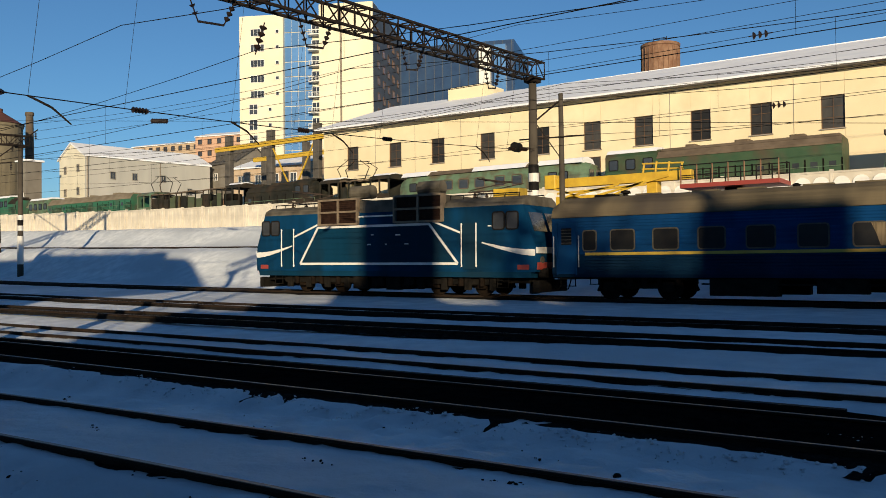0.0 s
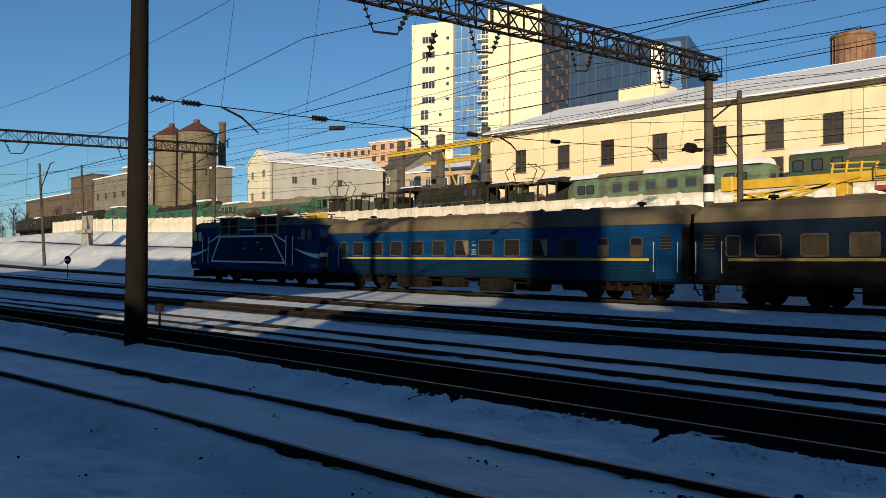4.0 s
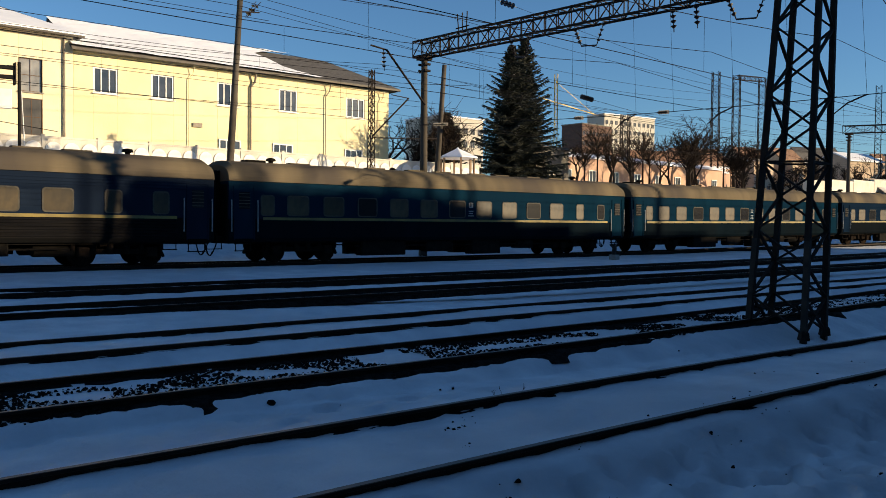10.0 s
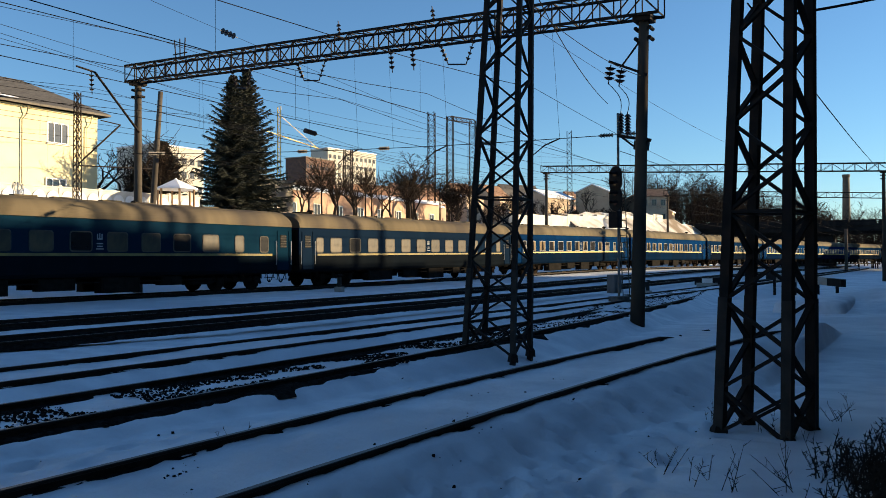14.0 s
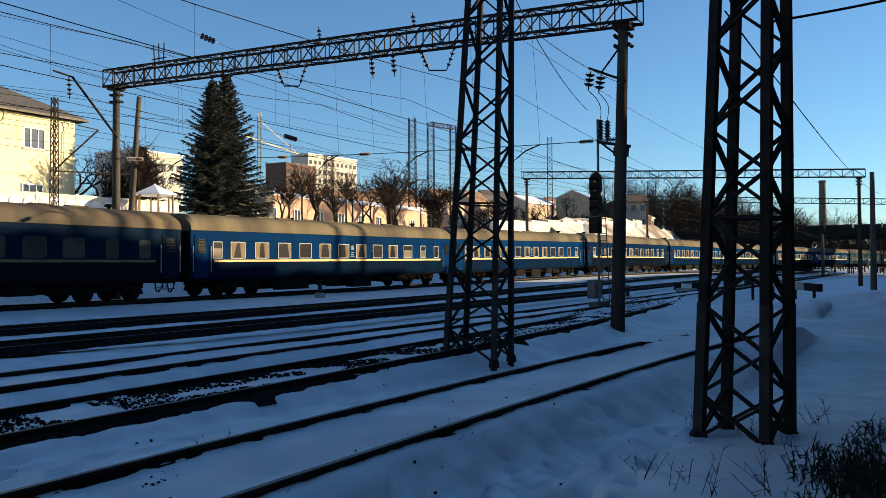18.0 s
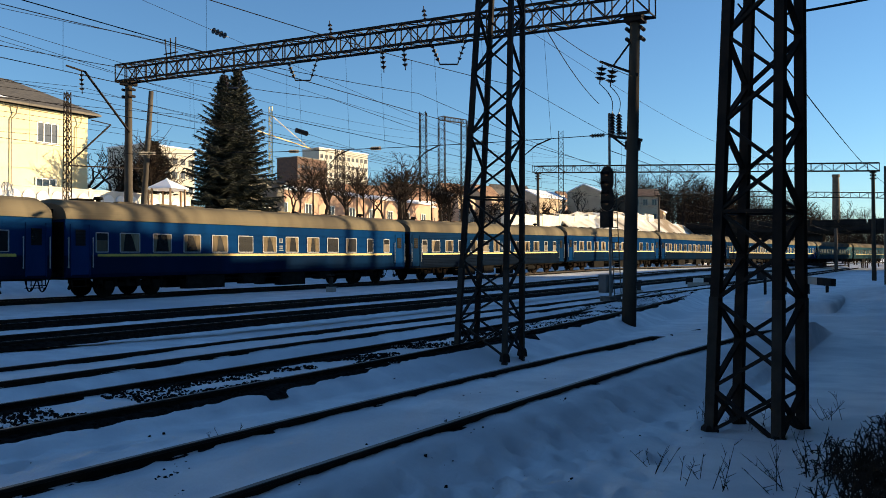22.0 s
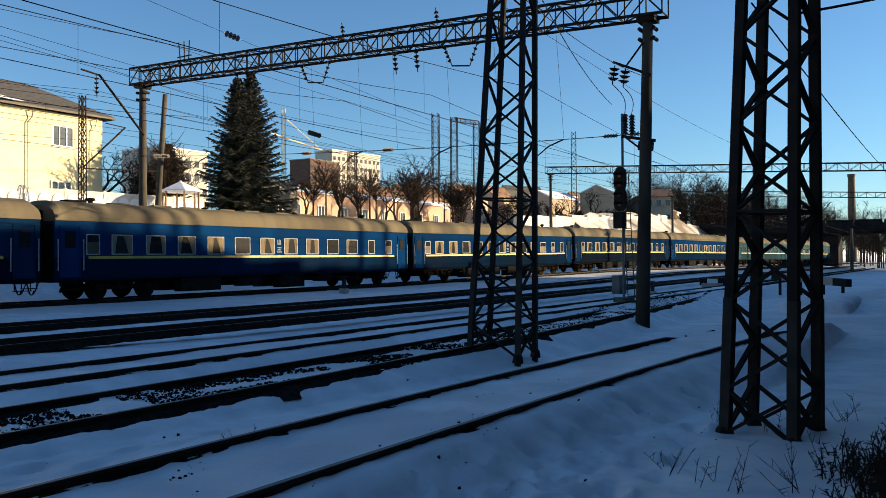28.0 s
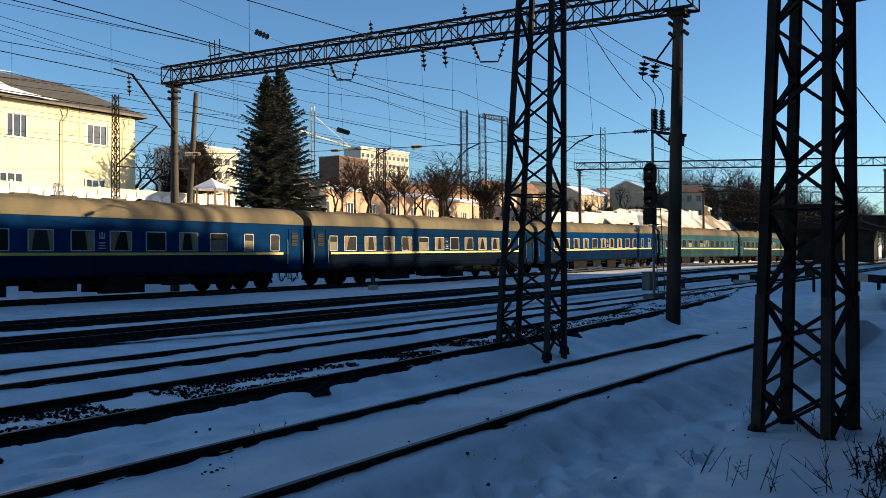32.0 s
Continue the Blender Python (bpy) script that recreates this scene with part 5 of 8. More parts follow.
def other_buildings():
    wsm = shared_window(1.2, 1.4, 2, 1, WHITEWIN, GLASSD, 0.1, 0.08)
    wdk = shared_window(1.4, 1.5, 2, 1, STEELWIN, GLASSD, 0.1, 0.08)
    wfl = shared_window(1.5, 1.6, 2, 1, DIMFRAME, GLASSD, 0.1, 0.07)
    wtn = shared_window(1.0, 1.3, 2, 1, DIMFRAME, GLASSD, 0.1, 0.09)
    whouse = mat("white_house_plaster", (0.72, 0.66, 0.52), 0.85, col2=(0.62, 0.57, 0.45), scale=0.3, bump=0.1)
    pink = mat("pink_plaster", (0.55, 0.34, 0.23), 0.85, col2=(0.46, 0.28, 0.19), scale=0.4, bump=0.1)
    sand = mat("sand_brick", (0.50, 0.38, 0.26), 0.9, col2=(0.40, 0.29, 0.20), scale=0.6, bump=0.2)
    grey = mat("grey_render", (0.20, 0.18, 0.15), 0.9, col2=(0.14, 0.12, 0.10), scale=0.4, bump=0.2)
    brick = mat("red_brick", (0.12, 0.06, 0.04), 0.9, col2=(0.07, 0.042, 0.032), scale=1.0, bump=0.3)
    sooty = mat("dark_brown_brick", (0.12, 0.09, 0.062), 0.9, col2=(0.07, 0.053, 0.04), scale=0.8, bump=0.2)
    panelw = mat("panel_white", (0.50, 0.45, 0.37), 0.85, col2=(0.42, 0.38, 0.31), scale=0.2)
    # white gabled house and its neighbour
    hs = simple_block("gabled_house", "long white gabled house with shade-grey flank and snowy tin roof", (-134.0, 76.4, 5.5), -8, 10.1, 22.7, 14.6, whouse, 2, 3, wtn, 4.5, 3.8, "gable_y", None, 2.4)
    for y, z in ((4.6, 11.0), (8.4, 11.0), (13.6, 11.0), (4.6, 6.2), (13.6, 6.2), (18.6, 9.0)):
        put_window(hs, wtn, (10.165, y, z), 90)
    # Added slab whose grey holds the shade of the long side.
    mb = MB()
    mb.box((10.13, 11.35, 6.3), (0.06, 22.7, 16.6))
    part("side_cladding", mb, mat("flank_shade_grey", (0.42, 0.40, 0.36), 0.7, col2=(0.33, 0.32, 0.29), scale=0.4, bump=0.1, stretch=(1, 1, 0.15)), hs, "long side greyed for its shade")
    for y in (0.4, 13.0):
        mb = MB()
        mb.tube((10.24, y, -1), (10.24, y, 14.4), 0.09, n=8)
        part("drain_pipe", mb, PIPE, hs)
    # Grey here stands in for shade on white walls.
    dr = simple_block("dark_roof_house", "white house end with a dark dormered roof", (-123.6, 99.6, 6), -8, 9, 8, 14.6, grey, 2, 3, wsm, 4, 3.8, "gable_x", SLATE, 2.8)
    for x in (2.2, 6.2):
        mb = MB()
        mb.box((x, 1.6, 16.0), (1.6, 2.2, 2.0))
        part("dormer", mb, SLATE, dr)
    simple_block("low_annex", "low sandy annex with a snowy roof beside the gantry", (-97.5, 83, 6), 8, 13, 9, 10.5, sand, 4, 3, wsm, 2, 3.0, "gable_x", None, 1.5)
    simple_block("annex", "narrow grey plastered annex by the silos", (-131.6, 68.0, 5.5), 0, 2.7, 2.5, 13.4, grey, 1, 2, wsm, 3, 4, "flat")
    # far brick flats behind
    simple_block("apartment_house", "far sand-coloured apartment house with many windows", (-222, 150, 6), 12, 34, 14, 32.5, sand, 12, 9, wdk, 4, 3.3, "gable_x", None, 1.5)
    simple_block("apartment_house", "far pink apartment house with snow on its roof", (-196, 153, 6), 16, 26, 14, 33.5, pink, 8, 9, wdk, 4, 3.4, "gable_x", None, 1.8)
    simple_block("apartment_house", "far cream block beyond the gantry", (-112, 150, 6), 25, 14, 12, 22, sand, 4, 5, wdk, 4, 3.6, "gable_x", None, 2.5)
    # buildings at the left end
    # The dark brick on workshop and shed puts their shade into colour.
    simple_block("workshop", "dark brown workshop building", (-236.8, 80, 6), 0, 16, 12, 20, sooty, 4, 3, wdk, 3, 4.5, "flat", SLATE, side_cols=3)
    simple_block("workshop", "grey flat-roofed workshop with few windows", (-220.5, 80.5, 6), 0, 22, 14, 18.5, grey, 4, 3, wdk, 4, 4.5, "flat")
    simple_block("mill_building", "dark plastered mill building next to the silos", (-205, 82, 6), 10, 22, 12, 20.5, grey, 3, 5, wsm, 4, 4.2, "flat")
    simple_block("low_shed", "long low shed with a snowy roof", (-290, 84, 6), 0, 50, 12, 17, sooty, 9, 2, wdk, 3, 4, "flat")
    # silos
    for x, y, r, h in ((-152.6, 75.5, 3.9, 22.2), (-166.0, 76.5, 3.6, 23.2)):
        s = thing("silo", "round grey concrete silo with a red conical roof", "silo", (x, y, 6), group="grain silos")
        mb = MB()
        mb.lathe([(r, -1), (r, h - 0.5), (r + 0.15, h - 0.5), (r + 0.15, h)], n=28)
        part("shell", mb, mat("silo_concrete", (0.165, 0.138, 0.09), 0.9, col2=(0.105, 0.088, 0.06), scale=0.5, bump=0.3, stretch=(1, 1, 0.3)), s)
        mb = MB()
        mb.lathe([(r + 0.35, h), (0.6, h + 2.3), (0.6, h + 2.9), (0.25, h + 3.0)], n=28)
        part("roof", mb, mat("dark_red_roof_paint", (0.11, 0.035, 0.022), 0.7, col2=(0.075, 0.03, 0.02), scale=1.2, bump=0.2), s, "dark red conical roof")
        ld = MB()
        ld.box((0, -r - 0.15, h / 2), (0.5, 0.1, h))
        part("ladder", ld, STEEL, s)
    st = thing("chimney_stack", "tall dark round brick chimney stack", "chimney", (-158, 84, 6), group="chimneys")
    mb = MB()
    mb.lathe([(1.05, -1), (0.68, 25.6), (0.8, 25.7), (0.8, 26.3)], n=18)
    part("shaft", mb, sooty, st)
    cy = thing("water_tower", "rusty riveted round water tank behind the depot", "water tower", (-35.4, 96, 6), group="water towers")
    mb = MB()
    mb.lathe([(2.25, -1), (2.25, 21.6), (2.35, 21.7), (2.35, 22.0)], n=24)
    part("tank", mb, RUST, cy)
    mb = MB()
    mb.box((0, 0, 0), (0.08, 0.08, 5))
    stave = mb.mesh("stave", RUST)
    for i in range(24):
        a = 2 * math.pi * i / 24
        part("stave", stave, None, cy, at=(2.27 * math.cos(a), 2.27 * math.sin(a), 19)).rotation_euler = (0, 0, a)
    rl = MB()
    rl.tube((-0.8, 0, 22), (-0.8, 0, 23), 0.04, n=5)
    rl.tube((0.8, 0, 22), (0.8, 0, 23), 0.04, n=5)
    rl.tube((-0.8, 0, 22.9), (0.8, 0, 22.9), 0.04, n=5)
    part("hatch_rail", rl, STEEL, cy)
    # gantry with yellow runway beam
    g = thing("crane_gantry", "concrete columns carrying a yellow crane runway beam", "gantry", (0, 0, 6))
    for y in (72.0, 82.0):
        for x in (-85.3, -77.4, -69.3):
            mb = MB()
            mb.box((x * y / 72 * (1 if y < 75 else 0.92), y, 6.3), (1.0, 0.7, 13.4), ch=0.05)
            part("column", mb, CONCD, g)
        mb = MB()
        k = 1 if y < 75 else 82 / 72 * 0.92
        mb.box((-78.0 * k, y - 0.2, 11.3), (19.5, 0.4, 0.6))
        part("runway_beam", mb, YELLOW, g, "yellow painted crane beam")
    for x0, x1 in ((-76.8, -73.0), (-69.8, -73.6)):
        mb = MB()
        mb.bar((x0, 71.8, 10.6), (x1, 71.8, 4.2), 0.15)
        part("brace", mb, YELLOW, g)
    # right side: pink cottage, far flats, houses above the cutting
    simple_block("cottage", "low pink plastered cottage under bare trees", (66.4, 60.5, 5.6), 0, 33, 9, 4.2, pink, 8, 1, wsm, 1.4, 3, "gable_x", None, 0.8)
    # Grey wall colour carries the shade of an unlit building end.
    simple_block("dark_shed", "grey shed beside the fir trees", (60.2, 58.4, 5.4), 0, 6.0, 5, 4.6, grey, 1, 1, wsm, 1.2, 3, "flat", SLATE)
    simple_block("tower_flats", "distant white block of flats with balconies", (259, 210, 10), -8, 28, 10, 37.5, panelw, 11, 10, wfl, 2, 3.5, "flat")
    simple_block("brick_shell", "unfinished red brick building in the distance", (234, 200, 10), 0, 17, 10, 30.5, brick, 9, 7, wdk, 3, 3.9, "flat", grey)
    simple_block("tower_flats", "distant white flats behind the fir trees", (132.5, 160, 6), 0, 15, 14, 24.0, panelw, 6, 6, wfl, 3, 3.4, "flat")
    rng = random.Random(9)
    for k in range(44):
        x = 104 + 3.4 * k + rng.uniform(-3, 3)
        y = 66 + rng.uniform(0, 36) + k * 0.8
        wl = (sand, pink, sand, pink, sand)[k % 5]
        h = rng.uniform(3.4, 6.0) + k * 0.18
        simple_block("town_house", "town house above the cutting with snow on its roof", (x, y, 5.5 + lift(x)), rng.uniform(-32, -4), rng.uniform(6.0, 11.0), 4.5, h, wl, 2, max(1, int((h - 2.9) / 3.1) + 1), wtn, 1.3, 3.1, "gable_x" if k % 3 else "flat", ROOFSNOW if k % 3 == 0 else SLATE if k % 3 == 1 else RUST, 2.2)
    # tower crane far off
    c = thing("tower_crane", "distant yellow tower crane over the roofs", "crane", (236, 215, 6))
    mb = MB()
    truss(mb, (0, 0, 0), (0.01, 0, 55), 1.6, 1.6, 24, 0.1)
    part("mast", mb, YELLOW, c)
    mb = MB()
    mb.bar((-9, 0, 45), (30, 0, 41), 0.3)
    mb.bar((0, 0, 52), (22, 0, 42), 0.15)
    part("jib", mb, YELLOW, c)
    # retaining wall and slope over the right end of the train
    wl = thing("retaining_wall", "white concrete retaining wall above the cutting", "wall", kind="structure")
    pm = MB()
    pm.box((0, 0, 0), (5.9, 0.5, 3.4))
    pme = pm.mesh("wall_panel", FENCE)
    for i in range(11):
        x = 96 + 6 * i
        part("panel", pme, None, wl, at=(x, 46.0, 5.1 + lift(x) + 0.11 * i))
    sl = MB()
    for j in range(9):
        for i in range(25):
            x = lerp(112, 187, i / 24)
            v = j / 8
            top = lerp(8.6, 10.4, min(1, i / 9)) - 0.03 * max(0.0, x - 160) + 0.5 * noise.noise((x * 0.12, 3, 1))
            sl.v.append((x, lerp(35.5, 47.0, v), lerp(0.3 + rise(x), top, v ** 1.2) + 0.4 * noise.noise((x * 0.2, v * 3, 7))))
    sl.f = [(j * 25 + i, j * 25 + i + 1, (j + 1) * 25 + i + 1, (j + 1) * 25 + i) for j in range(8) for i in range(24)]
    tagged(part("embankment", sl, mat("patchy_bank_snow", (0.62, 0.62, 0.62), 0.7, col2=(0.42, 0.38, 0.32), scale=0.45, bump=0.6, bscale=1.2, col3=(0.20, 0.15, 0.10), scale3=0.16, spec=0.2), smooth=True), "snowy embankment beside the main line", "embankment", kind="structure")
    # road bridge
    BRIDGE = mat("dark_bridge_concrete", (0.028, 0.025, 0.022), 0.95, spec=0.1, col2=(0.016, 0.014, 0.013), scale=0.6, bump=0.2)
    b = thing("road_bridge", "dark concrete road bridge across the tracks", "bridge", (192, 0, 0))
    spans = [("deck", (0, -6.5, 8.4), (11, 113, 1.5)), ("kerb_beam", (-5.6, -6.5, 9.0), (0.4, 113, 0.5)), ("pier", (0, 20.2, 3.8), (7, 3.2, 7.8)), ("pier", (0, 2.0, 3.8), (7, 1.6, 7.8)), ("abutment", (1, 31.5, 3.6), (9, 13, 8.2)), ("abutment", (0, -48, 3.6), (11, 20, 8.2))]
    spans += [("girder", (dx, -11, 7.45), (0.5, 104, 0.7)) for dx in (-4.6, -1.5, 1.5, 4.6)]
    for nm, c, s in spans:
        mb = MB()
        mb.box(c, s, ch=0.04)
        part(nm, mb, BRIDGE, b)
    for i in range(22):
        mb = MB()
        mb.box((-5.55, -60 + 5.2 * i, 9.6), (0.2, 4.9, 0.75), ch=0.03)
        part("parapet_panel", mb, BRIDGE, b)
    st = thing("chimney_stack", "far sooty brick factory chimney", "chimney", (330, 28, 3), group="chimneys")
    mb = MB()
    mb.lathe([(1.7, -3), (1.15, 28.6), (1.35, 28.8), (1.35, 29.6)], n=16)
    part("shaft", mb, sooty, st)
    # houses on the brow above the slope
    for x, y, rz, w, zt, wl, rf in ((163, 58, 8, 7.5, 17.6, sand, ROOFSNOW), (166.5, 52.5, -65, 5.5, 16.6, sand, RUST), (169, 50, 20, 6.0, 15.8, sooty, RUST), (172, 47.5, 10, 5.0, 13.6, sand, ROOFSNOW), (150, 66, -12, 9, 16.0, sand, ROOFSNOW)):
        simple_block("town_house", "sandy house on the brow above the cutting", (x, y, 8.6), rz, w, 7, zt - 10.2, wl, 3, max(1, int((zt - 13.2) / 3.0) + 1), wtn, 1.5, 3.0, "gable_x", rf, 1.6)
    # garden pavilion
    z = 5.35
    p = thing("gazebo", "small wooden gazebo with a white pointed roof", "gazebo", (43.5, 50.2, z))
    mb = MB()
    mb.lathe([(1.75, 2.05), (1.7, 2.15), (0.12, 2.85), (0.06, 2.95)], n=6)
    part("roof", mb, ROOFSNOW, p, "snow-white six-sided roof")
    wood = mat("gazebo_wood", (0.30, 0.19, 0.11), 0.8, col2=(0.22, 0.14, 0.08), scale=3)
    for i in range(6):
        a = math.pi * i / 3
        mb = MB()
        mb.box((1.4 * math.cos(a), 1.4 * math.sin(a), 0.95), (0.13, 0.13, 2.3), a)
        part("post", mb, wood, p)
        mb = MB()
        q = math.pi * (i + 1) / 3
        mb.bar((1.4 * math.cos(a), 1.4 * math.sin(a), 0.7), (1.4 * math.cos(q), 1.4 * math.sin(q), 0.7), 0.08)
        part("rail", mb, wood, p)
    mb = MB()
    mb.lathe([(1.6, -0.4), (1.6, 0.02)], n=6)
    part("floor", mb, wood, p)


depot()
house()
fence()
tower()
other_buildings()


# ---- engines and machines in the upper yard ----
BLACKLOCO = mat("sooty_black_paint", (0.014, 0.015, 0.013), 0.8, spec=0.15, col2=(0.028, 0.028, 0.022), scale=1.2, bump=0.1, col3=(0.045, 0.032, 0.022), scale3=0.5)
OLIVE = mat("olive_paint", (0.07, 0.085, 0.042), 0.6, col2=(0.07, 0.085, 0.045), scale=1.0, bump=0.1, col3=(0.13, 0.09, 0.05), scale3=0.5)
GREENB = mat("fresh_green_paint", (0.020, 0.115, 0.062), 0.6, col2=(0.032, 0.13, 0.075), scale=1.6, col3=(0.07, 0.075, 0.05), scale3=0.5, bump=0.05)
DUSTROOF = mat("dusty_tan_roof", (0.22, 0.18, 0.125), 0.85, col2=(0.15, 0.12, 0.08), scale=1.0, bump=0.2)
BROWNROOF = mat("brown_loco_roof", (0.095, 0.068, 0.045), 0.85, col2=(0.15, 0.11, 0.075), scale=1.2, bump=0.2)


def diesel(x0, x1, label, main, cab_at, cab_len, hood_h=3.5, cab_h=4.3, kind="hood", roof=BROWNROOF, snow=True, rails=True, ends=RED, seed=0, cab_m=None):
    """A diesel engine between x0 and x1 on the upper yard's track."""
    rng = random.Random(seed)
    L = x1 - x0
    zc = 5.72 + rise((x0 + x1) / 2)
    t = thing("diesel_locomotive", label, "locomotive", ((x0 + x1) / 2, 61.7, zc), group="yard locomotives")
    w = 1.4
    mb = MB()
    mb.box((0, 0, 1.25), (L, 2.9, 0.35), ch=0.06)
    part("frame", mb, UNDER, t)
    for x in (-L * 0.3, L * 0.3):
        b = part("bogie", BOGIE_FRAME, None, t, at=(x, 0, 0))
        for dx in (-1.2, 1.2):
            for s in (-1, 1):
                part("wheel", WHEEL, None, b, at=(dx, s * 0.76, 0.48))
    tank = MB()
    tank.box((0, 0, 0.75), (L * 0.24, 2.4, 0.75), ch=0.1)
    part("fuel_tank", tank, UNDER, t)
    c0, c1 = cab_at * L - L / 2, cab_at * L - L / 2 + cab_len
    segs = [(-L / 2 + 0.3, c0), (c1, L / 2 - 0.3)]
    for a, b in segs:
        if b - a < 0.4:
            continue
        hb = MB()
        hw = w if kind == "full" else 1.2
        ring = [(-hw, 1.42), (hw, 1.42), (hw, hood_h - 0.45), (hw - 0.35, hood_h), (-hw + 0.35, hood_h), (-hw, hood_h - 0.45)]
        hb.sweep(ring, a, b)
        part("hood", hb, main, t)
        rf = MB()
        rf.sweep([(-hw + 0.3, hood_h + 0.005), (hw - 0.3, hood_h + 0.005), (hw - 0.5, hood_h + 0.22), (-hw + 0.5, hood_h + 0.22)], a + 0.2, b - 0.2)
        part("hood_roof", rf, roof, t, "rust-brown roof")
        if kind == "full":
            sh = MB()
            sh.sweep([(-hw - 0.01, hood_h - 0.44), (-hw + 0.36, hood_h + 0.012), (-hw + 0.3, hood_h - 0.02), (-hw, hood_h - 0.46)], a + 0.02, b - 0.02)
            part("roof_shoulder", sh, roof, t)
        n = max(1, int((b - a) / 1.15))
        for i in range(n):
            x = lerp(a, b, (i + 0.5) / n)
            dm = MB()
            dm.box((x, -hw - 0.012, 2.2), ((b - a) / n - 0.12, 0.03, 1.35))
            pd = part("door_panel", dm, main, t)
            sm = MB()
            sm.box((x + (b - a) / n / 2, -hw - 0.01, 2.2), (0.09, 0.03, 1.5))
            part("door_gap", sm, UNDER, t)
            kk = rng.random()
            if kk < 0.45:
                lv = MB()
                for q in range(7):
                    lv.box((x, -hw - 0.035, 1.75 + 0.15 * q), ((b - a) / n - 0.3, 0.03, 0.06))
                part("louvre", lv, BLACKLOCO, pd)
            elif kk < 0.7:
                lv = MB()
                lv.box((x, -hw - 0.03, 2.55), (0.45, 0.02, 0.4))
                part("pane", lv, GLASSD, pd)
        ln = MB()
        ln.box(((a + b) / 2, -hw - 0.02, hood_h - 0.5), (b - a, 0.08, 0.12))
        part("drip_rail", ln, roof, t)
        ln = MB()
        ln.box(((a + b) / 2, -hw - 0.012, 1.5), (b - a, 0.05, 0.1))
        part("sill", ln, UNDER, t)
        sm = MB()
        for i in range(3):
            x = lerp(a, b, (i + 0.6) / 3.4)
            sm.box((x, 0.1, hood_h + 0.3), (rng.uniform(0.6, 1.6), 1.2, 0.3), ch=0.1)
        part("roof_gear", sm, roof, t)
    cb = MB()
    ring = [(-w, 1.42), (w, 1.42), (w, cab_h - 0.4), (w - 0.3, cab_h - 0.08), (0.6, cab_h), (-0.6, cab_h), (-w + 0.3, cab_h - 0.08), (-w, cab_h - 0.4)]
    cb.sweep(ring, c0, c1)
    part("cab", cb, cab_m or main, t)
    for i in range(max(1, int(cab_len / 1.1))):
        n = max(1, int(cab_len / 1.1))
        x = lerp(c0, c1, (i + 0.5) / n)
        f = part("window", frame_mesh(0.8, 0.85, 0.04, 0.06, BLACK), None, t, at=(x, -w, cab_h - 1.5))
        part("pane", pane_mesh(0.7, 0.75, GLASSD), None, f, at=(0, 0, 0.05))
    if snow:
        sn = MB()
        sn.sweep([(-w + 0.15, cab_h - 0.16), (w - 0.15, cab_h - 0.16), (w - 0.4, cab_h + 0.14), (0, cab_h + 0.22), (-w + 0.4, cab_h + 0.14)], c0 + 0.05, c1 - 0.05)
        part("snow_cap", sn, ROOFSNOW, t, "snow lying on the cab roof")
    else:
        sn = MB()
        sn.sweep([(-w + 0.2, cab_h - 0.2), (w - 0.2, cab_h - 0.2), (0.5, cab_h + 0.08), (-0.5, cab_h + 0.08)], c0 - 0.1, c1 + 0.1)
        part("cab_roof", sn, roof, t)
    if rails:
        n = int(L / 1.5)
        for s in (-1,):
            rl = MB()
            rl.tube((-L / 2 + 0.2, s * 1.42, 2.42), (L / 2 - 0.2, s * 1.42, 2.42), 0.03, n=5)
            rl.tube((-L / 2 + 0.2, s * 1.42, 1.95), (L / 2 - 0.2, s * 1.42, 1.95), 0.025, n=5)
            for i in range(n + 1):
                x = lerp(-L / 2 + 0.2, L / 2 - 0.2, i / n)
                rl.tube((x, s * 1.42, 1.42), (x, s * 1.42, 2.42), 0.025, n=5)
            part("railing", rl, GREENL, t, "thin green walkway railing")
    for s in (-1, 1):
        em = MB()
        em.box((s * (L / 2 - 0.1), 0, 1.3), (0.2, 2.8, 0.7))
        part("buffer_beam", em, ends, t)
        cp = MB()
        cp.box((s * (L / 2 + 0.3), 0, 1.0), (0.7, 0.35, 0.35))
        part("coupler", cp, UNDER, t)
    return t


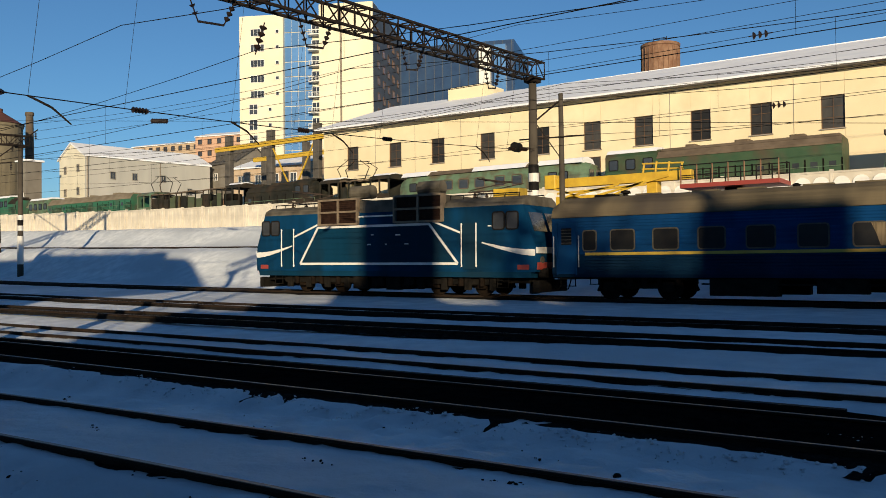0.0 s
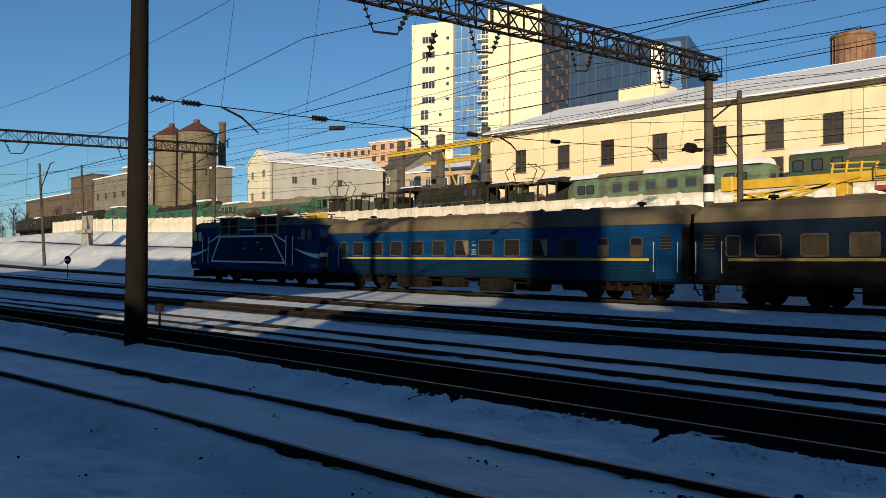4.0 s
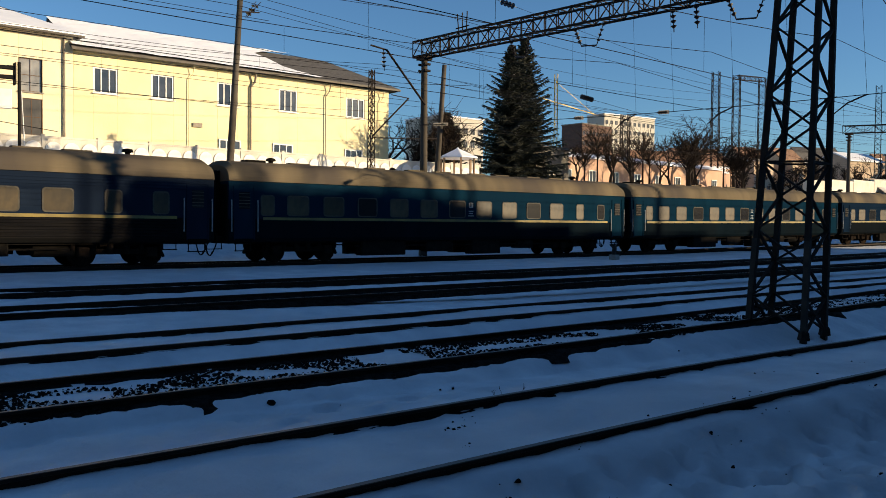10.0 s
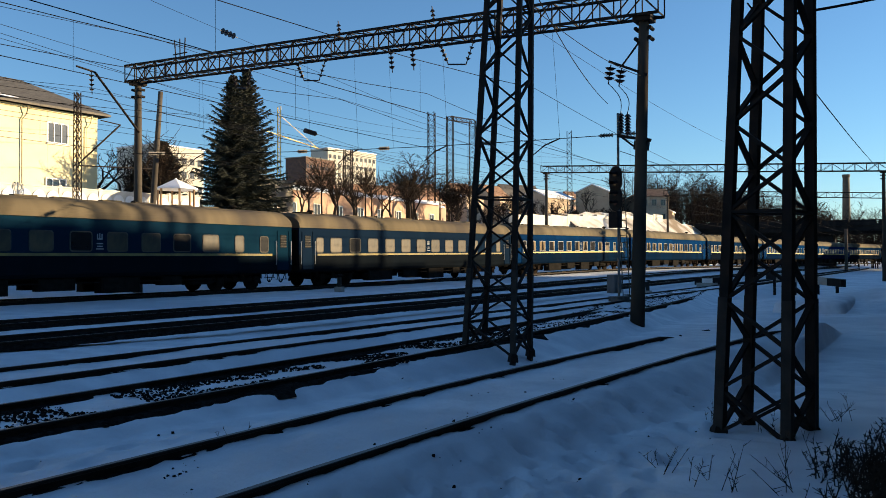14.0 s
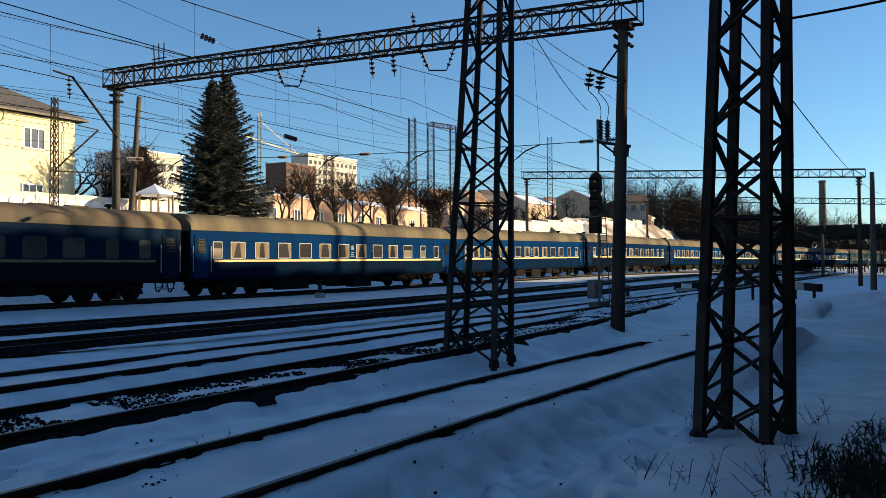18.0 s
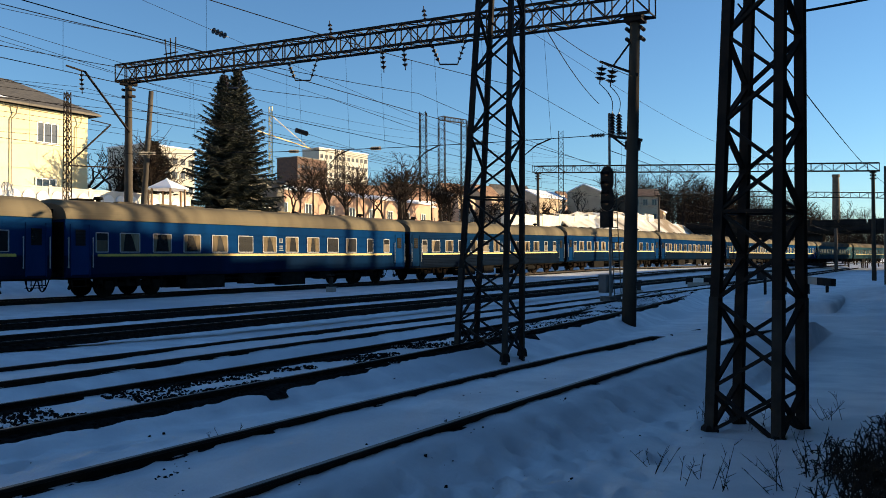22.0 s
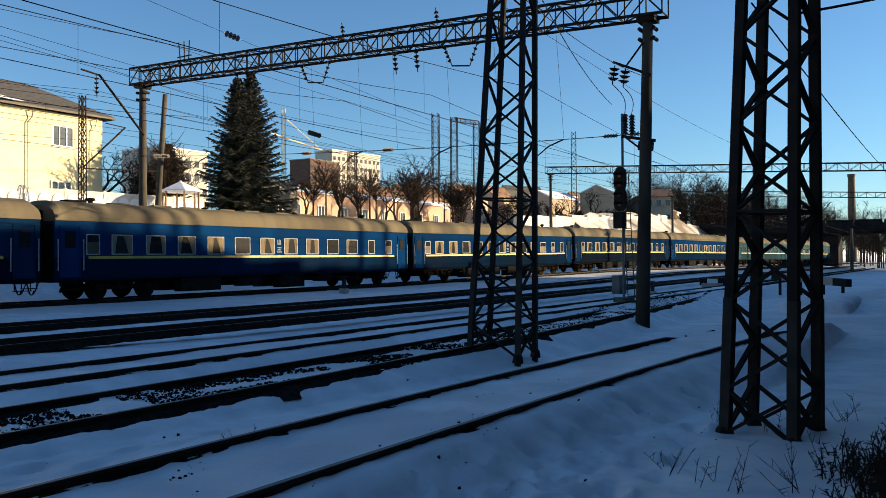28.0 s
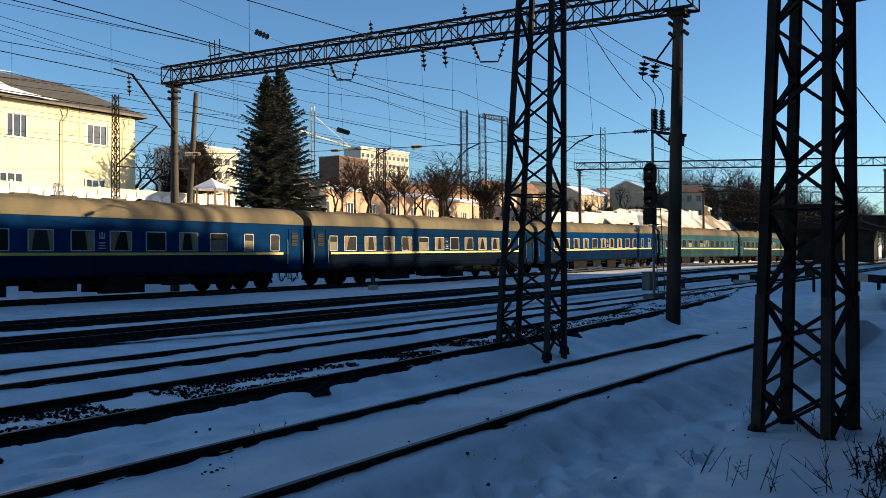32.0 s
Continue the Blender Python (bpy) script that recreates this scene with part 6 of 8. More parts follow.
def stripped_engine(x0, x1, label, pale, pantograph, seed):
    """An engine gutted for parts: open cabs on posts, bare machinery between them and a buckled roof edge."""
    rng = random.Random(seed)
    L = x1 - x0
    t = thing("stripped_locomotive", label, "locomotive", ((x0 + x1) / 2, 61.7, 5.72 + rise((x0 + x1) / 2)), group="yard locomotives")
    def bx(name, c, sz, m, ch=0.0, lab=""):
        mb = MB()
        mb.box(c, sz, ch=ch)
        return part(name, mb, m, t, lab)
    bx("frame", (0, 0, 1.25), (L, 2.9, 0.4), UNDER, 0.06)
    for x in (-L * 0.3, L * 0.3):
        b = part("bogie", BOGIE_FRAME, None, t, at=(x, 0, 0))
        for dx in (-1.2, 1.2):
            for s in (-1, 1):
                part("wheel", WHEEL, None, b, at=(dx, s * 0.76, 0.48))
    for c0, c1, m in ((-L / 2 + 0.2, -L / 2 + 2.8, pale), (L / 2 - 2.6, L / 2 - 0.2, BLACKLOCO)):
        xm = (c0 + c1) / 2
        bx("cab_side", (xm, -1.38, 1.95), (c1 - c0, 0.08, 1.0), m)
        bx("cab_side", (xm, 1.38, 2.9), (c1 - c0, 0.08, 2.9), m)
        for x in (c0 + 0.08, xm, c1 - 0.08):
            bx("cab_post", (x, -1.38, 3.1), (0.16, 0.1, 1.5), m)
        mb = MB()
        mb.sweep([(-1.45, 3.82), (1.45, 3.82), (1.2, 4.15), (0.5, 4.34), (-0.5, 4.34), (-1.2, 4.15)], c0 - 0.1, c1 + 0.1)
        part("cab_roof", mb, m, t, "rounded cab roof")
        if rng.random() < 0.8:
            mb = MB()
            mb.sweep([(-1.1, 4.22), (1.1, 4.22), (0.8, 4.42), (0, 4.52), (-0.8, 4.42)], c0 + 0.2, c1 - 0.3)
            part("snow_cap", mb, ROOFSNOW, t, "snow lying on the cab roof")
    x = -L / 2 + 3.1
    while x < L / 2 - 3.0:
        l, h = rng.uniform(0.7, 1.7), rng.uniform(1.2, 2.5)
        if rng.random() < 0.3:
            mb = MB()
            mb.tube((x, -0.5, 2.3), (x + l, -0.5, 2.3), 0.55, n=14)
            part("cylinder", mb, BLACKLOCO if rng.random() < 0.6 else RUST, t)
        else:
            bx("machinery", (x + l / 2, rng.uniform(-0.5, 0.2), 1.45 + h / 2), (l * 0.9, 1.7, h), (BLACKLOCO, BLACKLOCO, OLIVE, UNDER)[rng.randrange(4)], 0.08)
        if rng.random() < 0.6:
            bx("panel", (x + l / 2, -1.36, 2.2 + rng.uniform(0, 0.5)), (l * 0.8, 0.06, 1.5), (BLACKLOCO, OLIVE, BLACKLOCO)[rng.randrange(3)])
        bx("post", (x, -1.38, 2.65), (0.1, 0.1, 2.4), BLACKLOCO)
        x += l + 0.12
    mb = MB()
    n = 9
    mb.path([(lerp(-L / 2 + 2.6, L / 2 - 2.4, i / n), -1.3, 3.9 + rng.uniform(-0.12, 0.08)) for i in range(n + 1)], [0.09] * (n + 1), 6)
    part("roof_edge", mb, BROWNROOF, t, "buckled rusty roof edge")
    for i in range(3):
        xx = lerp(-L / 2 + 3.5, L / 2 - 4.5, i / 2 + rng.uniform(-0.08, 0.08))
        bx("roof_sheet", (xx, 0.1, 3.95), (rng.uniform(1.2, 2.4), 2.3, 0.1), BROWNROOF if i % 2 else BLACKLOCO)
    if pantograph:
        xx = -L / 2 + 3.4
        pg = MB()
        for y in (-0.5, 0.5):
            pg.bar((xx - 0.9, y, 4.1), (xx - 1.5, y * 1.2, 5.3), 0.06)
            pg.bar((xx - 1.5, y * 1.2, 5.3), (xx - 0.2, y, 6.1), 0.05)
            pg.bar((xx + 2.0, y, 4.1), (xx + 2.7, y * 1.2, 5.2), 0.06)
            pg.bar((xx + 2.7, y * 1.2, 5.2), (xx + 1.4, y, 6.0), 0.05)
            pg.bar((xx - 1.0, y, 4.15), (xx + 2.2, y, 4.15), 0.07)
        pg.bar((xx - 0.3, -0.9, 6.1), (xx + 1.5, -0.9, 6.02), 0.06)
        pg.bar((xx - 0.3, 0.9, 6.1), (xx + 1.5, 0.9, 6.02), 0.06)
        part("pantograph", pg, BLACK, t, "raised bent pantograph")


def railcar(x0, x1, label):
    """A pale green streamlined engine with side windows and a rounded cab."""
    L = x1 - x0
    zc = 5.72 + rise((x0 + x1) / 2)
    t = thing("railcar", label, "railcar", ((x0 + x1) / 2, 61.7, zc))
    w = 1.45
    mb = MB()
    ring = [(-w, 1.2), (w, 1.2), (w, 3.3), (w - 0.3, 3.9), (0.6, 4.25), (-0.6, 4.25), (-w + 0.3, 3.9), (-w, 3.3)]
    mb.sweep(ring, -L / 2 + 1.2, L / 2 - 1.6)
    part("body", mb, GREENL, t)
    for s, d in ((-1, 1.2), (1, 1.6)):
        nb = MB()
        n = len(ring)
        xa = s * (L / 2 - d)
        for f, x in ((1.0, xa), (0.96, xa + s * d * 0.5), (0.86, xa + s * d)):
            nb.v += [(x, u * f, 1.2 + (z - 1.2) * (f if z > 2 else 1)) for u, z in ring]
        for j in range(2):
            nb.f += [(j * n + i, j * n + (i + 1) % n, (j + 1) * n + (i + 1) % n, (j + 1) * n + i) for i in range(n)]
        nb.f.append(tuple(2 * n + i for i in range(n)))
        part("cab_end", nb, GREENL, t, "rounded cab end")
        for y in (-0.62, 0.62):
            wm = MB()
            wm.box((s * (L / 2 + 0.005), y, 3.05), (0.06, 0.85, 0.75))
            part("windscreen", wm, GLASSD, t)
        for dx in (0.5, 1.5):
            f = part("window", frame_mesh(0.85, 0.8, 0.04, 0.06, BLACK), None, t, at=(s * (L / 2 - d - dx), -w, 2.55))
            part("pane", pane_mesh(0.75, 0.7, GLASSD), None, f, at=(0, 0, 0.05))
    rf = MB()
    rf.sweep([(-w + 0.2, 3.96), (w - 0.2, 3.96), (0.7, 4.35), (-0.7, 4.35)], -L / 2 + 1.3, L / 2 - 1.4)
    part("roof", rf, BROWNROOF, t, "rust-streaked brown roof")
    for a, b in ((-L / 2 + 0.2, -L / 2 + 3.2), (-1.5, 3.8), (L / 2 - 4.6, L / 2 - 0.6)):
        sn = MB()
        sn.sweep([(-w + 0.1, 3.98), (w - 0.1, 3.98), (w - 0.5, 4.4), (0, 4.55), (-w + 0.5, 4.4)], a, b)
        part("snow_cap", sn, ROOFSNOW, t, "snow lying on the roof")
    for i in range(6):
        x = -L / 2 + 5.6 + 1.7 * i + (0.35 if i > 2 else 0)
        f = part("window", frame_mesh(1.05, 0.95, 0.05, 0.07, BROWNROOF), None, t, at=(x, -w, 2.5))
        part("pane", pane_mesh(1.05, 0.75, GLASSD), None, f, at=(0, 0, 0.05))
    for z, h, m in ((1.75, 0.12, YELLOW), (1.45, 0.3, OLIVE)):
        bd = MB()
        bd.box((-0.2, -w - 0.012, z), (L - 3.2, 0.02, h))
        part("side_band", bd, m, t)
    un = MB()
    un.box((0, 0, 1.0), (L - 1, 2.6, 0.5))
    part("underframe", un, UNDER, t)
    for x in (-L * 0.3, L * 0.3):
        b = part("bogie", BOGIE_FRAME, None, t, at=(x, 0, 0))
        for dx in (-1.2, 1.2):
            for s in (-1, 1):
                part("wheel", WHEEL, None, b, at=(dx, s * 0.76, 0.48))


def yard():
    # track under the upper yard's engines
    t = thing("railway_track", "snowy track of the upper yard behind the fence", "railway track", group="yard tracks", kind="structure")
    for s in (-0.76, 0.76):
        mb = MB()
        xs = [-240 + 6 * i for i in range(50)]
        for a, b in zip(xs, xs[1:]):
            mb.bar((a, 61.7 + s, 5.63 + rise(a)), (b, 61.7 + s, 5.63 + rise(b)), 0.07, 0.16)
        part("rail", mb, RAIL, t)
    diesel(-7.5, 9.7, "dark green shunting engine with snow on its cab", GREEN, 0.17, 2.9, 4.3, 4.25, rails=True, seed=1)
    diesel(-27.2, -9.5, "green diesel engine with a rusty roof and red end", GREEN, 0.02, 4.2, 4.45, 4.7, "full", rails=True, seed=2)
    railcar(-47.6, -28.4, "pale green streamlined railcar streaked with rust")
    stripped_engine(-58.0, -48.6, "sooty black engine gutted for parts with a bent pantograph", BLACKLOCO, True, 41)
    diesel(-69.0, -58.3, "black burnt-out engine with open sides", BLACKLOCO, 0.7, 2.4, 3.9, 4.4, "full", BLACKLOCO, False, True, BLACKLOCO, 5)
    stripped_engine(-88.6, -69.6, "old stripped engine with pale green cab and raised pantograph", GREENL, True, 46)
    diesel(-114.5, -89.4, "bright green diesel engine with cab at one end", GREENB, 0.03, 5.0, 3.7, 4.2, "full", DUSTROOF, True, True, RED, 7, GREENL)
    diesel(-137.0, -117.0, "green diesel engine half hidden by poles", GREENB, 0.7, 3.6, 3.7, 4.3, "full", BLACKLOCO, True, True, RED, 8)
    diesel(-160.0, -139.0, "green engine dusted with snow", GREENB, 0.1, 3.6, 3.6, 4.3, "full", OLIVE, True, True, RED, 9)
    diesel(-188.0, -163.0, "dark wagon-like engine under snow", BLACKLOCO, 0.5, 3.0, 3.8, 4.1, "full", BLACKLOCO, True, False, BLACKLOCO, 10)
    diesel(-216.0, -190.5, "long dark snow-dusted engine at the yard's end", BLACKLOCO, 0.5, 3.0, 3.8, 4.1, "full", BLACKLOCO, True, False, BLACKLOCO, 14)
    # yellow crane and red platform wagon on the siding
    zs = profile(-18, 43.6) + 0.16
    c = thing("track_crane", "yellow track crane with its boom lowered on a wagon", "track crane", (-18.8, 43.6, zs))
    def bx(t, name, cc, s, m, ch=0.04, lab=""):
        mb = MB()
        mb.box(cc, s, ch=ch)
        return part(name, mb, m, t, lab)
    bx(c, "wagon_deck", (0, 0, 1.2), (9.6, 2.8, 0.35), UNDER)
    for x in (-3.0, 3.0):
        b = part("bogie", BOGIE_FRAME, None, c, at=(x, 0, 0))
        for dx in (-1.2, 1.2):
            for s in (-1, 1):
                part("wheel", WHEEL, None, b, at=(dx, s * 0.76, 0.48))
    bx(c, "machine_house", (-1.6, 0.4, 2.0), (3.8, 2.0, 1.3), YELLOW)
    bx(c, "boom", (0.6, -0.6, 3.4), (8.0, 0.55, 0.5), YELLOW, 0.03, "yellow box boom")
    bx(c, "boom_head", (-3.7, -0.6, 3.5), (0.7, 0.7, 0.8), YELLOW)
    for x0, z0, x1, z1 in ((-3.2, 2.8, 2.2, 3.0), (-2.6, 2.6, 0.6, 3.1), (-1.0, 2.5, 3.4, 3.4), (-3.4, 3.1, -1.6, 2.5), (0.2, 2.5, 2.0, 3.2)):
        mb = MB()
        mb.bar((x0, -0.95, z0), (x1, -0.95, z1), 0.11)
        part("ram", mb, YELLOW, c)
    bx(c, "stand", (2.4, -0.4, 2.3), (0.6, 0.7, 2.0), YELLOW)
    for x in (1.9, 2.6, 3.3, 4.0):
        mb = MB()
        mb.tube((x, -0.8, 3.4), (x + 0.12, -0.8, 4.25 - 0.12 * abs(x - 2.6)), 0.06, n=6)
        part("cage_post", mb, YELLOW, c)
    for z in (3.85, 4.15):
        mb = MB()
        mb.tube((1.9, -0.8, z), (4.2, -0.8, z - 0.1), 0.05, n=6)
        part("cage_rail", mb, YELLOW, c)
    r = thing("platform_wagon", "red railed working platform on a maintenance wagon", "wagon", (-12.2, 43.6, zs))
    bx(r, "wagon_body", (0, 0, 1.4), (5.2, 2.6, 1.0), mat("wagon_brown", (0.10, 0.045, 0.03), 0.7, col2=(0.14, 0.07, 0.04), scale=2))
    for x in (-1.6, 1.6):
        for s in (-1, 1):
            part("wheel", WHEEL, None, r, at=(x, s * 0.76, 0.48))
    bx(r, "platform", (0, 0, 2.75), (5.0, 2.4, 0.22), RED, 0.03, "red platform floor")
    bx(r, "lift_column", (0, 0, 2.3), (0.8, 0.8, 0.9), UNDER)
    for s in (-1, 1):
        for x in (-2.45, -1.6, -0.8, 0, 0.8, 1.6, 2.45):
            mb = MB()
            mb.tube((x, s * 1.15, 2.8), (x, s * 1.15, 3.85), 0.035, n=6)
            part("rail_post", mb, BLACK if s > 0 else RUST, r)
        for z in (3.3, 3.85):
            mb = MB()
            mb.tube((-2.45, s * 1.15, z), (2.45, s * 1.15, z), 0.03, n=6)
            part("handrail", mb, BLACK, r)


yard()


# ---- masts, portals and overhead line ----
PORC = mat("insulator_brown", (0.02, 0.012, 0.010), 0.3, spec=0.3, col2=(0.012, 0.008, 0.007), scale=5)
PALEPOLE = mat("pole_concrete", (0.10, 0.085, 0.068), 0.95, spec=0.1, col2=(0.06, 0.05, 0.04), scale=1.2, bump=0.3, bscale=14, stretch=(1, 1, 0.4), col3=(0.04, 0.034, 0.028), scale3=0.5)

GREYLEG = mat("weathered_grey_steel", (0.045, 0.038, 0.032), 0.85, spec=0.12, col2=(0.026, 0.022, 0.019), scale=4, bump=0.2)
# Darker copies of the pole concrete.
MIDPOLE = mat("mid_brown_concrete", (0.060, 0.048, 0.036), 0.95, spec=0.08, col2=(0.030, 0.024, 0.019), scale=1.2, bump=0.3, bscale=14, stretch=(1, 1, 0.4))
DARKPOLE = mat("shaded_pole_concrete", (0.016, 0.013, 0.011), 0.95, spec=0.05, col2=(0.008, 0.007, 0.006), scale=1.2, bump=0.3, bscale=14, stretch=(1, 1, 0.4))


def pole(base, top, r0, r1, label, band=False, name="concrete_pole", group="line poles", material=None):
    t = thing(name, label, "pole", base, group=group)
    v = Vector(top) - Vector(base)
    mb = MB()
    mb.path([v * -0.05, v * 0.3, v * 0.6, v], [r0 * 1.02, lerp(r0, r1, 0.3), lerp(r0, r1, 0.6), r1], 14)
    part("shaft", mb, material or PALEPOLE, t, smooth=True)
    if band:
        zs = band
        for i, z in enumerate(zs):
            rr = lerp(r0, r1, z / v.z) + 0.006
            bm = MB()
            bm.tube(v * (z / v.z), v * ((z + 0.42) / v.z), rr, n=14)
            part("band", bm, WHITE if i % 2 == 0 else BLACK, t, "painted warning band")
    return t


def portal(far, near, ztop_far, ztop_near, n, r0=0.21, label="steel lattice portal beam on two concrete columns over the tracks", near_col=True, over=0.6, far_band=(), lean=0.0):
    t = thing("overhead_portal", label, "portal", (far[0], far[1], 0), group="overhead portals")
    o = Vector((far[0], far[1], 0))
    for k, (p, z) in enumerate(((far, ztop_far), (near, ztop_near))):
        if k == 1 and not near_col:
            continue
        g = ground_z(p[0], p[1])
        mb = MB()
        h = z - 0.8
        foot = Vector((lean if k else 0.0, 0, 0))
        mb.path([Vector((p[0], p[1], lerp(g - 0.5, h, i / 4))) - o + foot * (1 - i / 4) for i in range(5)], [r0 * lerp(1.15, 0.8, i / 4) for i in range(5)], 14)
        # Near columns get the darker copies: their shade is put into the colour.
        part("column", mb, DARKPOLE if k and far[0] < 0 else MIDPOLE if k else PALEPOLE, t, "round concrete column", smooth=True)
        hd = MB()
        hd.box(Vector((p[0], p[1], h - 0.1)) - o, (0.62, 0.62, 0.24))
        part("column_head", hd, STEEL, t)
        for dz in ((-0.45, -0.8) if far[0] > 0 else ()):
            for s in (-1, 1):
                hd = MB()
                hd.tube(Vector((p[0] - 0.2, p[1] + 0.24 * s, h + dz)) - o, Vector((p[0] + 0.2, p[1] + 0.24 * s, h + dz)) - o, 0.07, n=8)
                part("clamp", hd, STEEL, t)
        if k == 0 and far_band:
            for i, z0 in enumerate(far_band):
                bm = MB()
                bm.tube(Vector((p[0], p[1], z0)) - o, Vector((p[0], p[1], z0 + 0.42)) - o, r0 * 1.06, n=14)
                part("band", bm, WHITE if i % 2 == 0 else BLACK, t, "painted warning band")
    a, b = Vector((*far, ztop_far)), Vector((*near, ztop_near))
    d = (b - a).normalized()
    mb = MB()
    truss(mb, a - d * over - o, b + d * over - o, 0.7, 0.82, n, 0.04)
    part("beam", mb, STEEL, t, "dark steel lattice beam")
    return t, a, b


def hanger(t, p, w=1.5, drop=1.0, name="suspension"):
    """A V of two insulator strings with a bar between them, hung under a beam at p along the beam."""
    o = t.matrix_basis.translation
    mb = MB()
    p = Vector(p) - o
    l, r = p + Vector((0, -w / 2, 0)), p + Vector((0, w / 2, 0))
    l2, r2 = p + Vector((0, -w / 4, -drop)), p + Vector((0, w / 4, -drop * 0.9))
    insulator(mb, l, l2, 4, 0.1)
    insulator(mb, r, r2, 4, 0.1)
    mb.tube(l2, r2, 0.035, n=6)
    return part(name, mb, PORC, t, "brown insulator strings on a bar")


WIRE = mat("wire", (0.008, 0.007, 0.007), 0.7, 0.0, spec=0.1)


def wire(a, b, sag=0.4, r=0.011, n=14, name="overhead_wire", label="thin dark overhead line wire", group="overhead wires"):
    a, b = Vector(a), Vector(b)
    mb = MB()
    mb.path([a.lerp(b, i / n) - Vector((0, 0, 4 * sag * i / n * (1 - i / n))) for i in range(n + 1)], [r] * (n + 1), 4)
    return tagged(part(name, mb, WIRE), label, "wire", group)


def contact_line(y, xs, za, zc, yoff=0.0):
    """Carrier and contact wire with droppers, through supports at xs."""
    t = thing("overhead_line", "carrier wire and contact wire joined by thin droppers", "overhead line", (0, y, 0), group="contact lines")
    for xa, xb in zip(xs, xs[1:]):
        ca, co = MB(), MB()
        n = 12
        cp, cq = [], []
        for i in range(n + 1):
            u = i / n
            x = lerp(xa, xb, u)
            rr = rise(x) * step(13, 25, y)
            s = 4 * u * (1 - u)
            p, q = Vector((x, 0, za - 1.1 * s + rr)), Vector((x, 0, zc + rr))
            cp.append(p)
            cq.append(q)
            if 0 < i < n and i % 2 == 0:
                dr = MB()
                dr.tube(p, q, 0.005, n=3)
                part("dropper", dr, WIRE, t)
        ca.path(cp, [0.011] * len(cp), 4)
        co.path(cq, [0.010] * len(cq), 4)
        part("carrier_wire", ca, WIRE, t)
        part("contact_wire", co, WIRE, t)
    return t


def cross_span(x, ya, za, yb, zb, tracks_y, beam_z):
    """A tensioned wire across the tracks under a portal, with insulators, thin hangers and a bent steadying arm over each track."""
    t = thing("cross_span", "fixing wire across the tracks with brown insulators and steadying arms", "overhead line", (x, ya, 0), group="cross spans")
    def at(y):
        u = (y - ya) / (yb - ya)
        return Vector((0, y - ya, lerp(za, zb, u) - 0.9 * u * (1 - u)))
    mb = MB()
    mb.path([at(lerp(ya, yb, i / 20)) for i in range(21)], [0.014] * 21, 4)
    part("span_wire", mb, WIRE, t)
    for y0, y1, k, r in ((ya + 0.3, ya + 0.75, 3, 0.09), (ya + 1.1, ya + 1.7, 5, 0.08), (yb - 1.6, yb - 0.8, 5, 0.09)):
        mb = MB()
        insulator(mb, at(y0), at(y1), k, r)
        part("insulator", mb, PORC, t)
    for k, y in enumerate(tracks_y):
        p = at(y - 1.1)
        mb = MB()
        mb.path([p, p + Vector((0, 0.22, -0.07)), p + Vector((0, 0.6, -0.2)), p + Vector((0, 1.1, -0.55))], [0.026, 0.03, 0.03, 0.02], 6)
        part("steady_arm", mb, STEEL, t, "bent steel steadying arm")
        mb = MB()
        insulator(mb, at(y + 1.7), at(y + 2.3), 5, 0.085)
        part("insulator", mb, PORC, t)
        for dy in (-1.1, 1.5):
            q = at(y + dy)
            mb = MB()
            mb.tube(q, Vector((0.25, q.y + 0.4, beam_z)), 0.006, n=4)
            part("hanger", mb, WIRE, t)


def lattice_mast(base, size0, size1, h, n, rz=0.0, label="dark riveted steel lattice mast standing in the snow", leg=0.09, name="lattice_mast", group="lattice masts", brace=0.05, lean=0.0, split=False):
    """Four angle legs that lean together, with crossed bracing on each side."""
    t = thing(name, label, "mast", base, rz, group=group)
    t.matrix_basis = Matrix.Translation(base) @ pose(0, 0, 0, lean) @ pose(0, 0, 0, 0, 0, rz)
    def corner(i, u):
        s = lerp(size0, size1, u) / 2
        return Vector(((-1, 1, 1, -1)[i] * s, (-1, -1, 1, 1)[i] * s, h * u))
    for i in range(4):
        mb = MB()
        mb.bar(corner(i, 0) - Vector((0, 0, 0.5)), corner(i, 1), leg)
        lg = part("leg", mb, STEEL, t)
        if split:
            sl = MB()
            sl.bar(corner(i, 0) - Vector((0, 0, 0.3)), corner(i, 0.17), leg * 1.03)
            part("painted_foot", sl, GREYLEG, lg, "grey painted lower leg")
            ft = MB()
            ft.lathe([(leg * 1.2, -0.1), (leg * 1.0, 0.04), (leg * 0.7, 0.08)], corner(i, 0), 4)
            part("foot_plate", ft, STEEL, lg)
    for i in range(4):
        mb = MB()
        for k in range(n):
            u0, u1 = k / n, (k + 1) / n
            ends = [(corner(i, u0), corner((i + 1) % 4, u1), 1.0), (corner((i + 1) % 4, u0), corner(i, u1), 1.0)]
            if split and k:
                ends = [ends[(k + i) % 2]]
            if k in (4, n - 4):
                ends.append((corner(i, u1), corner((i + 1) % 4, u1), 1.4))
            for p, q, f in ends:
                if not split:
                    mb.bar(p, q, brace * f, brace * 0.6)
                    continue
                one = MB()
                one.bar(p, q, brace * f, brace * 0.6)
                part("brace", one, STEEL, t)
        if not split:
            ob = part("bracing", mb, STEEL, t)
            tagged(ob, kind="stuff")
    return t


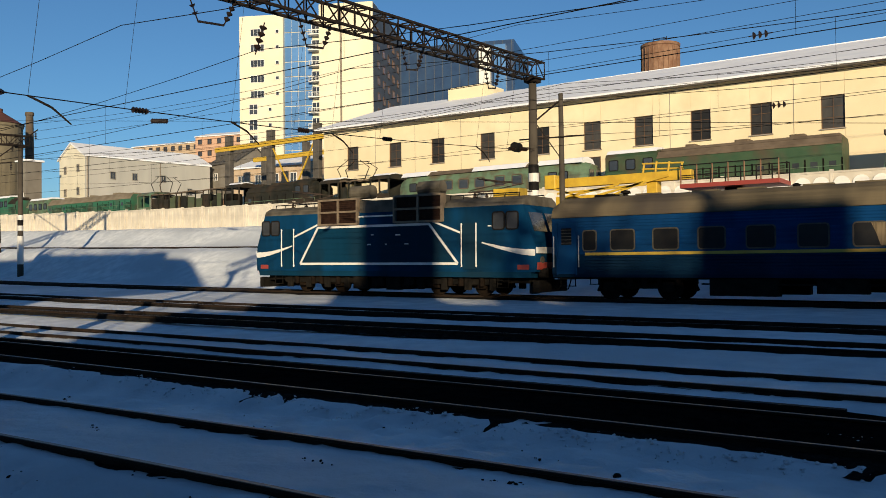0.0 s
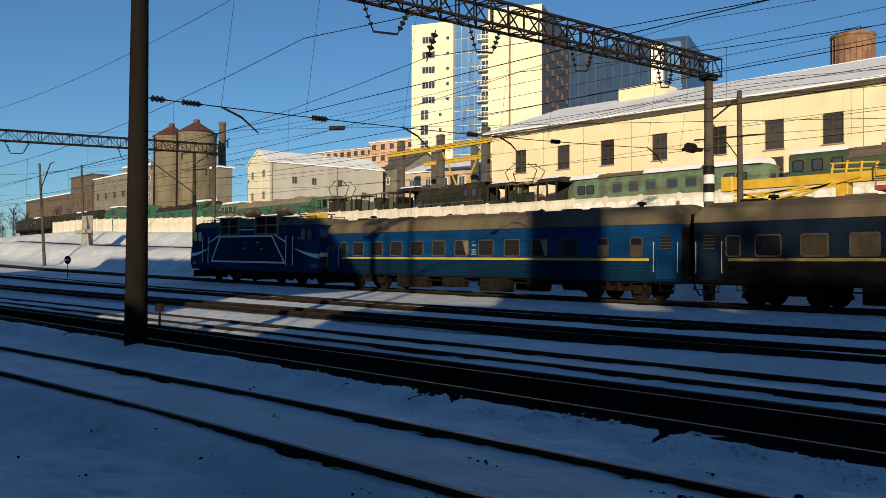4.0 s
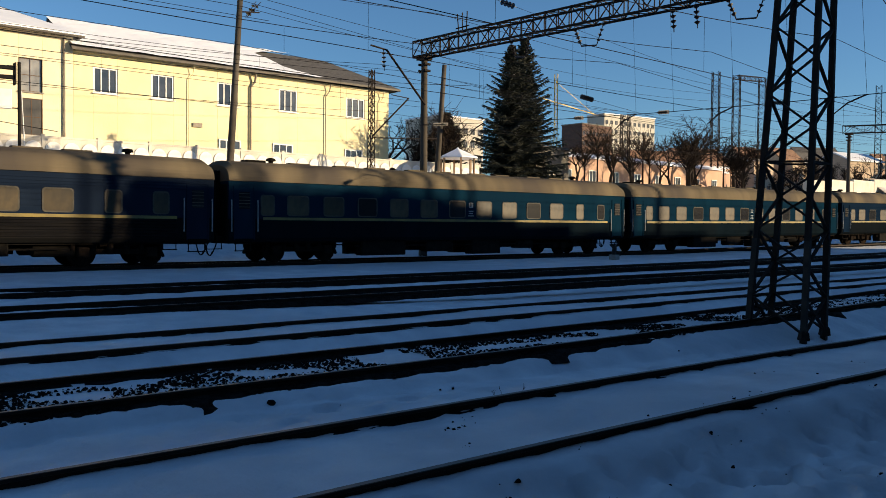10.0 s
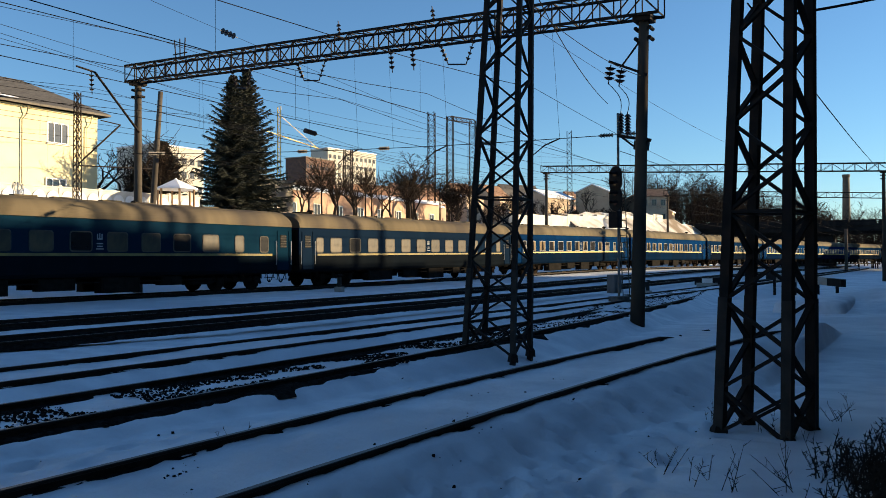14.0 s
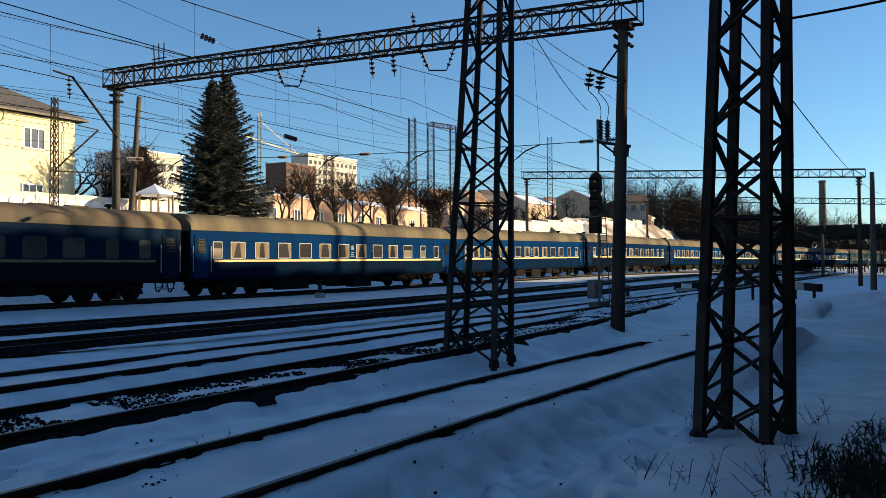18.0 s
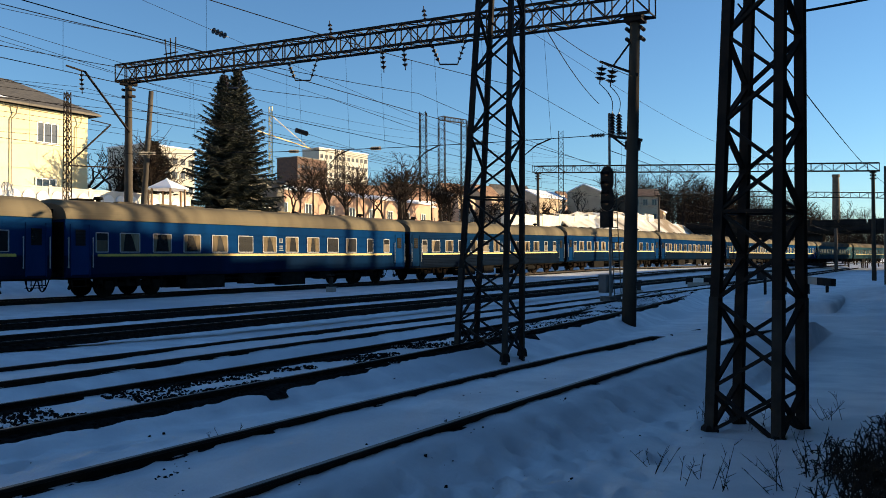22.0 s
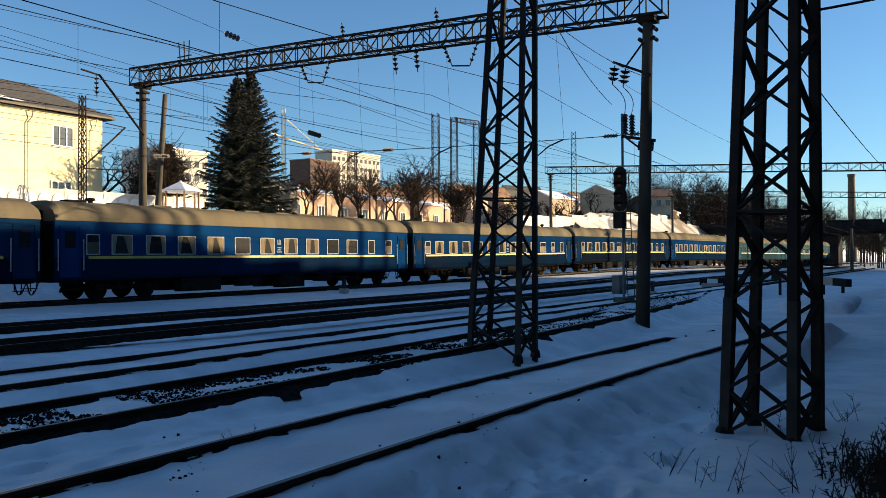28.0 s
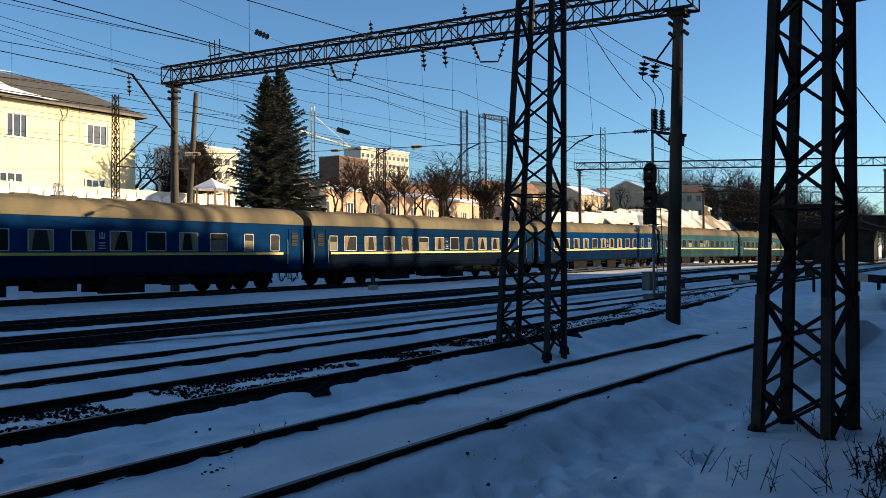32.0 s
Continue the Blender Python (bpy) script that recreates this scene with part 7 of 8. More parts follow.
def masts():
    # portal left of the eye
    t, a, b = portal((-19.6, 35.5), (-19.4, 8.1), 11.75, 10.4, 34, 0.24, far_band=(5.0, 5.42, 5.84, 6.26))
    for u, w in ((0.56, 1.6), (0.72, 1.9), (0.14, 1.2), (0.36, 1.4)):
        p = a.lerp(b, u) - Vector((0, 0, 0.8))
        hanger(t, p, w, 1.0)
    ins = MB()
    insulator(ins, Vector((0, -17.5, 9.6)), Vector((0, -17.9, 8.5)), 4, 0.13)
    part("insulator", ins, PORC, t)
    # portal right of the eye
    t, a, b = portal((28.05, 35.2), (27.5, 8.5), 11.95, 11.0, 36, 0.21, lean=-1.0)
    for u, w in ((0.44, 1.7), (0.72, 1.6), (0.28, 1.3)):
        hanger(t, a.lerp(b, u) - Vector((0, 0, 0.8)), w, 1.0)
    ins = MB()
    for u in (0.60, 0.64):
        p = a.lerp(b, u) - Vector((28.05, 35.2, 0.8))
        insulator(ins, p, p - Vector((0, 0.1, 1.0)), 4, 0.12)
    for u in (0.5, 0.68):
        p = a.lerp(b, u) - Vector((28.05, 35.2, 0))
        insulator(ins, p, p + Vector((0, 0.1, 0.7)), 3, 0.1)
    part("insulator", ins, PORC, t)
    pl = MB()
    for dx in (-0.2, 0.1, 0.4):
        pl.tube((0.2, -3.0 + dx, 12.0), (0.2, -3.0 + dx * 1.3, 13.0), 0.03, n=5)
    pl.bar((0.2, -3.4, 12.25), (0.2, -2.4, 12.25), 0.05)
    part("horn_gap", pl, STEEL, t)
    # gear on the near column of the right portal: two arms with insulators and a switch
    q = Vector((27.2 - 28.05, -35.2, 0))
    for i, (p0, p1, w) in enumerate((((8.3, 8.1), (9.65, 8.72), 0.08), ((8.57, 9.26), (9.2, 8.5), 0.05), ((8.2, 5.88), (9.35, 6.12), 0.1), ((8.4, 5.4), (9.2, 6.05), 0.06), ((8.3, 5.7), (8.75, 5.75), 0.3))):
        mb = MB()
        mb.bar(q + Vector((0, *p0)), q + Vector((0, *p1)), w)
        part("column_bracket", mb, STEEL, t)
    for p0, p1, k, r in (((9.58, 8.6), (9.68, 7.95), 3, 0.19), ((9.2, 8.45), (9.3, 7.82), 3, 0.19), ((9.24, 6.15), (9.24, 6.95), 7, 0.12), ((9.0, 6.1), (9.0, 6.9), 7, 0.12)):
        mb = MB()
        insulator(mb, q + Vector((0, *p0)), q + Vector((0, *p1)), k, r)
        part("insulator", mb, PORC, t)
    for (y0, z0), (y1, z1) in (((9.68, 7.95), (9.24, 6.95)), ((9.3, 7.82), (9.0, 6.9))):
        mb = MB()
        mb.path([q + Vector((0, lerp(y0, y1, u / 6) - 0.18 * math.sin(math.pi * u / 6), lerp(z0, z1, u / 6))) for u in range(7)], [0.014] * 7, 4)
        part("jumper", mb, WIRE, t)
    # portals farther along the line
    t, a, b = portal((-69.4, 36.1), (-69.0, 9.0), 13.1, 11.9, 36, 0.22, far_band=(5.95, 5.53, 5.05))
    for u, w in ((0.3, 1.6), (0.62, 1.8)):
        hanger(t, a.lerp(b, u) - Vector((0, 0, 0.8)), w, 1.0)
    mb = MB()
    mb.tube((0, 0, 2.2), (0, 0, 4.6), 0.245, n=14)
    part("band", mb, WHITE, t, "painted warning band")
    z0 = ground_z(-80, 39.5)
    t = pole((-80.0, 39.5, z0), (-80.3, 39.5, 13.9), 0.24, 0.16, "brown concrete line pole with raked bracket arms and insulators", material=MIDPOLE, band=(0.5,))
    for p, q in (((0, -0.2, 6.2), (-5.2, -2.6, 9.8)), ((0, -0.2, 9.0), (4.2, 1.6, 11.6)), ((-1.6, -0.8, 10.4), (1.8, 0.5, 10.4)), ((-1.4, -0.7, 8.6), (1.5, 0.5, 8.6))):
        mb = MB()
        mb.tube(p, q, 0.05, n=6)
        part("bracket_arm", mb, STEEL, t)
    for p in ((-5.0, -2.5, 9.6), (-1.5, -0.8, 10.4), (1.7, 0.5, 10.4), (4.0, 1.5, 11.4), (1.4, 0.5, 8.6)):
        mb = MB()
        insulator(mb, p, (p[0], p[1], p[2] - 0.8), 4, 0.14)
        part("insulator", mb, PORC, t)
    portal((95.0, 42.0), (95.0, 4.6), 13.7, 11.7, 36, 0.2)
    portal((140.0, 39.4), (140.0, 2.0), 13.7, 11.6, 32, 0.2)
    portal((-170.0, 42.0), (-170.0, 6.0), 16.5, 15.5, 30, 0.2)
    # single poles and bracket masts beyond the train
    t = pole((22.1, 47.0, ground_z(22.1, 47)), (23.05, 47.0, 17.2), 0.24, 0.16, "tall leaning concrete pole behind the main line")
    mb = MB()
    mb.bar((0.9, -0.1, 12.6), (2.1, -0.1, 12.75), 0.07)
    part("cross_arm", mb, STEEL, t)
    ins = MB()
    for dx in (1.3, 1.7):
        insulator(ins, (0.9 + dx * 0.2, -0.1, 12.3), (0.9 + dx * 0.75, -0.1, 13.4), 3, 0.13)
    part("insulator", ins, PORC, t)
    t = pole((-19.55, 38.5, ground_z(-19.5, 38.5)), (-19.6, 38.5, 10.7), 0.17, 0.12, "slim concrete bracket pole beside the portal column")
    mb = MB()
    z0 = ground_z(-19.5, 38.5)
    mb.bar((0, 0, 10.4 - z0), (-1.4, -0.6, 9.2 - z0), 0.08)
    mb.bar((-2.2, -0.6, 8.4 - z0), (1.2, 0.1, 8.4 - z0), 0.07)
    mb.bar((-1.3, -0.6, 9.3 - z0), (0, 0, 7.2 - z0), 0.05)
    part("bracket_arm", mb, STEEL, t)
    pole((72.8, 2.6, ground_z(72.8, 2.6)), (72.8, 2.6, 9.1), 0.24, 0.17, "sunlit concrete pole beside the sidings")
    pole((165.0, 14.1, ground_z(165, 14.1)), (165.0, 14.1, 7.4), 0.3, 0.25, "dark concrete pole before the bridge")
    pole((32.7, 40.0, ground_z(32.7, 40)), (33.5, 40.0, 12.1), 0.2, 0.14, "leaning concrete anchor pole beside the portal column")
    t = lattice_mast((34.9, 50.0, ground_z(34.9, 50)), 0.42, 0.3, 13.4 - ground_z(34.9, 50), 16, label="slim steel lattice mast with bracket arms by the fence", leg=0.05, brace=0.03)
    z0 = ground_z(34.9, 50)
    mb = MB()
    mb.tube((0, -0.1, 8.2 - z0 + 0.3), (3.2, -0.3, 11.6 - z0), 0.06, n=6)
    mb.tube((0, -0.1, 8.4 - z0), (5.8, -0.6, 8.7 - z0), 0.05, n=6)
    mb.tube((3.2, -0.3, 11.6 - z0), (1.6, -0.3, 11.7 - z0), 0.04, n=6)
    part("bracket_arm", mb, STEEL, t)
    # slanted bracket hung on the far column of the right portal
    t = thing("bracket", "raked steel bracket arm with insulator strings on the portal column", "bracket", (28.05, 35.2, 0))
    mb = MB()
    mb.tube((-0.1, -0.2, 8.5), (-2.9, -0.5, 11.0), 0.06, n=6)
    mb.tube((-2.9, -0.5, 11.0), (-3.9, -0.5, 11.1), 0.05, n=6)
    part("arm", mb, STEEL, t)
    ins = MB()
    insulator(ins, (-3.1, -0.5, 11.0), (-3.05, -0.5, 9.9), 4, 0.13)
    part("insulator", ins, PORC, t)
    # left side poles
    t = pole((-108.0, 33.5, ground_z(-108, 33.5)), (-110.5, 33.5, 14.8), 0.2, 0.14, "concrete line pole with a raked bracket arm")
    mb = MB()
    mb.tube((-2.0, 0, 9.5), (3.5, -0.6, 12.3), 0.07, n=6)
    mb.tube((3.5, -0.6, 12.3), (5.0, -0.6, 12.4), 0.05, n=6)
    part("bracket_arm", mb, STEEL, t)
    pole((-130.2, 46.0, ground_z(-130, 46)), (-131.5, 46.0, 17.6), 0.2, 0.15, "slender concrete pole near the fence")
    # lattice masts beside the eye
    lattice_mast((10.09, 1.72, ground_z(10.1, 1.72) - 0.02), 0.78, 0.46, 9.2, 18, -12, "heavy steel lattice mast rising from snowy weeds", 0.108, brace=0.062, lean=1.5, split=True)
    lattice_mast((15.8, 8.14, ground_z(15.8, 8.14) - 0.02), 1.10, 0.59, 10.6, 16, 6, "steel lattice mast standing between the tracks", 0.102, brace=0.06, lean=2.4, split=True)
    # masts of the branch line beyond the houses
    for x, y, h in ((99.9, 62.0, 23.2), (105.1, 62.0, 23.4), (112.0, 62.0, 23.8), (151.5, 62.0, 27.4), (83.0, 64.0, 16.0)):
        z = ground_z(x, y)
        lattice_mast((x, y, z), 1.0, 0.9, h - z, 22, 20, "tall slim steel lattice mast of the branch line", 0.09, group="branch line masts", brace=0.05)
    t = thing("mast_crossbeam", "thin lattice crossbeam joining two branch line masts", "crossbeam", (105.1, 62, 0))
    mb = MB()
    truss(mb, (0, 0, 23.4), (7.0, 0, 23.9), 0.5, 0.6, 9, 0.03)
    part("beam", mb, STEEL, t)
    lattice_mast((168, 30, 4), 1.0, 0.5, 18, 12, 10, "distant lattice mast with short arms", 0.09, brace=0.05, group="branch line masts")


def lines():
    xs = [-330, -250, -170, -69, -19.5, 28, 95, 140, 230, 330]
    contact_line(31.2, xs, 9.0, 6.75)
    contact_line(22.0, xs, 8.8, 6.5)
    contact_line(17.6, xs, 8.6, 6.4)
    contact_line(12.85, xs, 8.3, 6.2)
    contact_line(38.9, [-330, -250, -170, -69, -19.5, 28, 95], 11.2, 9.0)
    # feeders over the poles behind the train and along the depot
    for y, z, sag in ((47.2, 16.2, 1.0), (46.6, 15.2, 1.1), (46.8, 12.9, 0.9)):
        wire((-131, y, z + rise(-131) * 0.8), (22.9, y, z), sag, 0.016)
        wire((22.9, y, z), (99.9, 62 + 0.3 * (y - 47), z + 4.0), sag, 0.016)
        wire((99.9, 62 + 0.3 * (y - 47), z + 4.0), (151.5, 62 + 0.3 * (y - 47), z + 6.0), sag, 0.016)
    for y, z in ((36.2, 10.4), (38.6, 10.6), (39.2, 8.5)):
        for x0, x1 in ((-69, -19.6), (-19.6, 28), (28, 95)):
            wire((x0, y, z + rise(x0)), (x1, y, z + rise(x1)), 0.7, 0.010)
    # wires high over the beam ends
    for y, z in ((34.0, 13.2), (15.0, 12.2)):
        for x0, x1 in ((-170, -69), (-69, -19.5), (-19.5, 28), (28, 95), (95, 200)):
            wire((x0, y, z + 0.6 * rise(x0)), (x1, y, z + 0.6 * rise(x1)), 0.9, 0.012)
    # lines from the near masts
    wire((10.3, 1.5, 4.72), (10.9, -0.38, 5.0), 0.02, 0.016)
    wire((10.2, 1.9, 4.9), (70, 2.0, 7.2), 0.5, 0.012)
    wire((27.6, 8.5, 8.1), (15.8, 8.1, 8.0), 0.3, 0.012)
    wire((27.2, 9.3, 5.6), (95, 12.0, 8.5), 0.5, 0.012)
    wire((26.9, 9.6, 7.2), (16.2, 8.3, 9.6), 0.5, 0.014)


masts()
lines()
cross_span(-19.45, 8.1, 5.95, 35.5, 7.4, (11.4, 17.6, 22.0, 31.2), 10.4)
cross_span(27.8, 8.6, 6.25, 35.0, 7.4, (12.85, 17.6, 22.0, 31.2), 10.6)


# ---- trees and weeds ----
BARK = mat("bark", (0.020, 0.016, 0.013), 0.95, spec=0.1, col2=(0.038, 0.030, 0.024), scale=4, bump=0.5)
TWIG = mat("twigs", (0.020, 0.014, 0.010), 0.95, spec=0.1, col2=(0.034, 0.023, 0.017), scale=2)
NEEDLE = mat("fir_needles", (0.026, 0.032, 0.024), 0.9, col2=(0.062, 0.062, 0.046), scale=0.9, spec=0.2)


def grow(mb, twigs, p, d, l, r, depth, rng, up=0.12):
    """A limb that bends and forks; thin ends go to the twig mesh."""
    n = 3
    for i in range(n):
        q = p + d * (l / n)
        (mb if depth > 1 else twigs).tube(p, q, r * (1 - 0.22 * i / n), r * (1 - 0.22 * (i + 1) / n), n=6 if depth > 2 else 4 if depth > 1 else 3, cap=False)
        d = (d + Vector((rng.gauss(0, 0.10), rng.gauss(0, 0.10), rng.gauss(0.02, 0.07) + up * 0.3))).normalized()
        p = q
    if depth <= 0:
        return
    k = rng.choice((2, 3, 3)) if depth > 1 else rng.choice((3, 4))
    for i in range(k):
        a = rng.uniform(0, 6.283)
        side = d.orthogonal().normalized()
        side = Matrix.Rotation(a, 3, d) @ side
        nd = (d * rng.uniform(0.55, 0.9) + side * rng.uniform(0.45, 0.85) + Vector((0, 0, up))).normalized()
        grow(mb, twigs, p, nd, l * rng.uniform(0.62, 0.85), r * 0.62, depth - 1, rng, up)


def bare_tree(x, y, h, seed, label="bare leafless tree with fine dark twigs", z=None):
    rng = random.Random(seed)
    z = ground_z(x, y) - 0.1 if z is None else z
    t = thing("bare_tree", label, "tree", (x, y, z), group="bare trees")
    mb, tw = MB(), MB()
    grow(mb, tw, Vector((0, 0, 0)), Vector((rng.gauss(0, 0.06), rng.gauss(0, 0.06), 1)).normalized(), h * 0.30, h * 0.022 + 0.03, 5, rng)
    part("trunk", mb, BARK, t, "forking trunk and limbs")
    part("crown", tw, TWIG, t, "airy crown of bare twigs")
    return t


def fir(x, y, h, w, seed, z):
    """Trunk, uneven boughs that sag and lift at the tip, each with many short needle sprays, and a little snow."""
    rng = random.Random(seed)
    t = thing("fir_tree", "tall dark spruce with a little snow on its boughs", "tree", (x, y, z), group="spruces")
    mb = MB()
    mb.tube((0, 0, -0.3), (0, 0, h * 0.98), 0.26, 0.03, n=8)
    part("trunk", mb, BARK, t)
    cr, sn = MB(), MB()
    n = int(300 * h / 15)
    for k in range(n):
        v = ((k + rng.random()) / n) ** 0.85
        zc = h * lerp(0.05, 0.985, v)
        l = (w * (1 - v) ** 0.9 * rng.choice((0.62, 0.8, 0.92, 1.0, 1.18)) + 0.25) * rng.uniform(0.85, 1.1)
        a = k * 2.399 + rng.uniform(-0.4, 0.4)
        u, s = Vector((math.cos(a), math.sin(a), 0)), Vector((-math.sin(a), math.cos(a), 0))
        sag = lerp(0.42, -0.35, v)
        m = max(4, int(l * 3.2))
        last = Vector((0, 0, zc))
        for j in range(m):
            f = (j + 1) / m
            q = Vector((0, 0, zc)) + u * (l * f) + Vector((0, 0, -l * sag * f + l * 0.26 * f * f))
            wd = (0.20 + 0.16 * l) * (1.15 - 0.8 * f) + 0.10
            for sd in (-1, 1):
                for r in range(4):
                    c = last.lerp(q, rng.random())
                    tip = c + s * (sd * wd * rng.uniform(0.5, 1.25)) + u * (wd * rng.uniform(0.2, 1.0)) + Vector((0, 0, -wd * rng.uniform(0.0, 0.75)))
                    e = (u * rng.uniform(0.5, 1.0) + Vector((0, 0, rng.uniform(-0.6, 0.6)))) * 0.11
                    cr.quad(c - e, c + e, tip)
            e = Vector((0, 0, 0.06))
            cr.quad(last - e, q - e * 0.6, q + e * 0.6, last + e)
            if rng.random() < 0.05 and v < 0.8:
                g = q + Vector((0, 0, 0.06))
                sn.quad(g - s * wd * 0.3 - u * 0.1, g + u * 0.16 - s * wd * 0.15, g + s * wd * 0.3, g + s * wd * 0.1 - u * 0.2)
            last = q
    for nm, m, lab, mt in (("crown", cr, "ragged drooping dark boughs", NEEDLE), ("snow_patches", sn, "small patches of snow", SNOW)):
        me = bpy.data.meshes.new(nm)
        me.from_pydata(m.v, [], m.f)
        me.materials.append(mt)
        tagged(part(nm, me, None, t), lab, kind="stuff")


def weeds(x, y, n, h, seed, label="dry brown weed stalks poking through the snow"):
    rng = random.Random(seed)
    z = ground_z(x, y)
    t = thing("weeds", label, "weeds", (x, y, z), kind="stuff")
    mb = MB()
    for i in range(n):
        p = Vector((rng.gauss(0, 0.07), rng.gauss(0, 0.07), -0.05))
        d = Vector((rng.gauss(0, 0.55), rng.gauss(0, 0.55), 1)).normalized()
        l = h * rng.uniform(0.3, 1.0)
        q = p + d * l
        mb.tube(p, q, 0.004, 0.0015, n=4, cap=False)
        for k in range(rng.randint(2, 6)):
            a = p.lerp(q, rng.uniform(0.3, 0.95))
            e = a + Vector((rng.gauss(0, 0.5), rng.gauss(0, 0.5), rng.uniform(0.2, 0.9))).normalized() * l * rng.uniform(0.12, 0.3)
            mb.tube(a, e, 0.0035, 0.0015, n=3, cap=False)
    part("stalks", mb, TWIG, t)


def shrub(x, y, n, h, seed, label="dark tangled thorn bush rising from the snow"):
    """Many crossing stalks with short side twigs."""
    rng = random.Random(seed)
    t = thing("thorn_bush", label, "bush", (x, y, ground_z(x, y)), group="thorn bushes")
    mb = MB()
    for i in range(n):
        p = Vector((rng.gauss(0, 0.22), rng.gauss(0, 0.14), -0.05))
        d = Vector((rng.gauss(0, 0.55), rng.gauss(0, 0.4), 1)).normalized()
        l = h * rng.uniform(0.35, 1.0)
        q = p + d * l
        mb.tube(p, q, 0.007, 0.003, n=4, cap=False)
        for k in range(9):
            a = p.lerp(q, rng.uniform(0.1, 1.0))
            e = a + Vector((rng.gauss(0, 0.6), rng.gauss(0, 0.6), rng.uniform(-0.3, 0.8))).normalized() * l * rng.uniform(0.1, 0.35)
            mb.tube(a, e, 0.005, 0.002, n=3, cap=False)
    part("bush", mb, BARK, t)


def wood(x0, x1, y0, y1, n, h, seed, label, low=0.25, wide=1.0):
    """A far stand of leafless trees, too many to tell apart."""
    rng = random.Random(seed)
    mb = MB()
    for i in range(n):
        x, y = rng.uniform(x0, x1), rng.uniform(y0, y1)
        z = ground_z(x, y)
        hh = h * rng.uniform(0.6, 1.1)
        mb.tube((x, y, z - 0.3), (x, y, z + hh * 0.8), 0.16, 0.05, n=4, cap=False)
        for k in range(34):
            a = rng.uniform(0, 6.283)
            f = rng.uniform(low, 0.9)
            p = Vector((x, y, z + hh * f * 0.85))
            l = wide * hh * 0.34 * (1.1 - f * 0.6) * rng.uniform(0.5, 1.1)
            q = p + Vector((math.cos(a) * 0.7, math.sin(a) * 0.7, rng.uniform(0.4, 1.0))).normalized() * l
            mb.tube(p, q, 0.05, 0.02, n=3, cap=False)
            for m in range(4):
                c = p.lerp(q, rng.uniform(0.4, 1))
                e = c + Vector((rng.gauss(0, 0.6), rng.gauss(0, 0.6), rng.uniform(0, 1))).normalized() * l * 0.45
                mb.tube(c, e, 0.03, 0.012, n=3, cap=False)
    me = bpy.data.meshes.new("wood")
    me.from_pydata(mb.v, [], mb.f)
    me.materials.append(TWIG)
    tagged(new("far_wood", me), label, "trees", kind="stuff")


def plants():
    fir(59.4, 58.4, 15.6, 5.0, 1, 5.4)
    fir(57.0, 57.8, 14.4, 4.6, 2, 5.4)
    bare_tree(48.6, 63.5, 8.2, 77)
    bare_tree(50.6, 62.6, 7.4, 78)
    fir(52.3, 62.0, 7.8, 2.6, 7, 5.4)
    for i, (x, y, h) in enumerate(((51.5, 66.0, 8.5), (49.8, 69.0, 9.0), (50.0, 61.0, 7.0), (64.0, 55.6, 6.0), (72.5, 55.0, 7.5), (81.5, 56.2, 6.6), (86.5, 57.0, 8.5), (109, 58, 7.0), (138, 57, 7.0), (70.8, 56.5, 7.5), (79.0, 56.0, 6.5), (89.5, 58.5, 10.5), (93.0, 60.0, 8.0), (98.0, 58.0, 7.0), (103.5, 60.0, 7.5), (118, 58, 7.5), (127, 60, 7.0), (152, 58, 8.0), (165, 56, 9.0))):
        bare_tree(x, y, h, 20 + i)
    wood(98, 180, 54, 63, 46, 5.5, 17, "bare scrub and garden trees above the cutting")
    wood(62.5, 97, 53.5, 57.5, 16, 6.6, 23, "dense bare garden trees before the cottage", 0.62, 2.0)
    wood(46.5, 54, 60, 66, 8, 8.0, 24, "bare trees beside the two-storey house", 0.2, 1.4)
    wood(205, 300, 26, 75, 260, 19, 5, "far leafless wood beyond the bridge")
    wood(215, 420, -30, 28, 260, 17, 6, "far leafless trees along the line")
    wood(60, 190, 95, 150, 60, 12, 7, "leafless trees between the far houses")
    wood(-330, -215, 60, 110, 50, 12, 8, "leafless trees behind the far sheds")
    wood(-300, -120, 170, 240, 40, 15, 11, "distant bare trees among the flats")
    for i, (x, y, n, h) in enumerate(((6.27, 6.36, 4, 0.3), (7.5, 2.15, 5, 0.62), (7.3, 1.75, 4, 0.42), (7.0, 1.45, 5, 0.5), (7.2, 1.05, 7, 0.6), (15.1, 6.7, 8, 0.25), (8.2, 0.95, 6, 0.45), (9.9, 1.6, 6, 0.4), (10.6, 2.4, 10, 0.35), (11.2, 1.05, 8, 0.5), (6.0, 0.7, 6, 0.35))):
        weeds(x, y, n, h, 60 + i)
    for i, (x, y, n, h) in enumerate(((8.7, 0.42, 34, 0.24), (9.5, 0.5, 20, 0.22), (10.6, 0.4, 20, 0.26), (7.9, 0.55, 30, 0.2), (8.1, 0.3, 40, 0.24), (9.0, 0.2, 36, 0.34), (9.8, 0.1, 30, 0.4), (7.3, 0.2, 30, 0.22), (6.6, 0.12, 26, 0.2), (7.6, 0.5, 18, 0.18), (7.9, 0.72, 34, 0.3), (7.0, 0.5, 44, 0.34), (8.6, 0.8, 26, 0.26), (6.6, 0.34, 44, 0.3), (7.4, 0.32, 56, 0.42), (8.2, 0.45, 50, 0.36))):
        shrub(x, y, n, h, 90 + i)


plants()


# ---- signals, signs and small things of the yard ----
LENS = mat("signal_lens", (0.06, 0.02, 0.02), 0.1, col2=(0.03, 0.03, 0.03), scale=3)


def bx(t, name, c, s, m, ch=0.0, lab="", rz=0.0):
    mb = MB()
    mb.box(c, s, rz, ch)
    return part(name, mb, m, t, lab)


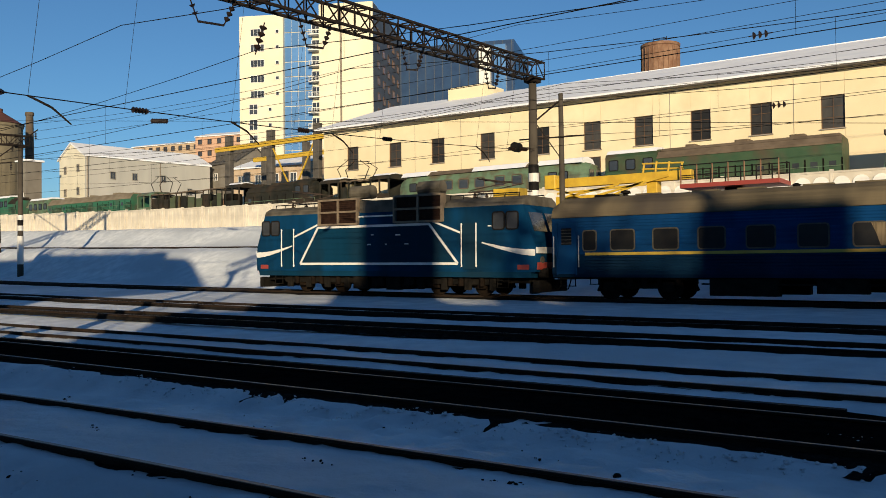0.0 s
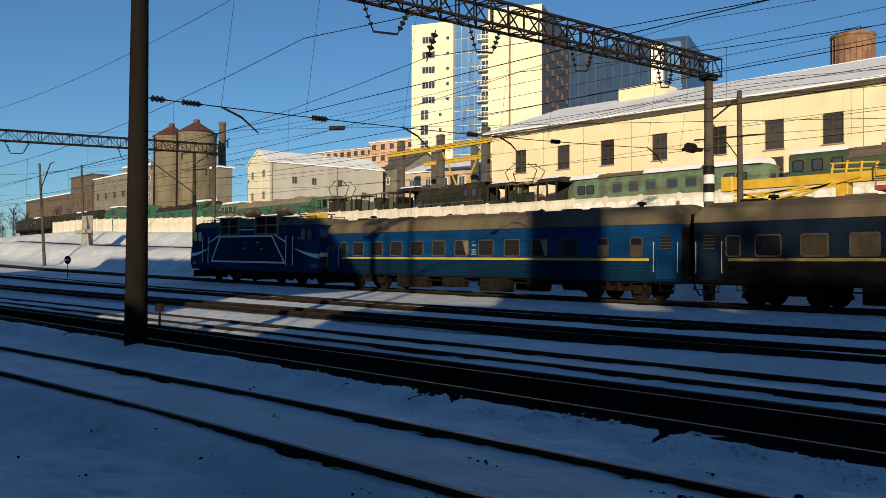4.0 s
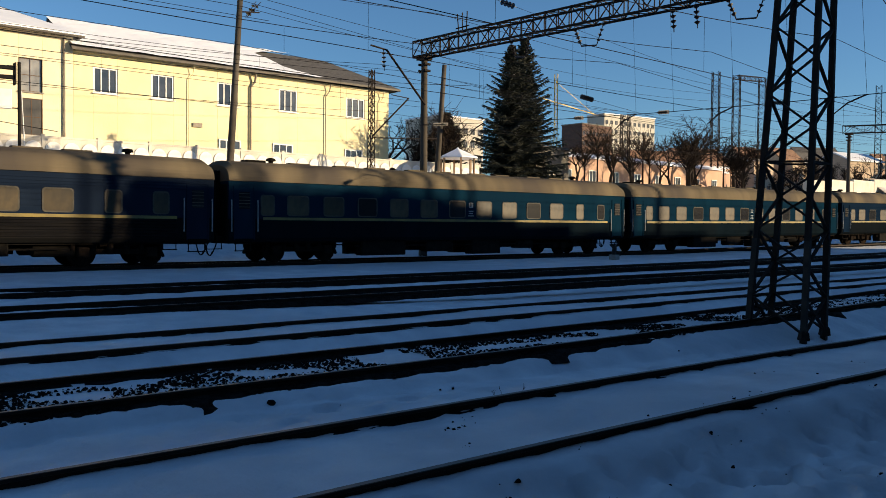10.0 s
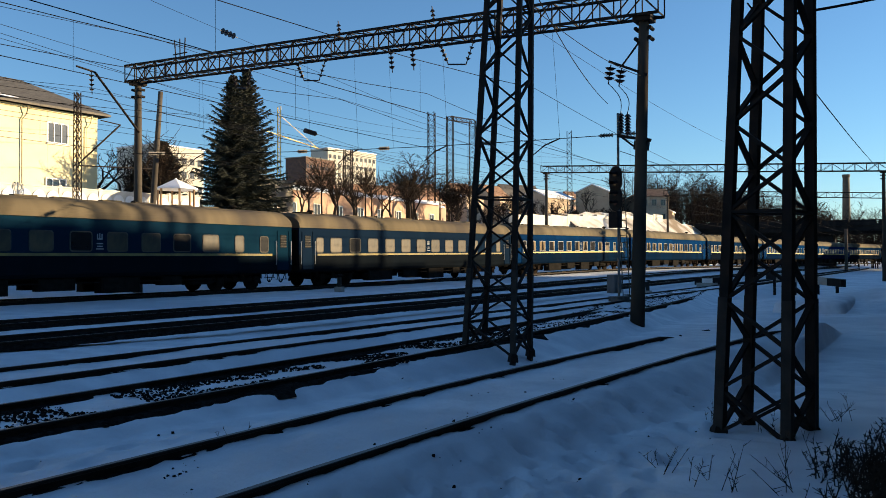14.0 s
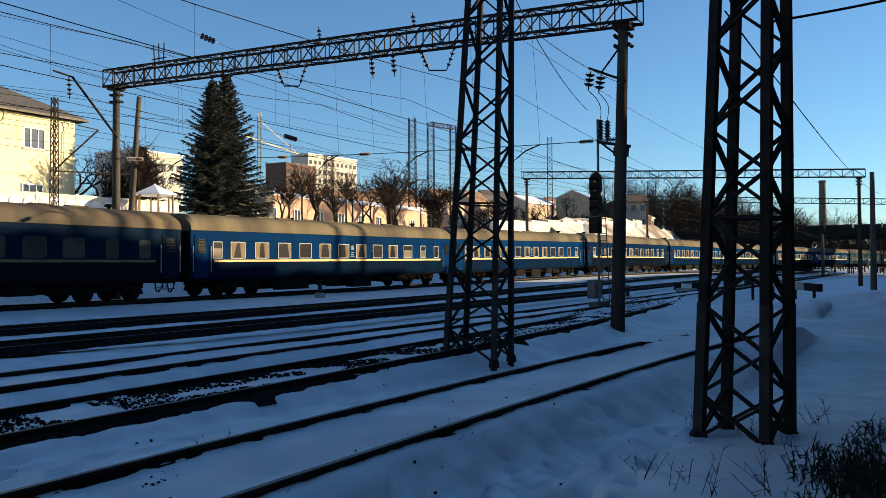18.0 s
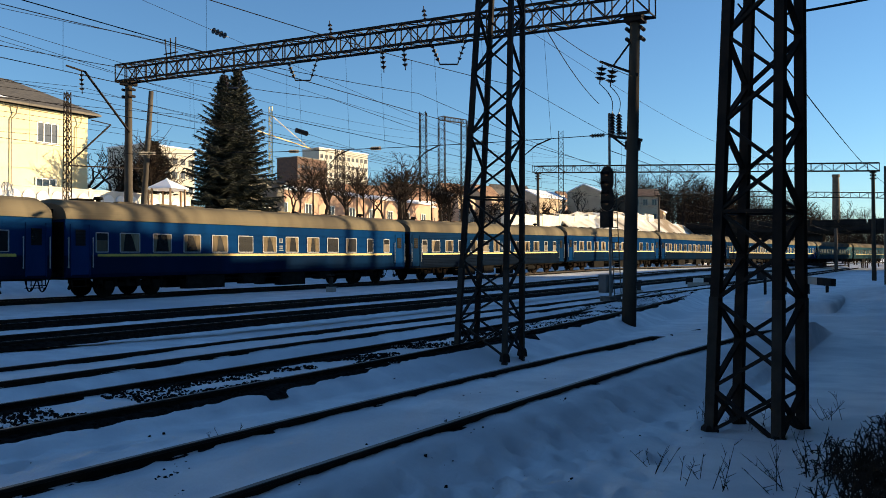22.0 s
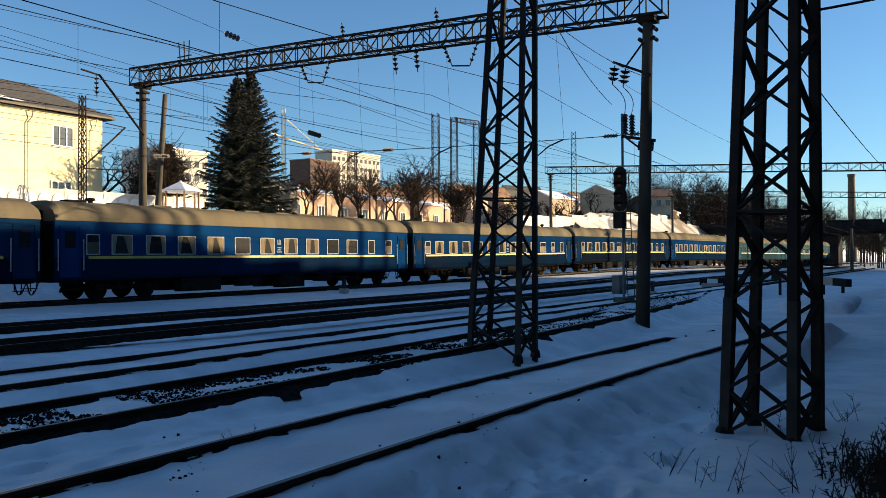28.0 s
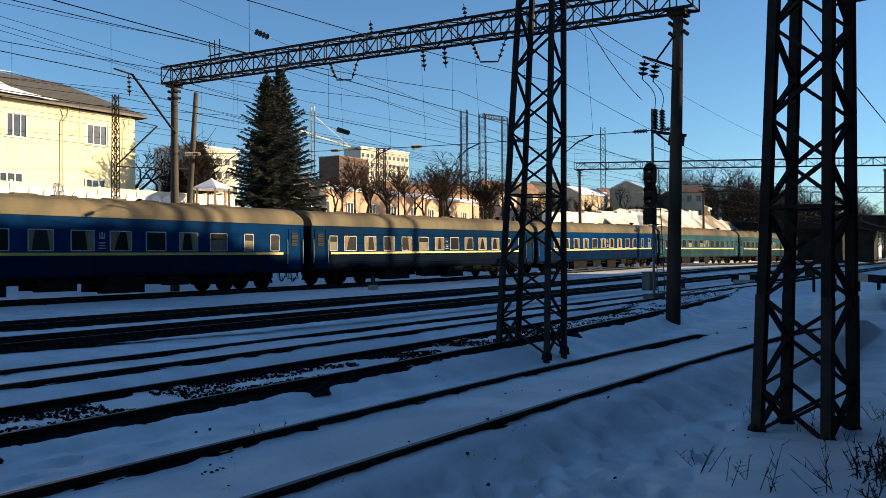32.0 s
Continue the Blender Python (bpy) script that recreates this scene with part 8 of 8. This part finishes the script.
def hooded_signal(x, y, top, label, box):
    """A signal on a mast seen from its side: two deep hoods and a pale frame below."""
    z = ground_z(x, y)
    t = thing("signal", label, "signal", (x, y, z), group="yard signals")
    mb = MB()
    mb.tube((0, 0, -0.3), (0, 0, top - z), 0.085, n=10)
    part("post", mb, BLACK, t)
    h = top - z - 0.65
    bx(t, "backboard", (-0.22, 0, h), (0.06, 0.55, 1.15), BLACK, 0.0)
    for dz in (-0.25, 0.25):
        mb = MB()
        n = 10
        for i in range(n + 1):
            a = math.pi * 1.1 * i / n - 0.16
            mb.v += [(-0.25, 0.19 * math.cos(a), h + dz + 0.19 * math.sin(a)), (-1.25, 0.16 * math.cos(a), h + dz - 0.03 + 0.16 * math.sin(a))]
        mb.f += [(2 * i, 2 * i + 2, 2 * i + 3, 2 * i + 1) for i in range(n)]
        part("hood", mb, BLACK, t, "long black lamp hood")
    if box:
        bx(t, "route_board", (-0.75, 0, h - 1.35), (0.72, 0.4, 1.0), WHITE, 0.03, "pale route board")
        mb = MB()
        mb.bar((0, 0, h - 1.8), (-0.75, 0, h - 1.8), 0.06)
        part("board_arm", mb, BLACK, t)
    else:
        bx(t, "junction_box", (0.02, -0.15, h - 0.9), (0.35, 0.3, 0.75), WHITE, 0.03)
    mb = MB()
    mb.tube((0.35, -0.25, -0.2), (0.1, 0, top - z - 1.5), 0.03, n=6)
    part("stay", mb, WHITE, t)


def light_signal():
    x, y = 34.2, 11.75
    z = ground_z(x, y)
    t = thing("colour_light_signal", "tall colour-light signal with two black heads and a ladder", "signal", (x, y, z), rz=-20, group="yard signals")
    mb = MB()
    mb.tube((0, 0, 0), (0, 0, 8.2 - z), 0.055, n=10)
    part("post", mb, mat("signal_post_grey", (0.13, 0.125, 0.115), 0.7, col2=(0.08, 0.078, 0.07), scale=3), t)
    bx(t, "base", (0, 0, 0.02), (0.8, 0.6, 0.4), mat("dirty_footing", (0.12, 0.11, 0.10), 0.9, col2=(0.05, 0.045, 0.04), scale=4, bump=0.3), 0.06, "dirty concrete footing")
    for zz in (5.35, 4.5):
        mb = MB()
        n = 12
        ring = [(0.34 * math.cos(2 * math.pi * i / (2 * n)), 0.2 + 0.34 * math.sin(math.pi * i / n)) for i in range(n + 1)]
        ring += [(0.34 * math.cos(math.pi + math.pi * i / n), -0.2 + 0.34 * math.sin(math.pi + math.pi * i / n)) for i in range(n + 1)]
        b = len(mb.v)
        k = len(ring)
        for xx in (-0.16, -0.2):
            mb.v += [(xx, u, zz - z + w) for u, w in ring]
        mb.f.append(tuple(range(k)))
        mb.f.append(tuple(k + i for i in range(k)))
        mb.f += [(i, (i + 1) % k, k + (i + 1) % k, k + i) for i in range(k)]
        hd = part("head", mb, BLACK, t, "rounded black signal head")
        for dz in (-0.2, 0.2):
            lm = MB()
            lm.tube((-0.2, 0, zz - z + dz), (-0.23, 0, zz - z + dz), 0.1, n=12)
            part("lens", lm, LENS, hd)
            vs = MB()
            for i in range(8):
                a0, a1 = math.pi * i / 8, math.pi * (i + 1) / 8
                vs.quad((-0.2, 0.14 * math.cos(a0), zz - z + dz + 0.14 * math.sin(a0)), (-0.2, 0.14 * math.cos(a1), zz - z + dz + 0.14 * math.sin(a1)), (-0.5, 0.12 * math.cos(a1), zz - z + dz - 0.02 + 0.12 * math.sin(a1)), (-0.5, 0.12 * math.cos(a0), zz - z + dz - 0.02 + 0.12 * math.sin(a0)))
            part("visor", vs, BLACK, hd)
    bx(t, "relay_box", (-0.1, 0.1, 3.6 - z), (0.3, 0.55, 0.7), BLACK, 0.04)
    bx(t, "cabinet", (0.3, 0.5, 0.75), (0.5, 0.45, 0.8), mat("cabinet_grey", (0.12, 0.12, 0.115), 0.7, col2=(0.07, 0.07, 0.066), scale=2), 0.03)
    ld = MB()
    for s in (-0.18, 0.18):
        ld.tube((0.5, s, 0.2), (0.15, s, 5.6 - z), 0.022, n=5)
    for i in range(16):
        u = i / 16
        ld.tube((lerp(0.5, 0.15, u), -0.18, lerp(0.3, 5.5 - z, u)), (lerp(0.5, 0.15, u), 0.18, lerp(0.3, 5.5 - z, u)), 0.016, n=4)
    part("ladder", ld, ALU, t, "thin steel ladder")


def small_things():
    hooded_signal(1.95, 48.0, 10.4, "black hooded signal on a slim mast", False)
    hooded_signal(10.8, 48.0, 10.4, "black hooded signal with a pale route board", True)
    light_signal()
    # low box on legs, and a dark hump beside it
    z = ground_z(-1.47, 13.67)
    t = thing("point_box", "black iron box on four legs in the snow", "box", (-1.55, 14.6, z - 0.05))
    bx(t, "box", (0, 0, 0.31), (0.30, 0.34, 0.12), BLACK, 0.03)
    bx(t, "lid", (0.02, 0, 0.39), (0.24, 0.28, 0.05), BLACK, 0.05)
    bx(t, "motor", (-0.09, 0, 0.12), (0.14, 0.3, 0.2), BLACK)
    for sx in (-0.14, 0.14):
        for sy in (-0.15, 0.15):
            bx(t, "leg", (sx, sy, 0.1), (0.03, 0.03, 0.40), BLACK)
    t = thing("track_box", "dark rounded iron track box half in snow", "box", (0.35, 14.6, ground_z(0.35, 14.6)))
    mb = MB()
    mb.lathe([(0.15, -0.1), (0.145, 0.06), (0.13, 0.11), (0.09, 0.145), (0.02, 0.155)], n=12)
    part("shell", mb, BLACK, t)
    # dwarf signals
    for x, y in ((34.0, 26.8), (49.5, 15.2)):
        z = ground_z(x, y)
        t = thing("dwarf_signal", "small white-bodied dwarf signal beside the track", "signal", (x, y, z), group="yard signals")
        bx(t, "body", (0, 0, 0.52), (0.18, 0.22, 0.5), GREYLEG, 0.04)
        bx(t, "foot", (0, 0, 0.12), (0.4, 0.42, 0.3), CONC, 0.04)
        bx(t, "cap", (-0.05, 0, 0.88), (0.34, 0.28, 0.06), BLACK)
        bx(t, "arm", (-0.2, 0, 0.74), (0.25, 0.06, 0.06), BLACK)
    # round sign, low post, concrete pillar
    z = ground_z(-71.5, 24.0)
    t = thing("disc_sign", "round dark disc sign on a thin post", "sign", (-71.5, 24.0, z))
    mb = MB()
    mb.tube((0, 0, -0.2), (0, 0, 2.35 - z), 0.03, n=6)
    part("post", mb, BLACK, t)
    mb = MB()
    mb.tube((0.03, -0.05, 2.37 - z), (0.0, 0.03, 2.37 - z), 0.34, n=20)
    part("disc", mb, BLACK, t)
    mb = MB()
    mb.box((0.035, -0.07, 2.37 - z), (0.34, 0.03, 0.1), 0.5)
    part("bar", mb, WHITE, t)
    t = thing("marker_post", "short dark marker post with a square head", "post", (-23.0, 10.3, ground_z(-23, 10.3)))
    bx(t, "post", (0, 0, 0.25), (0.05, 0.05, 0.9), BLACK)
    bx(t, "head", (0, 0, 0.72), (0.24, 0.2, 0.22), BLACK, 0.03)
    z = ground_z(-117.5, 42.0)
    t = thing("concrete_pillar", "weathered concrete pillar with a cross bar on the bank", "pillar", (-117.5, 42.0, z))
    bx(t, "shaft", (0, 0, 1.2), (2.4, 0.8, 5.8), CONC, 0.1)
    bx(t, "cross_bar", (0, -0.5, 1.9), (5.4, 0.5, 0.45), CONC, 0.05)
    # kerb boards and the bare black bed beside the second track
    bed = MB()
    xs = axis_steps([(-125, -45, 2.0), (-45, -12, 0.5), (-12, 0.7, 0.16)])
    for i, x in enumerate(xs):
        f = step(0.7, -1.8, x)
        e = 0.28 * noise.noise((x * 0.9, 1, 5)) + 0.16 * noise.noise((x * 3.1, 2, 5))
        y0 = lerp(8.75, 7.9, f) + e
        y1 = lerp(9.3, 10.44, f)
        up = 0.0
        for k in range(5):
            y = lerp(y0, y1, k / 4)
            h = ground_z(x, y) - 0.03 if k == 0 else 0.095
            bed.v.append((x, y, h + up + 0.015 * noise.noise((x * 3, y * 5, 1))))
        if i:
            b = (i - 1) * 5
            bed.f += [(b + j, b + j + 1, b + 6 + j, b + 5 + j) for j in range(4)]
    tagged(part("bare_bed", bed, mat("black_bed", (0.004, 0.0035, 0.0035), 1.0, col2=(0.009, 0.008, 0.007), scale=5, bump=0.8, bscale=16, spec=0.0)), "bare black bed beside the rails", "trackbed", kind="structure")
    k = thing("kerb", "dark timber kerb boards along the black trackbed", "kerb", kind="structure")
    x = -1.7
    while x > -60:
        mb = MB()
        l = 5.8
        mb.box((x - l / 2, 10.52, 0.03), (l - 0.03, 0.12, 0.16), ch=0.01)
        part("board", mb, BLACK, k)
        x -= l
    # clods of snow and stones along the bed's edge, sleepers showing through the snow
    rng = random.Random(12)
    def lump(mb, x, y, z, r):
        c = len(mb.v)
        a0 = rng.uniform(0, 6.28)
        for i in range(5):
            a = a0 + 1.2566 * i
            k = r * rng.uniform(0.5, 1.3)
            mb.v.append((x + k * math.cos(a), y + k * math.sin(a), z - r * 0.5))
        for i in range(5):
            a = a0 + 0.4 + 1.2566 * i
            k = r * rng.uniform(0.3, 0.75)
            mb.v.append((x + k * math.cos(a), y + k * math.sin(a), z + r * rng.uniform(0.05, 0.5)))
        mb.f += [(c + i, c + (i + 1) % 5, c + 5 + (i + 1) % 5, c + 5 + i) for i in range(5)] + [tuple(range(c + 5, c + 10))]
    cl = MB()
    for i in range(1500):
        x = rng.uniform(-30, 16) if i % 3 else rng.uniform(-12, 6)
        y = lerp(8.75, 7.9, step(0.7, -1.8, x)) + 0.28 * noise.noise((x * 0.9, 1, 5)) + 0.16 * noise.noise((x * 3.1, 2, 5)) + rng.gauss(0, 0.09)
        lump(cl, x, y, ground_z(x, y) + 0.012, 0.006 + 0.030 * rng.random() ** 3)
    for i in range(2600):
        x = 0.8 - 3.0 * rng.random() ** 1.6
        y = rng.uniform(8.4, 9.65)
        if noise.noise((x * 1.6, y * 2.5, 8)) > -0.05:
            lump(cl, x, y, ground_z(x, y) + 0.035, 0.006 + 0.020 * rng.random() ** 3)
    tagged(part("snow_clods", cl, SNOW), "loose clods of snow along the trackbed", "snow clods", kind="stuff")
    sc = MB()
    for i in range(22000):
        x = rng.uniform(-1.6, 48) if i % 2 else rng.uniform(0, 20)
        y = dark_line(x)[0] + rng.uniform(-0.62, 0.62) if i % 3 else dark_line(x)[0] + rng.choice((-1, 1)) * (0.76 + abs(rng.gauss(0, 0.07)) + 0.05)
        if i % 3 and noise.noise((x * 0.8, y * 1.6, 3)) < -0.12:
            continue
        lump(sc, x, y, ground_z(x, y) + 0.015, 0.01 + 0.028 * rng.random() ** 2)
    dirt = MB()
    for sx, sy, *_ in STEPS:
        if rng.random() < 0.13:
            for q in range(rng.randrange(1, 5)):
                x, y = sx + rng.gauss(0, 0.07), sy + rng.gauss(0, 0.05)
                lump(dirt, x, y, ground_z(x, y) + 0.004, 0.006 + 0.022 * rng.random() ** 2)
    for cx, cy in ((-8.2, 5.1), (-6.4, 4.2), (-5.2, 5.3), (-4.6, 4.3), (-3.4, 5.6), (-2.6, 4.1), (-1.7, 5.2), (-0.6, 4.6), (0.9, 5.5), (2.2, 4.7), (4.6, 5.3), (-7.5, 6.9), (-3.9, 7.1), (-1.0, 7.0)):
        run = rng.uniform(-0.4, 0.4)
        for q in range(rng.randrange(5, 14)):
            u = rng.gauss(0, 0.13)
            lump(dirt, cx + u, cy + u * run + rng.gauss(0, 0.025), ground_z(cx + u, cy + u * run) + 0.004, 0.008 + 0.02 * rng.random() ** 2)
    tagged(part("trodden_dirt", dirt, BALLAST), "dark crumbs of dirt trodden into the snow", "dirt", kind="stuff")
    tagged(part("ballast_stones", sc, BALLAST), "dark ballast stones showing through the snow", "stones", kind="stuff")
    for x, y, s in ((2.29, 8.05, 0.05), (0.92, 7.9, 0.065), (4.2, 7.85, 0.05), (3.0, 11.6, 0.05), (-3.0, 6.9, 0.04)):
        t = thing("stone", "dark stone lying on the snow", "stone", (x, y, ground_z(x, y)), rng.uniform(0, 90), group="stones on the snow")
        mb = MB()
        mb.lathe([(s * 0.9, -0.05), (s, s * 0.25), (s * 0.6, s * 0.7), (s * 0.1, s * 0.8)], n=7)
        part("body", mb, BALLAST, t)
    st = thing("sleepers", "worn dark sleepers half buried in snow", "sleepers", kind="stuff")
    sm = MB()
    sm.box((0, 0, 0), (0.24, 2.1, 0.14))
    sme = sm.mesh("sleeper", SLEEPER)
    for i in range(90):
        x = 1.5 + 0.58 * i
        part("sleeper", sme, None, st, at=(x, dark_line(x)[0], dark_line(x)[1] - 0.235))
    z = ground_z(41, 4.5)
    t = thing("snow_bank", "flat-topped heap of cleared snow beside the tracks", "snow heap", (41, 4.6, z - 0.3))
    mb = MB()
    for j, (f, h) in enumerate(((1.0, 0.0), (0.93, 0.5), (0.86, 0.62), (0.3, 0.68))):
        for i in range(20):
            a = 6.2832 * i / 20
            w = 1 + 0.12 * noise.noise((math.cos(a) * 2, math.sin(a) * 2, 5))
            mb.v.append((4.8 * f * w * math.copysign(abs(math.cos(a)) ** 0.35, math.cos(a)), 1.5 * f * w * math.copysign(abs(math.sin(a)) ** 0.35, math.sin(a)), h + 0.06 * noise.noise((a * 3, j, 2))))
        if j:
            b = (j - 1) * 20
            mb.f += [(b + i, b + (i + 1) % 20, b + 20 + (i + 1) % 20, b + 20 + i) for i in range(20)]
    mb.f.append(tuple(60 + i for i in range(20)))
    part("body", mb, SNOW, t, smooth=True)
    # buffer blocks at the end of the near track
    for x, y, w in ((59.5, 13.9, 1.8),):
        t = thing("buffer_block", "black and white block closing a track", "buffer stop", (x, y, ground_z(x, y)), group="buffer blocks")
        bx(t, "beam", (0, 0, 0.55), (0.6, w, 0.5), BLACK, 0.04)
        bx(t, "footing", (0.2, 0, 0.15), (1.4, w * 0.8, 0.6), CONC, 0.05)
        bx(t, "plate", (-0.31, 0, 0.55), (0.03, w * 0.4, 0.42), WHITE)
    # striped barrier beam across the snow
    p, q = Vector((57.2, 9.52, 0.8)), Vector((49.8, 4.41, 0.55))
    t = thing("barrier_beam", "black and white beam closing the sidings", "barrier", (p.x, p.y, ground_z(p.x, p.y)))
    o = Vector((p.x, p.y, ground_z(p.x, p.y)))
    for u0, u1, m, nm in ((0, 0.16, BLACK, "dark_end"), (0.16, 0.84, CONC, "beam"), (0.84, 1, BLACK, "dark_end")):
        mb = MB()
        mb.bar(p.lerp(q, u0) - o, p.lerp(q, u1) - o, 0.3, 0.42)
        part(nm, mb, m, t)
    for u in (0.1, 0.4, 0.7, 0.93):
        c = p.lerp(q, u)
        g = ground_z(c.x, c.y)
        mb = MB()
        mb.bar(Vector((c.x, c.y, g - 0.3)) - o, Vector((c.x, c.y, c.z)) - o, 0.16)
        part("post", mb, BLACK, t)
    # insulators strung in the lines
    for a, b, k in (((-8.6, 33.0, 10.61), (-7.7, 33.0, 10.62), 3), ((28.7, 30.0, 13.2), (29.9, 30.0, 13.1), 4), ((38.4, 33.0, 9.85), (39.7, 33.0, 9.75), 6), ((-44.0, 31.0, 10.9), (-42.2, 31.0, 10.7), 7)):
        t = thing("line_insulator", "string of brown insulator plates in an overhead wire", "insulator", a, group="line insulators")
        mb = MB()
        v = Vector(b) - Vector(a)
        insulator(mb, (0, 0, 0), v, k, 0.16)
        part("insulator", mb, PORC, t)
        for s, e in ((Vector((0, 0, 0)), v * -28), (v, v * 28)):
            mb = MB()
            mb.tube(s, s + e, 0.011, n=4)
            part("wire", mb, WIRE, t)
    a, b = Vector((-9.3, 38.9, 8.87)), Vector((-8.4, 38.92, 8.87))
    t = thing("line_insulator", "string of brown insulator plates in an overhead wire", "insulator", a, group="line insulators")
    mb = MB()
    insulator(mb, (0, 0, 0), b - a, 3, 0.16)
    part("insulator", mb, PORC, t)
    for p, q in ((Vector((0, 0, 0)), Vector((-19.58, 38.5, 8.9)) - a), (b - a, Vector((33.3, 40.0, 9.6)) - a)):
        mb = MB()
        mb.tube(p, q, 0.011, n=4)
        part("wire", mb, WIRE, t)
    t = thing("floodlight", "round black lamp on the portal column", "lamp", (-20.0, 35.3, 0))
    mb = MB()
    mb.tube((-0.45, -0.2, 7.61), (-0.45, 0.25, 7.61), 0.24, n=14)
    mb.bar((-0.45, 0, 7.6), (0.4, 0.1, 7.5), 0.05)
    part("body", mb, BLACK, t)


small_things()


# ---- unseen walls, poles and trees added behind the eye to shade the yard ----
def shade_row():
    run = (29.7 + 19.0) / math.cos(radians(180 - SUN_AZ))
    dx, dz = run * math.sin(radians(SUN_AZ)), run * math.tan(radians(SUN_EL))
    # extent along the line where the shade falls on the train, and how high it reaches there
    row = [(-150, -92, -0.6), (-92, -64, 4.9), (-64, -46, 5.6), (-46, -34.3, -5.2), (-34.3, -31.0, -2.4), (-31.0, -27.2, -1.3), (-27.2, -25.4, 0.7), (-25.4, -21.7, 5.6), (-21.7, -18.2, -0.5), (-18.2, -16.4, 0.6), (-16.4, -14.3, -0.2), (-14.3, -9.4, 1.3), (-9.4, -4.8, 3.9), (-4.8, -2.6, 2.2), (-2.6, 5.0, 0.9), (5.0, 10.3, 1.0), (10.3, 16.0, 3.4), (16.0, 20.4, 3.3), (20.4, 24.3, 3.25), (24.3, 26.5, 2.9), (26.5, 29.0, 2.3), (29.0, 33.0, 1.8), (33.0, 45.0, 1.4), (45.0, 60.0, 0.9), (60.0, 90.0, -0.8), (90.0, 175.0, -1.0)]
    # Unseen wall, its top fitted to the shade line.
    w = thing("yard_wall", "unseen ragged wall that shades the train and yard", "wall", (0, -19, 0), kind="structure")
    rng = random.Random(4)
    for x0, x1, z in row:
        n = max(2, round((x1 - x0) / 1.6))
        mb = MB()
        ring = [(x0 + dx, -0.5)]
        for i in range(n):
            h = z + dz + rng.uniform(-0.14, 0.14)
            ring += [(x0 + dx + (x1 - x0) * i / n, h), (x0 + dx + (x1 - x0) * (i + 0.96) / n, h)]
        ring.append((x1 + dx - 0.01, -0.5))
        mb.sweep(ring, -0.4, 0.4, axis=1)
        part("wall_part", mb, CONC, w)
    # a rounded bay juts from the high wall, cut to the shade's outline
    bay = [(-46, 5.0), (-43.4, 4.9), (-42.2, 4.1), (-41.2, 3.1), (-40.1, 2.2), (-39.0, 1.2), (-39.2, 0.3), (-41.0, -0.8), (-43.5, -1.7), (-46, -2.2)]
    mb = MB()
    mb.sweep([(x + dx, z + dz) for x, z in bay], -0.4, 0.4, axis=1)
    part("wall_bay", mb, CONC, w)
    # slim line poles standing before the wall; each throws a band of shade over the coaches
    for x, r, top in ((-36.2, 0.08, 9), (-34.2, 0.17, 9), (-21.5, 0.14, 7), (-17.7, 0.17, 2.1), (-16.9, 0.15, 2.0), (-9.2, 0.24, 8), (-0.35, 0.10, 7), (0.9, 0.21, 8), (1.5, 0.07, 7), (8.7, 0.16, 8), (9.5, 0.16, 8), (14.7, 0.15, 8), (15.4, 0.15, 8), (21.4, 0.18, 8), (23.7, 0.20, 8), (25.1, 0.18, 8), (26.2, 0.14, 8), (38.2, 0.20, 8), (40.6, 0.20, 8)):
        bx0 = x + dx - 0.8 * math.tan(radians(180 - SUN_AZ))
        pole((bx0, -18.2, ground_z(bx0, -18.2)), (bx0, -18.2, top + dz), r, r * 0.9, "plain concrete pole standing before the yard wall", group="poles by the yard wall")
    # Unseen trees, added to thin the sun over parts of the train.
    for x, h, sd in ((-7.6, 23.0, 301), (-4.6, 21.5, 302), (-60.0, 24.0, 303), (-70.5, 22.0, 304), (19.0, 20.5, 305)):
        bare_tree(x + dx, -19.0 - 3.5, h, sd, "unseen bare tree that thins the sun on the train")
    # Unseen block, added to keep sun and sky off the near snow.
    store = thing("store_building", "unseen plain block that darkens the near snow", "building", (32.0, -2.9, -0.6))
    mb = MB()
    mb.box((0, 0, 4.0), (60, 5.0, 8.0))
    part("wall", mb, CONCD, store)


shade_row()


def motions():
    for k, ob in enumerate(coaches):
        walk(ob, [(t, rail_pose(j + COACH * (k + 0.5))) for t, j in JOINT])
    walk(engine_ob, [(t, rail_pose(j - 8.6)) for t, j in JOINT])


motions()
